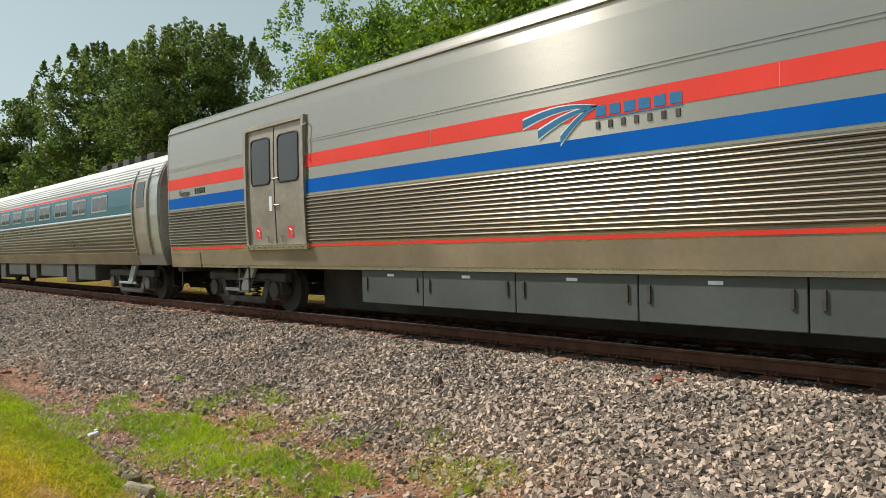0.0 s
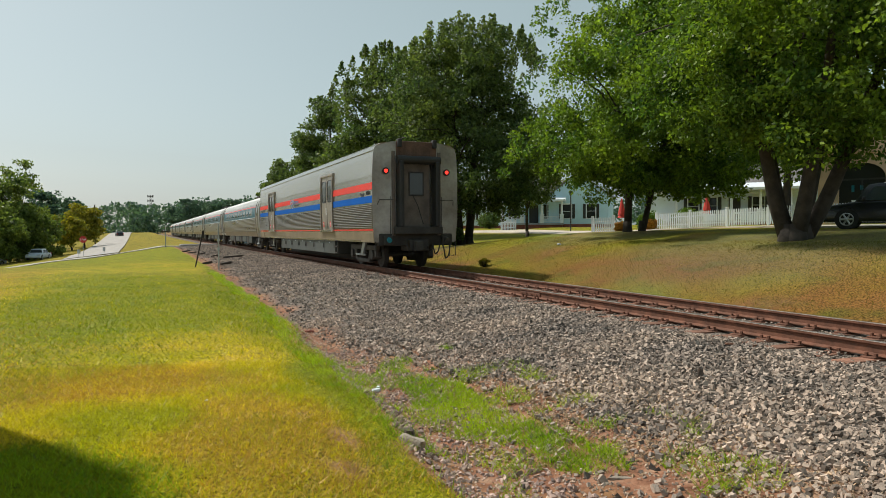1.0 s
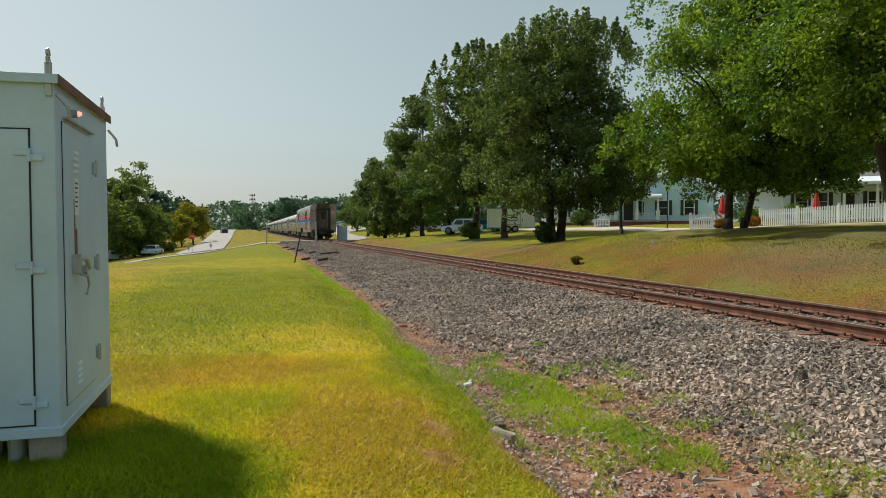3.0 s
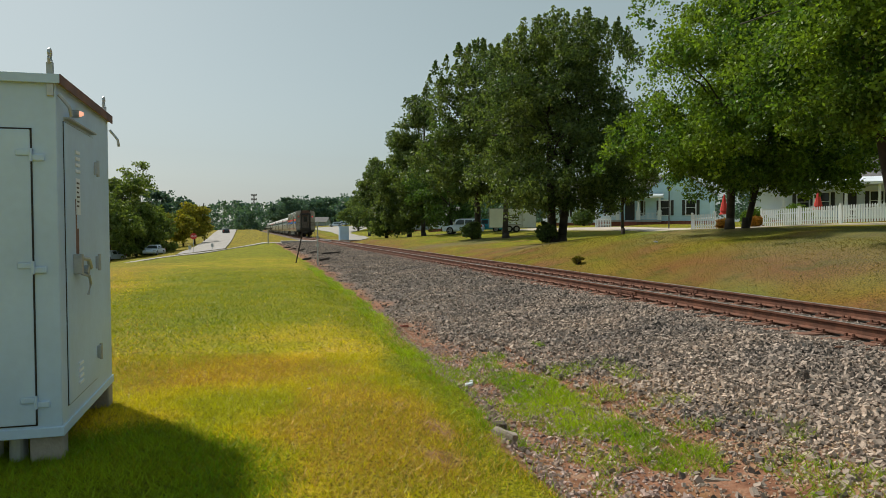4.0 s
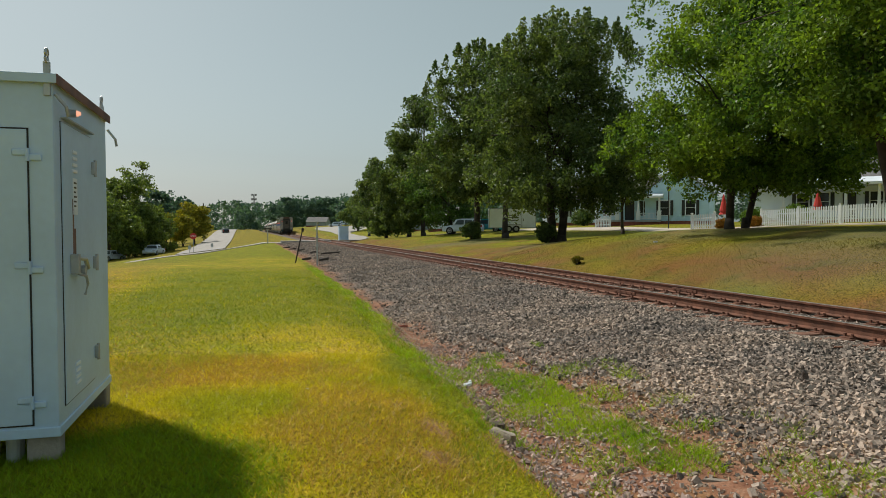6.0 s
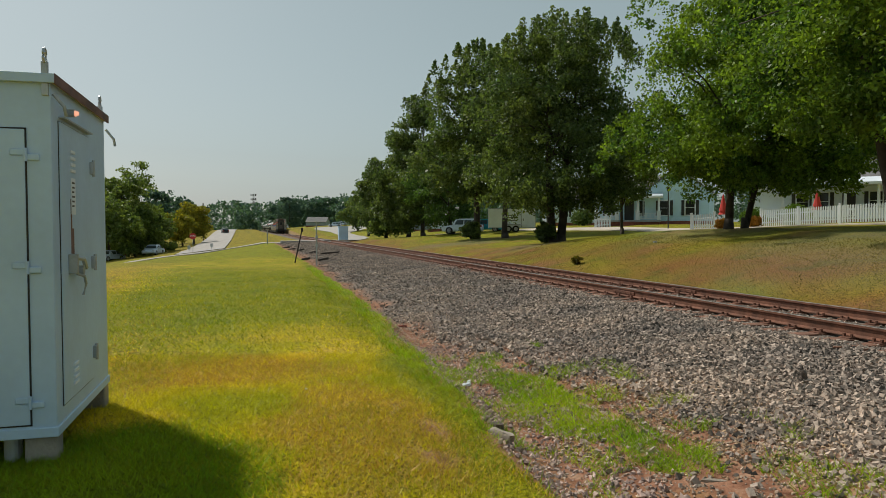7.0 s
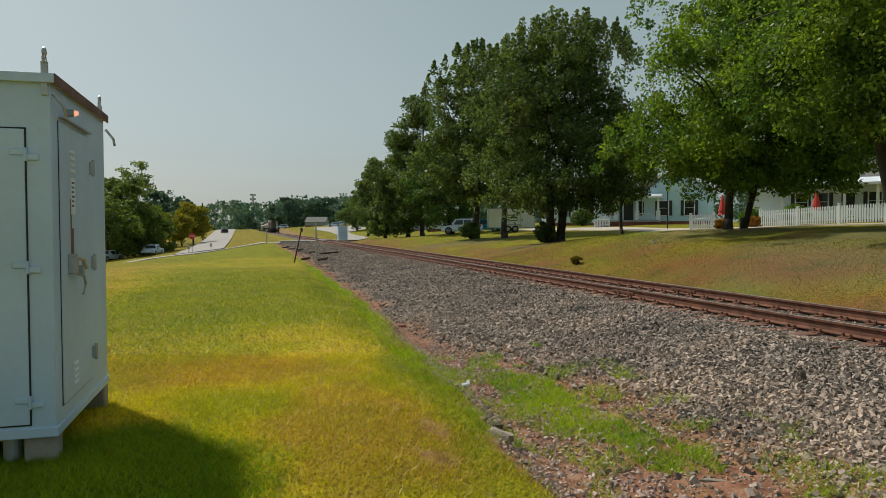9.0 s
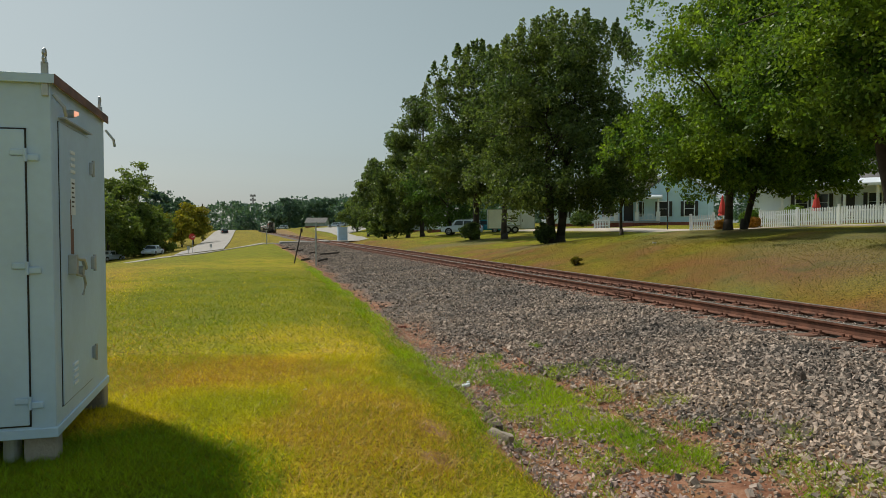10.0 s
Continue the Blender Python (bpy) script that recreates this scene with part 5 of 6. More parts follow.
    tree("roadside_tree", "rounded tree with yellowing olive leaves beside the road", *at(341, 140), 9.4, 3.3, LEAF_GOLD, 77, 0.18, 0.16, 150, 80, 0.36)
    tree("roadside_tree", "rounded tree with yellowing olive leaves beside the road", *at(322, 132), 6.6, 2.4, LEAF_GOLD, 79, 0.14, 0.2, 90, 70, 0.34)
    # round the bend of the line
    for k, (px, d, h, r) in enumerate(((493, 440, 18.5, 8), (512, 430, 21.5, 9), (535, 445, 21.0, 9), (562, 420, 18.5, 9), (590, 420, 19.5, 9), (612, 380, 15.0, 7))):
        tree("distant_tree", "green tree beside the line in the distance, tinted blue for haze", *at(px, d), h, r, LEAF_FAR, 90 + k, 0.3, 0.08, 120, 60, 0.75, clump=1.3, group="distant trees")


def build_far_woods():
    """A long ragged belt of trees along the skyline."""
    rng = np.random.default_rng(77)
    V, F, n = [], [], 0
    for k in range(150):
        a = radians(rng.uniform(-38, 62))
        d = rng.uniform(520, 700)
        if a > radians(8):
            d = rng.uniform(230, 330)
        x, y = math.sin(a) * d, math.cos(a) * d
        h = rng.uniform(19, 27) * d / 600
        c = []
        for _ in range(26):
            c.append((x + rng.normal() * 8 * d / 600, y + rng.normal() * 8 * d / 600, land(x, y) + h * rng.uniform(0.0, 0.95)))
        v, f = leaf_cloud(rng, np.array(c), np.full(26, 4.0 * d / 600), 26, 2.4 * d / 600)
        V.append(v)
        F.append(f + n)
        n += len(v)
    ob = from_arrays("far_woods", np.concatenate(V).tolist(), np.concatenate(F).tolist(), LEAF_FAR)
    tagged(ob, "belt of distant woods along the skyline, tinted blue-green for haze", "woods", kind="stuff")


def shrub(label, x, y, w, h, mat, seed, leaf=0.09, n=60, per=60, group="shrubs"):
    rng = np.random.default_rng(seed)
    t = thing("shrub", label, "shrub", group, (x, y, land(x, y)))
    c = rng.normal(size=(n, 3))
    c /= np.linalg.norm(c, axis=1)[:, None]
    c *= rng.uniform(0.3, 0.85, (n, 1))
    c = c * np.array([w / 2, w / 2, h / 2]) + np.array([0, 0, h / 2])
    v, f = leaf_cloud(rng, c, np.full(n, 0.17 * w), per, leaf)
    v[:, 2] = np.maximum(v[:, 2], 0.0)
    from_arrays("foliage", v.tolist(), f.tolist(), mat, t)
    bm = new_bm()
    for k in range(4):
        tube(bm, [(0, 0, -0.1), (0.1 * w * math.cos(k * 1.6), 0.1 * w * math.sin(k * 1.6), h * 0.3), (0.25 * w * math.cos(k * 1.6), 0.25 * w * math.sin(k * 1.6), h * 0.7)], 0.03, 5, 0.01)
    part("stem", bm, BARK, t)


# ---------------------------------------------------------------- houses across the street
SIDING = material("white_clapboard", (0.72, 0.83, 0.93), 0.6, 0, 0.05, 0.8, 12)
BLUESIDING = material("pale_blue_clapboard", (0.50, 0.72, 0.84), 0.6, 0, 0.06, 0.8, 12)
GREYMETAL = material("shed_metal", (0.33, 0.38, 0.42), 0.5, 0.3, 0.1, 0.6, 10)
SHINGLE = material("grey_shingle", (0.16, 0.155, 0.15), 0.9, 0, 0.25, 2, 30, 0.4, 30)
BRICK = material("red_brick_footing", (0.26, 0.085, 0.055), 0.85, 0, 0.25, 3, 30)
STUCCO = material("peach_stucco", (0.74, 0.55, 0.39), 0.85, 0, 0.08, 1, 20, 0.15, 60)
DARKWOOD = material("dark_painted_wood", (0.03, 0.032, 0.035), 0.55, 0, 0.2)
UMBRELLA = material("red_canvas", (0.55, 0.045, 0.035), 0.8, 0, 0.1)
PORCHIN = material("porch_shade_paint", (0.35, 0.37, 0.38), 0.7, 0, 0.08)
MULCH = material("red_mulch", (0.22, 0.085, 0.05), 0.95, 0, 0.3, 4, 40, 0.6, 50)


def gable_house(name, label, x, y, rz, w, d, h, roof_h, wall_mat, windows=(), porch=None, boards=0.2, ridge="x"):
    """Clapboard walls on a brick footing, gabled roof, sash windows; front at local -y."""
    z0 = land(x, y) - 0.05
    hs = thing(name, label, "house", "houses along the street", (x, y, z0), rz)
    bm = new_bm()
    box(bm, -w / 2 - 0.03, w / 2 + 0.03, -0.03, d + 0.03, -0.5, 0.45)
    part("footing", bm, BRICK, hs, "red brick footing")
    bm = new_bm()
    box(bm, -w / 2, w / 2, 0, d, 0.45, h)
    if ridge == "y":
        g = [bm.verts.new(p) for p in ((-w / 2, 0, h), (w / 2, 0, h), (0, 0, h + roof_h), (-w / 2, d, h), (w / 2, d, h), (0, d, h + roof_h))]
        bm.faces.new((g[0], g[1], g[2]))
        bm.faces.new((g[3], g[5], g[4]))
    else:
        g = [bm.verts.new(p) for p in ((-w / 2, 0, h), (-w / 2, d, h), (-w / 2, d / 2, h + roof_h), (w / 2, 0, h), (w / 2, d, h), (w / 2, d / 2, h + roof_h))]
        bm.faces.new((g[0], g[2], g[1]))
        bm.faces.new((g[3], g[4], g[5]))
    part("wall", bm, wall_mat, hs)
    for s in (-1, 1):
        bm = new_bm()
        e, o = 0.45, 0.35
        if ridge == "y":
            sl = roof_h / (w / 2)
            ps = [(s * (w / 2 + e), -o, h - e * sl), (0, -o, h + roof_h), (0, d + o, h + roof_h), (s * (w / 2 + e), d + o, h - e * sl)]
        else:
            sl = roof_h / (d / 2)
            yy = -e if s < 0 else d + e
            ps = [(-w / 2 - o, yy, h - e * sl), (-w / 2 - o, d / 2, h + roof_h), (w / 2 + o, d / 2, h + roof_h), (w / 2 + o, yy, h - e * sl)]
        a = [bm.verts.new((px, py, pz + 0.05)) for px, py, pz in ps]
        b = [bm.verts.new((px, py, pz + 0.19)) for px, py, pz in ps]
        bm.faces.new(b)
        bm.faces.new(a[::-1])
        for i in range(4):
            j = (i + 1) % 4
            bm.faces.new((a[i], a[j], b[j], b[i]))
        bmesh.ops.recalc_face_normals(bm, faces=bm.faces[:])
        part("roof", bm, SHINGLE, hs, "grey shingled roof")
    for face, c, wz, ww, wh in windows:
        def put(bm, u0, u1, v0, v1, z0_, z1_):
            if face == "f":
                box(bm, c + u0, c + u1, v0, v1, z0_, z1_)
            elif face == "l":
                box(bm, -w / 2 + v0, -w / 2 + v1, c + u0, c + u1, z0_, z1_)
        bm = new_bm()
        put(bm, -ww / 2 - 0.1, ww / 2 + 0.1, -0.07, 0.0, wz - 0.1, wz + wh + 0.12)
        win = part("window", bm, WHITEP, hs, "white-framed sash window")
        for z_a, z_b in ((wz, wz + wh / 2 - 0.02), (wz + wh / 2 + 0.02, wz + wh)):
            bm = new_bm()
            put(bm, -ww / 2, ww / 2, -0.076, -0.05, z_a, z_b)
            part("pane", bm, DARKGLASS, win)
        if wh > 1.0:
            for s in (-1, 1):
                bm = new_bm()
                put(bm, *sorted((s * (ww / 2 + 0.12), s * (ww / 2 + 0.42))), -0.06, -0.01, wz - 0.05, wz + wh + 0.05)
                part("shutter", bm, DARKWOOD, win, "dark shutter")
    if porch:
        pw, pd, ph, n = porch
        bm = new_bm()
        box(bm, -pw / 2, pw / 2, -pd, -0.03, 0.35, 0.55, 0.02)
        pf = part("porch", bm, PORCHIN, hs, "painted front porch with white columns and rails")
        bm = new_bm()
        box(bm, -pw / 2 + 0.1, pw / 2 - 0.1, -pd + 0.1, -0.05, -0.5, 0.36)
        part("porch_footing", bm, BRICK, pf)
        bm = new_bm()
        vs = box(bm, -pw / 2 - 0.25, pw / 2 + 0.25, -pd - 0.3, -0.02, ph, ph + 0.22)
        for v in vs:
            if v.co.y > -0.5 and v.co.z > ph + 0.1:
                v.co.z += 0.6
        part("porch_roof", bm, WHITEP, pf)
        for i in range(n):
            xx = -pw / 2 + 0.15 + (pw - 0.3) * i / (n - 1)
            bm = new_bm()
            box(bm, xx - 0.2, xx + 0.2, -pd + 0.0, -pd + 0.4, 0.55, 1.45, 0.02)
            box(bm, xx - 0.25, xx + 0.25, -pd - 0.05, -pd + 0.45, 1.45, 1.53, 0.01)
            cyl(bm, (xx, -pd + 0.2, 1.5), (xx, -pd + 0.2, ph), 0.13, 0.10, 12)
            part("column", bm, WHITEP, pf, "white tapered column on a pedestal")
        for i in range(n - 1):
            if i == n // 2 - 1 and n > 3:
                continue
            a = -pw / 2 + 0.35 + (pw - 0.3) * i / (n - 1)
            b = -pw / 2 - 0.05 + (pw - 0.3) * (i + 1) / (n - 1)
            bm = new_bm()
            for zz in (0.65, 1.25):
                box(bm, a, b, -pd + 0.17, -pd + 0.23, zz, zz + 0.06)
            k = a + 0.06
            while k < b:
                box(bm, k, k + 0.04, -pd + 0.18, -pd + 0.22, 0.65, 1.27)
                k += 0.13
            part("railing", bm, WHITEP, pf)
        bm = new_bm()
        box(bm, -0.5, 0.5, -0.06, -0.01, 0.55, 2.65)
        part("front_door", bm, DARKWOOD, hs)
        bm = new_bm()
        for i in range(3):
            box(bm, -0.9, 0.9, -pd - 0.3 * (i + 1), -pd - 0.3 * i, -0.5, 0.37 - 0.17 * i)
        part("steps", bm, BRICK, pf)
    return hs


def picket_fence(x0, y0, x1, y1, height=1.1):
    """Pickets on two rails between square posts."""
    f = thing("picket_fence", "white wooden picket fence along the garden edge", "fence", "picket fences", (x0, y0, 0))
    L = math.hypot(x1 - x0, y1 - y0)
    ux, uy = (x1 - x0) / L, (y1 - y0) / L
    ang = math.degrees(math.atan2(uy, ux))
    bm = new_bm()
    box(bm, -0.045, 0.045, -0.011, 0.011, 0.06, height - 0.06)
    vs = box(bm, -0.045, 0.045, -0.011, 0.011, height - 0.06, height)
    for v in vs:
        if v.co.z > height - 0.02:
            v.co.x *= 0.15
    pm = bpy.data.meshes.new("picket")
    bm.to_mesh(pm)
    bm.free()
    pm.materials.append(WHITEP)
    bm = new_bm()
    box(bm, -0.065, 0.065, -0.065, 0.065, -0.3, height + 0.08, 0.01)
    box(bm, -0.085, 0.085, -0.085, 0.085, height + 0.08, height + 0.12, 0.01)
    qm = bpy.data.meshes.new("post")
    bm.to_mesh(qm)
    bm.free()
    qm.materials.append(WHITEP)
    k, s = 0, 0.0
    while s < L:
        lx, ly = ux * s, uy * s
        o = new("picket", pm)
        o.parent = f
        o.matrix_local = pose(lx + uy * 0.05, ly - ux * 0.05, land(x0 + lx, y0 + ly), 0, 0, ang)
        s += 0.155
    s = 0.0
    n = max(1, round(L / 2.4))
    for i in range(n + 1):
        s = L * i / n
        lx, ly = ux * s, uy * s
        o = new("post", qm)
        o.parent = f
        o.matrix_local = pose(lx, ly, land(x0 + lx, y0 + ly), 0, 0, ang)
        if i < n:
            s2 = L * (i + 1) / n
            for zz in (0.28, 0.80):
                bm = new_bm()
                p = Vector((ux * s, uy * s, land(x0 + lx, y0 + ly) + zz))
                q = Vector((ux * s2, uy * s2, land(x0 + ux * s2, y0 + uy * s2) + zz))
                tube(bm, [p, q], 0.04, 4)
                part("rail", bm, WHITEP, f)


def arcade_building(x, y, rz):
    """Stucco shop front with arched openings."""
    z0 = land(x, y) - 0.05
    b = thing("arcade_building", "peach stucco building with dark arched shop windows", "building", at=(x, y, z0), rz=rz)
    W, H = 14.0, 5.2
    bm = new_bm()
    box(bm, -W / 2, W / 2, 0.25, 9, -0.5, H)
    part("wall", bm, STUCCO, b)
    n = 4
    for i in range(n + 1):
        c = -W / 2 + W * i / n
        bm = new_bm()
        box(bm, c - 0.55, c + 0.55, 0, 0.3, -0.5, H, 0.03)
        part("pier", bm, STUCCO, b)
    bm = new_bm()
    box(bm, -W / 2 - 0.1, W / 2 + 0.1, -0.12, 0.3, 4.2, H + 0.35, 0.03)
    part("cornice", bm, STUCCO, b)
    for i in range(n):
        c = -W / 2 + W * (i + 0.5) / n
        hw = W / n / 2 - 0.55
        bm = new_bm()
        arc = [(c + hw * math.cos(t), 2.7 + hw * 0.75 * math.sin(t)) for t in [math.pi * k / 12 for k in range(13)]]
        ring = [(c - hw, 0.0)] + [(c + hw, 0.0)] + arc
        bm.faces.new([bm.verts.new((u, 0.235, v)) for u, v in ring])
        w = part("arched_window", bm, DARKGLASS, b, "dark arched shop window")
        bm = new_bm()
        for (ua, va), (ub, vb) in zip(arc, arc[1:]):
            vs = [bm.verts.new(p) for p in ((ua, 0.02, va), (ub, 0.02, vb), (ub, 0.02, 4.25), (ua, 0.02, 4.25))]
            bm.faces.new(vs)
            us = [bm.verts.new(p) for p in ((ua, 0.02, va), (ub, 0.02, vb), (ub, 0.26, vb), (ua, 0.26, va))]
            bm.faces.new(us)
        bmesh.ops.recalc_face_normals(bm, faces=bm.faces[:])
        part("arch", bm, STUCCO, w)
        bm = new_bm()
        box(bm, c - 0.04, c + 0.04, 0.2, 0.25, 0, 2.7)
        box(bm, c - hw, c + hw, 0.2, 0.25, 2.6, 2.7)
        part("glazing_bar", bm, DARKWOOD, w)
        for k in range(3):
            bm = new_bm()
            box(bm, c - 0.55 + 0.45 * k, c - 0.4 + 0.45 * k, 0.20, 0.23, 1.9 + 0.12 * (k % 2), 2.3, 0.02)
            part("window_sticker", bm, TEALCAP if i != 2 else WHITEP, w)


# ---------------------------------------------------------------- vehicles
CARBLACK = material("black_car_paint", (0.012, 0.013, 0.018), 0.25, 0.1, 0.05, rough_var=0.03, spec=0.7)
CARWHITE = material("silver_white_car_paint", (0.62, 0.70, 0.80), 0.3, 0.1, 0.04, rough_var=0.03)
CARTEAL = material("turquoise_car_paint", (0.02, 0.30, 0.40), 0.3, 0.1, 0.05, rough_var=0.03)
CARGLASS = material("tinted_car_glass", (0.10, 0.13, 0.14), 0.08, 0, 0.05, spec=0.8, rough_var=0.02)
ALLOY = material("alloy_wheel", (0.55, 0.56, 0.57), 0.35, 0.8, 0.05)
TYRE = material("tyre_rubber", (0.018, 0.018, 0.018), 0.85, 0, 0.2)
LENSRED = material("tail_lens", (0.35, 0.02, 0.02), 0.25, 0, 0.05)
LENSCLEAR = material("head_lens", (0.55, 0.57, 0.58), 0.2, 0.2, 0.05)


def vehicle(name, label, x, y, rz, paint, length=4.6, width=1.85, height=1.70, suv=True, group="parked vehicles", z=None):
    """A car drawn from its side outline; the nose points to local +y."""
    c = thing(name, label, "car", group, (x, y, land(x, y) if z is None else z), rz)
    L, H = length, height
    belt = H * 0.60
    low = 0.26
    outline = [(-L / 2 + 0.05, low + 0.1), (-L / 2, belt * 0.75), (-L / 2 + 0.06, belt), (L / 2 - 1.25, belt), (L / 2 - 0.35, belt * 0.86), (L / 2 - 0.05, belt * 0.70), (L / 2, low + 0.15), (L / 2 - 0.1, low), (-L / 2 + 0.15, low)]
    axles = (-L * 0.285, L * 0.305)
    bm = new_bm()
    a, b = [], []
    for yy, zz in outline:
        tuck = 0.05 if zz > belt * 0.9 else 0.0
        a.append(bm.verts.new((-width / 2 + tuck, yy, zz)))
        b.append(bm.verts.new((width / 2 - tuck, yy, zz)))
    n = len(outline)
    for i in range(n):
        j = (i + 1) % n
        bm.faces.new((a[i], a[j], b[j], b[i]))
    bm.faces.new(a[::-1])
    bm.faces.new(b)
    bmesh.ops.recalc_face_normals(bm, faces=bm.faces[:])
    bmesh.ops.bevel(bm, geom=bm.edges[:], offset=0.06, segments=3, profile=0.5, affect='EDGES')
    part("body", bm, paint, c, smooth=True)
    rear = -L / 2 + (0.18 if suv else 0.9)
    roof = [(rear, belt - 0.02), (rear + (0.22 if suv else 0.6), H - 0.05), (rear + 0.6, H), (L * 0.08, H), (L * 0.16, H - 0.06), (L / 2 - 1.20, belt - 0.02)]
    bm = new_bm()
    a, b = [], []
    for yy, zz in roof:
        k = 0.06 + 0.20 * (zz - belt) / (H - belt)
        a.append(bm.verts.new((-width / 2 + k, yy, zz)))
        b.append(bm.verts.new((width / 2 - k, yy, zz)))
    n = len(roof)
    for i in range(n):
        j = (i + 1) % n
        bm.faces.new((a[i], a[j], b[j], b[i]))
    bm.faces.new(a[::-1])
    bm.faces.new(b)
    bmesh.ops.recalc_face_normals(bm, faces=bm.faces[:])
    bmesh.ops.bevel(bm, geom=bm.edges[:], offset=0.04, segments=2, profile=0.5, affect='EDGES')
    part("cabin", bm, paint, c, smooth=True)
    z1, z2 = belt + 0.04, H - 0.13

    def side_pane(y0b, y0t, y1b, y1t):
        for s in (-1, 1):
            bm = new_bm()
            def xx(z_):
                return s * (width / 2 - 0.06 - 0.20 * (z_ - belt) / (H - belt) + 0.012)
            bm.faces.new([bm.verts.new(p) for p in ((xx(z1), y0b, z1), (xx(z1), y1b, z1), (xx(z2), y1t, z2), (xx(z2), y0t, z2))])
            bmesh.ops.solidify(bm, geom=bm.faces[:], thickness=0.006)
            part("side_window", bm, CARGLASS, c)
    side_pane(rear + 0.22, rear + 0.36, rear + 0.85, rear + 0.85)
    side_pane(rear + 0.95, rear + 0.95, rear + 1.75, rear + 1.75)
    side_pane(rear + 1.85, rear + 1.85, L / 2 - 1.42, L * 0.11)
    for (yb, zb_), (yt, zt_), o, nm in (((L / 2 - 1.22, belt), (L * 0.16, H - 0.06), 0.012, "windscreen"), ((rear, belt), (rear + (0.22 if suv else 0.6), H - 0.05), -0.012, "rear_window")):
        bm = new_bm()
        p0, p1 = Vector((0, yb, zb_)), Vector((0, yt, zt_))
        q0, q1 = p0.lerp(p1, 0.14), p0.lerp(p1, 0.90)
        w0, w1 = width / 2 - 0.14, width / 2 - 0.28
        bm.faces.new([bm.verts.new(p) for p in ((-w0, q0.y + o, q0.z + 0.012), (w0, q0.y + o, q0.z + 0.012), (w1, q1.y + o, q1.z + 0.012), (-w1, q1.y + o, q1.z + 0.012))])
        bmesh.ops.solidify(bm, geom=bm.faces[:], thickness=0.006)
        part(nm, bm, CARGLASS, c)
    for ya in axles:
        for s in (-1, 1):
            R = 0.35 if suv else 0.31
            bm = new_bm()
            cyl(bm, (s * (width / 2 - 0.005), ya, R), (s * (width / 2 + 0.006), ya, R), R + 0.06, n=24)
            part("wheel_arch", bm, TYRE, c)
            bm = new_bm()
            cyl(bm, (s * (width / 2 - 0.22), ya, R), (s * (width / 2 + 0.016), ya, R), R, n=24)
            wh = part("wheel", bm, TYRE, c)
            bm = new_bm()
            for k in range(6):
                t = 2 * math.pi * k / 6
                tube(bm, [(s * (width / 2 + 0.022), ya, R), (s * (width / 2 + 0.022), ya + 0.62 * R * math.cos(t), R + 0.62 * R * math.sin(t))], 0.035, 4)
            tube(bm, [(s * (width / 2 + 0.020), ya + 0.66 * R * math.cos(t), R + 0.66 * R * math.sin(t)) for t in [2 * math.pi * k / 18 for k in range(19)]], 0.022, 4)
            part("rim", bm, ALLOY, wh)
    for s in (-1, 1):
        bm = new_bm()
        box(bm, *sorted((s * (width / 2 - 0.40), s * (width / 2 - 0.02))), L / 2 - 0.42, L / 2 - 0.05, belt * 0.70, belt * 0.82, 0.03)
        part("headlight", bm, LENSCLEAR, c)
        bm = new_bm()
        box(bm, *sorted((s * (width / 2 - 0.22), s * (width / 2 + 0.006))), -L / 2 - 0.01, -L / 2 + 0.14, belt * 0.74, belt * 1.04, 0.03)
        part("tail_light", bm, LENSRED, c)
        bm = new_bm()
        box(bm, *sorted((s * (width / 2 - 0.04), s * (width / 2 + 0.17))), L / 2 - 1.55, L / 2 - 1.42, belt + 0.02, belt + 0.18, 0.03)
        part("mirror", bm, paint, c)
        if suv:
            bm = new_bm()
            tube(bm, [(s * (width / 2 - 0.32), rear + 0.4, H - 0.02), (s * (width / 2 - 0.32), rear + 0.5, H + 0.05), (s * (width / 2 - 0.32), L * 0.02, H + 0.05), (s * (width / 2 - 0.32), L * 0.05, H - 0.02)], 0.018, 5)
            part("roof_rail", bm, ALLOY, c)
        for ya in (rear + 1.9, rear + 0.95):
            bm = new_bm()
            box(bm, *sorted((s * (width / 2 - 0.01), s * (width / 2 + 0.02))), ya, ya + 0.16, belt * 0.86, belt * 0.90, 0.005)
            part("door_handle", bm, ALLOY, c)
    return c


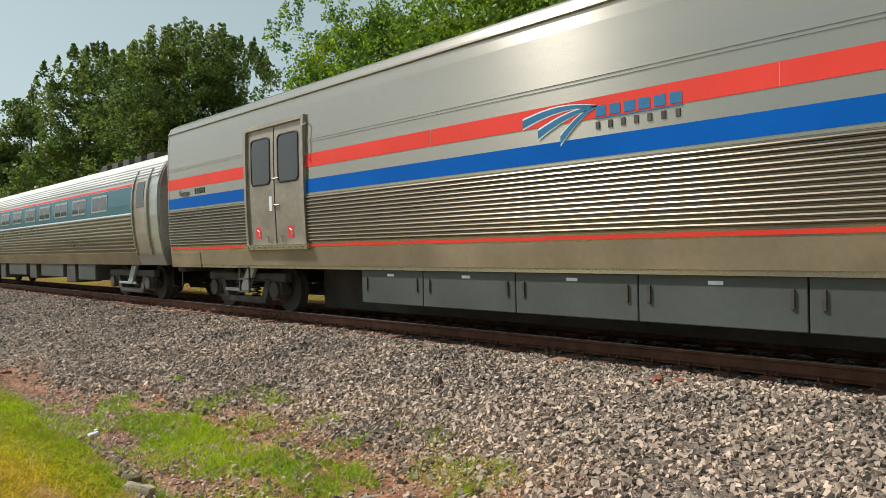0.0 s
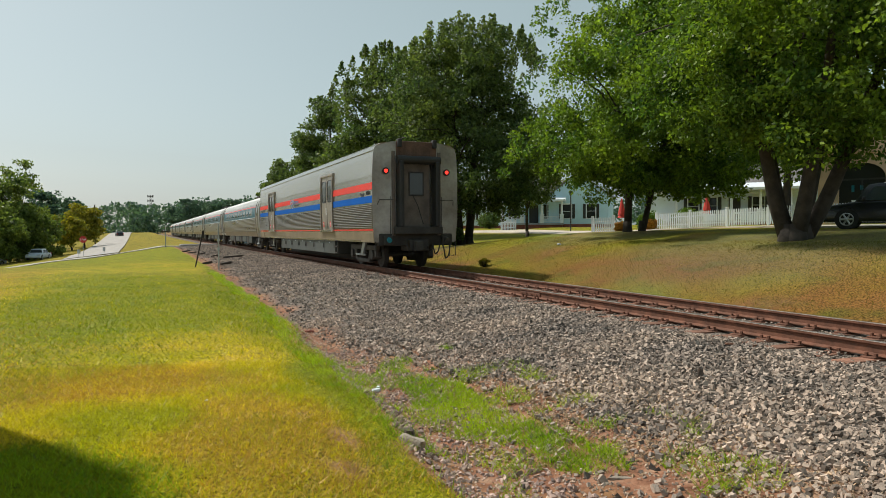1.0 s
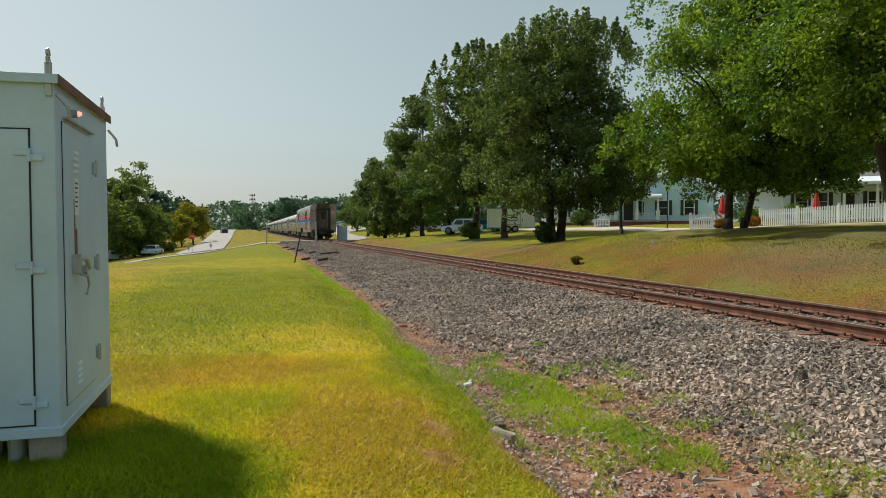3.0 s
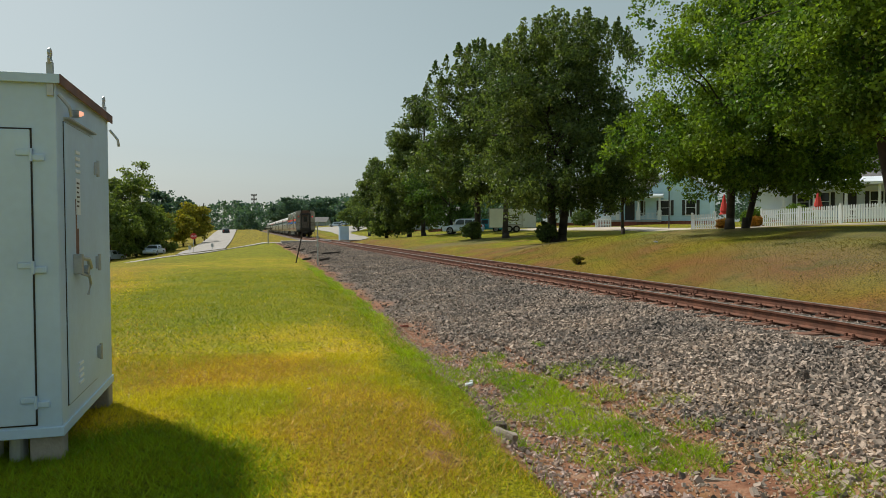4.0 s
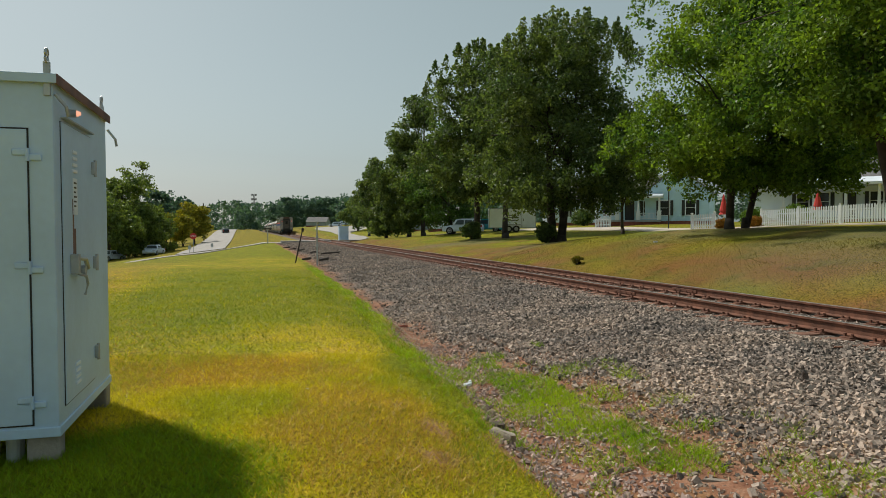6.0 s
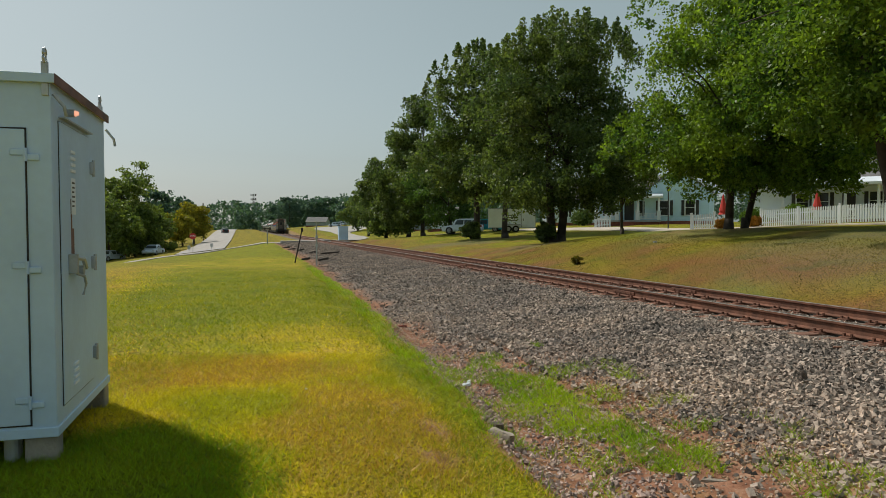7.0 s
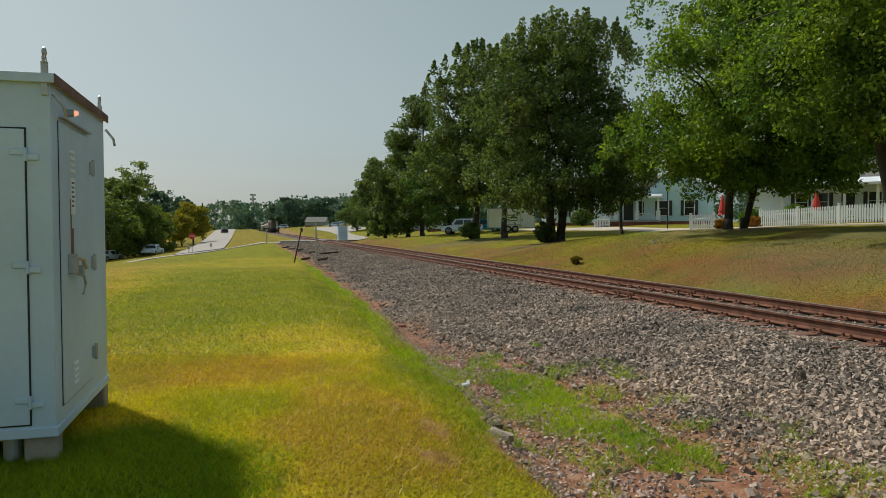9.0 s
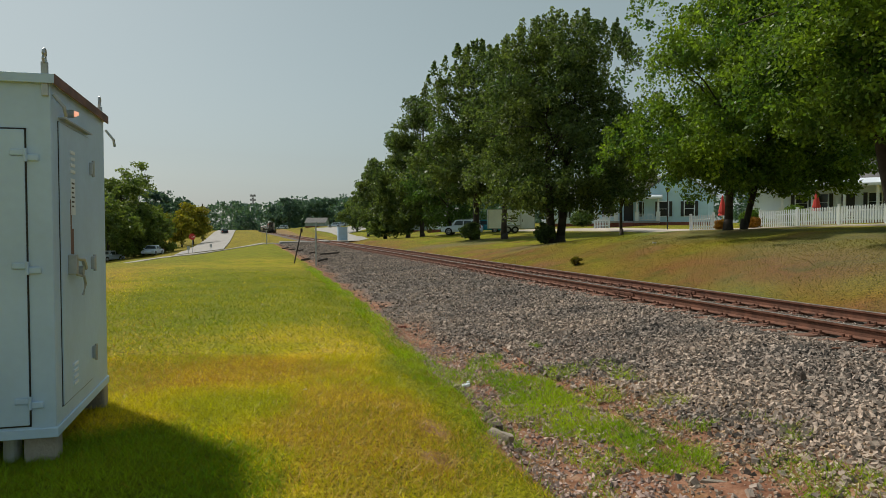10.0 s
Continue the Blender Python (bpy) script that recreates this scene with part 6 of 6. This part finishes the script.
def cargo_trailer(x, y, rz):
    z0 = land(x, y)
    t = thing("cargo_trailer", "white enclosed cargo trailer with dark printed lines on its side", "trailer", at=(x, y, z0), rz=rz)
    bm = new_bm()
    box(bm, -2.3, 2.3, -1.0, 1.0, 0.45, 2.35, 0.06)
    part("body", bm, WHITEP, t)
    bm = new_bm()
    for (a, b, c, d) in ((-2.32, 2.32, 0.43, 0.50), (-2.32, 2.32, 2.30, 2.37)):
        box(bm, a, b, -1.02, 1.02, c, d, 0.01)
    for xx in (-2.32, 2.26, 0.9):
        box(bm, xx, xx + 0.06, -1.015, 1.015, 0.45, 2.35)
    part("trim", bm, GALV, t)
    bm = new_bm()
    box(bm, 1.0, 1.75, -1.02, -0.99, 0.6, 2.1, 0.01)
    d = part("side_door", bm, WHITEP, t)
    bm = new_bm()
    box(bm, 1.08, 1.14, -1.05, -1.01, 1.1, 1.35)
    part("latch", bm, TRUCK, d)
    for i, (a, b) in enumerate(((-0.6, 0.4), (-0.8, 0.6), (-0.5, 0.3))):
        bm = new_bm()
        box(bm, a, b, -1.012, -0.998, 1.65 - 0.25 * i, 1.74 - 0.25 * i)
        part("print_bar", bm, TRUCK, t)
    for xx in (-0.35, 0.38):
        for s in (-1, 1):
            bm = new_bm()
            cyl(bm, (xx, s * 0.85, 0.34), (xx, s * 1.06, 0.34), 0.34, n=20)
            w = part("wheel", bm, TYRE, t)
            bm = new_bm()
            cyl(bm, (xx, s * 1.05, 0.34), (xx, s * 1.08, 0.34), 0.2, 0.17, n=16)
            part("rim", bm, ALLOY, w)
    bm = new_bm()
    box(bm, -0.85, 0.85, -1.12, -0.9, 0.72, 0.80, 0.02)
    part("mudguard", bm, GALV, t)
    bm = new_bm()
    tube(bm, [(2.3, -0.7, 0.48), (3.5, 0, 0.48), (2.3, 0.7, 0.48)], 0.05, 6)
    cyl(bm, (3.3, 0, 0.0), (3.3, 0, 0.7), 0.04, n=8)
    part("drawbar", bm, UNDER, t)


# ---------------------------------------------------------------- roadside pieces
SIGNRED = material("sign_red", (0.50, 0.03, 0.03), 0.4, 0, 0.05)
POSTDARK = material("rusted_dark_post", (0.035, 0.028, 0.026), 0.85, 0.2, 0.3)
TIMBER = material("dark_old_timber", (0.05, 0.038, 0.03), 0.9, 0, 0.3, 4, 30, 0.5, 40)


def pole(name, label, category, x, y, h, r, mat, lean=(0, 0), group=""):
    z0 = land(x, y)
    p = thing(name, label, category, group, (x, y, z0))
    bm = new_bm()
    cyl(bm, (0, 0, -0.3), (lean[0], lean[1], h), r, r * 0.9, 10)
    part("shaft", bm, mat, p)
    return p


def build_roadside():
    def at(px, d):
        return spot((px - 784) / 1233 * d, d)
    p = pole("leaning_post", "dark rusted steel post leaning beside the ballast", "post", *at(518, 33), 1.62, 0.03, POSTDARK, (0.42, 0.0))
    bm = new_bm()
    box(bm, 0.36, 0.46, -0.03, 0.03, 1.45, 1.64)
    part("post_cap", bm, POSTDARK, p)
    p = pole("marker_mast", "thin grey galvanised mast beside the track", "mast", *at(559, 33), 2.1, 0.035, GALV)
    for zz in (0.9, 1.3):
        bm = new_bm()
        box(bm, -0.06, 0.06, -0.02, 0.03, zz, zz + 0.12)
        part("bracket", bm, GALV, p)
    # old timbers lying on the ballast
    for px, d, ln, rz in ((583, 44, 1.3, 24), (571, 37, 0.6, 30), (540, 36, 0.45, -8), (505, 62, 0.7, 30), (515, 58, 0.6, 20), (532, 54, 0.6, 50), (553, 47, 0.5, 15)):
        x, y = at(px, d)
        t = thing("old_timber", "dark broken timber lying on the ballast", "timber", "loose timbers", (x, y, land(x, y) + 0.07), rz)
        bm = new_bm()
        vs = box(bm, -ln / 2, ln / 2, -0.07, 0.07, -0.06, 0.06, 0.015)
        for v in bm.verts:
            v.co.z += 0.02 * math.sin(v.co.x * 7) + 0.08 * v.co.x
        part("beam", bm, TIMBER, t)
    # equipment box at the crossing
    x, y = at(606, 88)
    b = thing("crossing_cabinet", "pale grey metal cabinet beside the crossing", "cabinet", at=(x, y, land(x, y)))
    bm = new_bm()
    box(bm, -0.58, 0.58, -0.5, 0.5, -0.1, 1.85, 0.03)
    part("body", bm, CABGREY, b)
    bm = new_bm()
    box(bm, -0.63, 0.63, -0.55, 0.55, 1.85, 1.93, 0.02)
    part("roof", bm, CABGREY, b)
    bm = new_bm()
    box(bm, -0.45, 0.45, -0.515, -0.49, 0.1, 1.7, 0.01)
    part("door", bm, CABGREY, b)
    # crossing mast beside the line
    p = pole("crossing_mast", "short grey signal mast at the crossing", "signal", *at(472, 80), 2.4, 0.06, GALV)
    bm = new_bm()
    box(bm, -0.35, 0.35, -0.06, 0.06, 1.7, 1.85, 0.02)
    cyl(bm, (-0.3, -0.12, 1.78), (-0.3, 0.06, 1.78), 0.15, n=14)
    cyl(bm, (0.3, -0.12, 1.78), (0.3, 0.06, 1.78), 0.15, n=14)
    part("light_head", bm, TRUCK, p)
    # stop sign
    x, y = at(340, 84)
    s = pole("stop_sign", "red eight-sided stop sign on a steel post", "road sign", x, y, 2.4, 0.03, GALV)
    bm = new_bm()
    cyl(bm, (0, -0.05, 2.05), (0, -0.035, 2.05), 0.40, n=8)
    bmesh.ops.rotate(bm, verts=bm.verts[:], cent=(0, 0, 2.05), matrix=Matrix.Rotation(radians(22.5), 3, 'Y'))
    face = part("sign_plate", bm, SIGNRED, s, "red octagon")
    letters("word", "STOP", 0.26, WHITEP, face, pose(-0.30, -0.056, 1.96, 90, 0, 0))
    for px, d, h, w in ((333, 82, 1.0, 0.32), (373, 90, 0.9, 0.30), (223, 98, 2.2, 0.5)):
        x, y = at(px, d)
        s = pole("small_sign", "small grey sign seen from behind on a thin post", "road sign", x, y, h, 0.025, GALV, group="small signs")
        bm = new_bm()
        box(bm, -w / 2, w / 2, -0.03, -0.02, h - 0.45, h, 0.01)
        part("sign_plate", bm, GALV, s)
    # utility pole with wires
    x, y = at(359, 150)
    p = pole("utility_pole", "wooden utility pole beside the road", "pole", x, y, 8.2, 0.14, TIMBER)
    bm = new_bm()
    box(bm, -1.2, 1.2, -0.06, 0.06, 7.3, 7.45)
    box(bm, -0.9, 0.9, -0.06, 0.06, 6.4, 6.52)
    part("crossarm", bm, TIMBER, p)
    # lattice tower on the skyline
    x, y = at(448, 900)
    z0 = land(x, y)
    t = thing("lattice_tower", "slim steel communications tower on the skyline", "tower", at=(x, y, z0))
    for k in range(3):
        bm = new_bm()
        a = 2 * math.pi * k / 3
        cyl(bm, (2.2 * math.cos(a), 2.2 * math.sin(a), 0), (0.8 * math.cos(a), 0.8 * math.sin(a), 47), 0.30, 0.25, 6)
        part("leg", bm, TRUCK, t)
    bm = new_bm()
    for k in range(12):
        r0, r1 = 2.2 - 1.4 * k / 12, 2.2 - 1.4 * (k + 1) / 12
        for j in range(3):
            a, b = 2 * math.pi * j / 3, 2 * math.pi * (j + 1) / 3
            cyl(bm, (r0 * math.cos(a), r0 * math.sin(a), 47 * k / 12), (r1 * math.cos(b), r1 * math.sin(b), 47 * (k + 1) / 12), 0.14, n=4)
    part("bracing", bm, TRUCK, t)
    for zz in (33.5, 39, 44.5):
        for j in range(9):
            bm = new_bm()
            a = 2 * math.pi * j / 9
            box(bm, 3.2 * math.cos(a) - 0.4, 3.2 * math.cos(a) + 0.4, 3.2 * math.sin(a) - 0.4, 3.2 * math.sin(a) + 0.4, zz, zz + 2.6)
            part("antenna", bm, TRUCK, t)
        bm = new_bm()
        tube(bm, [(3.2 * math.cos(a), 3.2 * math.sin(a), zz + 1.2) for a in [2 * math.pi * j / 12 for j in range(13)]], 0.15, 4)
        part("antenna_ring", bm, TRUCK, t)
    # lamp post before the pale house
    x, y = at(1181, 55)
    p = pole("lamp_post", "slim dark lamp post by the street", "lamp post", x, y, 3.0, 0.05, DARKWOOD)
    bm = new_bm()
    cyl(bm, (0, 0, 3.0), (0, 0, 3.35), 0.10, 0.16, 8)
    part("lantern", bm, DARKWOOD, p)


def build_street():
    def at(px, d):
        return spot((px - 784) / 1233 * d, d)
    # houses
    win2 = (("f", -3.6, 1.2, 0.9, 1.5), ("f", 3.6, 1.2, 0.9, 1.5), ("f", -2.0, 1.2, 0.9, 1.5), ("f", 2.0, 1.2, 0.9, 1.5))
    gable_house("white_house", "white clapboard house with a columned front porch", *at(1500, 60), -52, 15, 10, 3.9, 3.0, SIDING, win2, porch=(14.5, 2.6, 3.2, 7))
    gable_house("pale_blue_house", "pale blue clapboard cottage with a railed porch", *at(1195, 74), -40, 6.5, 9, 3.6, 2.4, BLUESIDING, (("f", -1.2, 1.1, 0.9, 1.5), ("f", 1.4, 1.1, 0.9, 1.5)), ridge="y")
    gable_house("pale_blue_house", "pale blue clapboard cottage with a railed porch", *at(1112, 77), -36, 7.0, 9, 3.3, 2.2, BLUESIDING, (("f", -2.0, 1.1, 0.9, 1.5), ("f", 2.0, 1.1, 0.9, 1.5)), porch=(6.8, 2.2, 2.9, 4))
    gable_house("white_house", "white clapboard house with dark shutters", *at(1035, 96), -30, 9, 8, 3.8, 2.6, SIDING, (("f", -2.8, 1.3, 0.9, 1.5), ("f", 0.2, 1.3, 0.9, 1.5), ("f", 2.8, 1.3, 0.9, 1.5)))
    gable_house("small_white_house", "small white house beyond the parked cars", *at(783, 118), -20, 5, 6, 2.6, 1.4, SIDING, (("f", -1.2, 1.0, 0.8, 1.1), ("f", 1.2, 1.0, 0.8, 1.1)))
    gable_house("grey_shed", "low grey-blue metal shed among the trees", *at(722, 135), -18, 8, 6, 2.2, 1.2, GREYMETAL)
    gable_house("distant_house", "grey-roofed building beyond the crossing", *at(558, 350), -16, 10, 12, 2.2, 2.4, GREYMETAL)
    arcade_building(41.0, 23.5, -62)
    # picket fences, from the left corner of each garden to the right
    picket_fence(*at(1222, 48), *at(1262, 47))
    picket_fence(*at(1345, 46), *at(1568, 38.5))
    picket_fence(*at(1568, 38.5), 34.8, 20.5)
    picket_fence(*at(1052, 70), *at(1078, 69.5))
    shrub("round orange-leaved shrub beside the fence", *at(1275, 45), 0.95, 0.75, BUSHORANGE, 1)
    shrub("round orange-leaved shrub beside the fence", *at(1335, 44.5), 1.05, 0.80, BUSHORANGE, 2)
    shrub("low green shrub at the house corner", *at(1030, 84), 3.2, 2.0, LEAF_OAK, 3, 0.2)
    shrub("low green shrub behind the fence", *at(1405, 48.5), 2.2, 1.5, LEAF_MAPLE, 4, 0.14)
    shrub("low green shrub behind the fence", *at(1330, 48.5), 2.0, 1.4, LEAF_MAPLE, 5, 0.14)
    shrub("small dry weed tuft beside the track", *at(1020, 27), 0.55, 0.30, VERGE, 6, 0.14, 16, 14)
    shrub("leafy sprouts round the foot of the oak", *at(965, 41.5), 1.3, 1.3, LEAF_OAK, 7, 0.15)
    shrub("leafy sprouts round the foot of the oak", *at(832, 61), 2.0, 1.6, LEAF_OAK, 8, 0.18)
    # closed red umbrellas
    for px, d in ((1444, 52), (1278, 52)):
        x, y = at(px, d)
        u = thing("garden_umbrella", "closed red canvas umbrella on a pole behind the fence", "umbrella", "garden umbrellas", (x, y, land(x, y)))
        bm = new_bm()
        cyl(bm, (0, 0, 0), (0, 0, 2.6), 0.025, n=8)
        part("pole", bm, WHITEP, u)
        bm = new_bm()
        cyl(bm, (0, 0, 1.0), (0, 0, 1.25), 0.34, 0.30, 8)
        cyl(bm, (0, 0, 1.25), (0, 0, 2.5), 0.30, 0.05, 8)
        for i, v in enumerate(bm.verts):
            if i % 2:
                v.co.x *= 0.7
                v.co.y *= 0.7
        part("canopy", bm, UMBRELLA, u, "folded red canvas")
    # vehicles
    vehicle("parked_suv", "black SUV parked on the drive under the trees", 26.3, 18.0, 33, CARBLACK, 4.65, 1.88, 1.72)
    vehicle("parked_car", "dark teal hatchback parked beside the black SUV", 31.0, 15.2, 33, CARTEAL, 4.3, 1.8, 1.5)
    vehicle("parked_suv", "pale silver SUV parked under the oaks", *at(818, 78), 62, CARWHITE, 4.5, 1.85, 1.65)
    vehicle("parked_car", "turquoise car parked beside the trailer", *at(860, 81), 60, CARTEAL, 4.2, 1.8, 1.5, suv=False)
    cargo_trailer(*at(904, 70), -18)
    vehicle("oncoming_car", "pale silver car standing on the low road", *at(270, 100), 168, CARWHITE, 4.4, 1.8, 1.45, suv=False)
    vehicle("parked_car", "pale car half hidden by roadside trees", *at(192, 96), 150, CARWHITE, 4.4, 1.8, 1.45, suv=False)
    for px, d in ((592, 230), (604, 232), (618, 228), (630, 231), (500, 262)):
        vehicle("distant_car", "pale car in the far parking lot", *at(px, d), 80, CARWHITE, 4.4, 1.8, 1.5, group="cars in the far lot")
    vehicle("distant_car", "dark car far along the road", -7.4, 215, 8, CARBLACK, 4.4, 1.8, 1.5)


def build_roads():
    strip("crossing_road", [(-60, 74), (-15, 82), (-7, 86), (3.5, 86.5)], lambda t: 3.8, ROADMAT, 0.08, "pale asphalt road running up to the rail crossing")
    strip("side_road", [(-6.0, 88), (-6.4, 112), (-7.6, 200), (-9.6, 330)], lambda t: 5.6 + 1.2 * t, ROADMAT, 0.16, "pale asphalt road running beside the line to a crest")
    strip("crossing_road_far", [(11.4, 87), (15.5, 104), (17.6, 123), (20, 160), (30, 215), (33, 235)], lambda t: 3.2 + 20.0 * smooth01(0.45, 0.9, t), ROADMAT, 0.06, "pale asphalt road beyond the rail crossing")
    strip("street", [(29.5, -10), (28.8, 20), (29.5, 40), (32, 60), (30, 80), (27, 95)], lambda t: 4.2, STREETMAT, 0.07, "pale concrete street along the gardens")
    bm = new_bm()
    box(bm, TRACK - 5.2, TRACK - 0.85, 85.2, 88.0, -0.5, -0.12, 0.02)
    box(bm, TRACK - 0.65, TRACK + 0.65, 84.6, 88.4, -0.4, -0.03, 0.02)
    box(bm, TRACK + 0.85, TRACK + 3.0, 85.2, 88.0, -0.5, -0.05, 0.02)
    tagged(part("crossing_deck", bm, ROADMAT), "paved deck of the level crossing between the rails", "crossing", kind="structure")


STREETMAT = material("pale_concrete_street", (0.50, 0.43, 0.36), 0.9, 0, 0.15, 0.5, 15)

# ---------------------------------------------------------------- litter and loose pieces
LITTER = material("white_litter", (0.70, 0.74, 0.80), 0.6, 0, 0.1)
OLDWOOD = material("grey_weathered_wood", (0.30, 0.25, 0.20), 0.9, 0, 0.25, 6, 40, 0.6, 60)
CLOD = material("dark_clod", (0.10, 0.075, 0.06), 0.95, 0, 0.3, 6, 40, 0.6, 60)


def lump(name, label, category, x, y, sx, sy, sz, rz, mat, seed, sink=0.35):
    """A rough loose piece resting on the ground."""
    rng = random.Random(seed)
    t = thing(name, label, category, at=(x, y, land(x, y) + 0.03 * mottled(x, y, 2.1, 7.7) + sz * (0.5 - sink)), rz=rz)
    bm = new_bm()
    bmesh.ops.create_icosphere(bm, subdivisions=2, radius=0.5)
    for v in bm.verts:
        k = rng.uniform(0.8, 1.12)
        v.co = Vector((max(-0.42, min(0.42, v.co.x)) * sx * k, max(-0.36, min(0.36, v.co.y)) * sy * k, max(-0.34, min(0.34, v.co.z)) * sz * k))
    part("piece", bm, mat, t)


def build_litter():
    lump("loose_brick", "rust-red broken brick lying on the ballast", "brick", 6.95, 4.0, 0.30, 0.15, 0.13, 20, BRICK, 1)
    lump("loose_brick", "rust-red broken brick lying on the ballast", "brick", 7.05, 3.8, 0.16, 0.12, 0.09, 60, BRICK, 2)
    lump("paper_litter", "crumpled white scrap of litter in the ditch", "litter", 2.55, 8.22, 0.16, 0.09, 0.06, 30, LITTER, 3, 0.1)
    lump("paper_litter", "crumpled white scrap of litter in the ditch", "litter", 2.62, 8.35, 0.08, 0.06, 0.05, 80, LITTER, 4, 0.1)
    lump("brick_shard", "orange clay shard in the ditch", "brick", 2.85, 13.5, 0.24, 0.12, 0.08, 10, BRICK, 5)
    lump("weathered_log", "grey weathered piece of wood in the gravel", "wood", 3.28, 4.28, 0.34, 0.07, 0.06, -35, OLDWOOD, 6)
    lump("weathered_stick", "thin brown stick lying in the ditch", "wood", 2.60, 4.65, 0.34, 0.03, 0.03, 55, TIMBER, 7, 0.1)
    lump("stump_root", "gnarled grey root at the ditch edge", "wood", 2.02, 5.55, 0.12, 0.42, 0.14, 20, OLDWOOD, 8)
    lump("dark_clod", "dark clod of earth at the ditch edge", "earth clod", 2.10, 5.85, 0.16, 0.14, 0.12, 0, CLOD, 9)
    lump("upright_stone", "dark upright stone in the ballast", "stone", 5.55, 5.95, 0.08, 0.07, 0.18, 0, CLOD, 10, 0.2)
    lump("weathered_stick", "pale broken stick lying on the ballast", "wood", 4.42, 3.95, 0.36, 0.03, 0.03, -60, OLDWOOD, 11, 0.1)
    lump("weathered_stick", "pale broken stick lying on the ballast", "wood", 6.9, 3.0, 0.40, 0.03, 0.04, 10, OLDWOOD, 12, 0.1)
    lump("paper_litter", "small pale scrap on the lawn", "litter", 0.46, 6.67, 0.04, 0.03, 0.02, 0, LITTER, 13, 0.0)
    lump("paper_litter", "small white scrap on the far verge", "litter", 15.2, 24.0, 0.22, 0.14, 0.08, 0, LITTER, 14, 0.1)
    rng = random.Random(4)
    for k in range(14):
        y = rng.uniform(3, 26)
        lump("wood_splinter", "reddish splintered scrap of tie beside the rail", "wood", rng.uniform(6.95, 7.5), y, rng.uniform(0.1, 0.3), 0.05, 0.04, rng.uniform(0, 180), TIEWOOD, 20 + k, 0.0)


build_litter()
build_roads()
build_street()
build_roadside()
build_trees()
build_far_woods()


# ---------------------------------------------------------------- what moves
def motions():
    """The train runs off along the track at a steady speed."""
    for car, offset in train:
        walk(car, [(t, pose(TRACK, TRAIN_START + offset + TRAIN_SPEED * t, 0)) for t in (0.0, 2.0, 4.0, 6.0, 8.0, 10.0)])


motions()
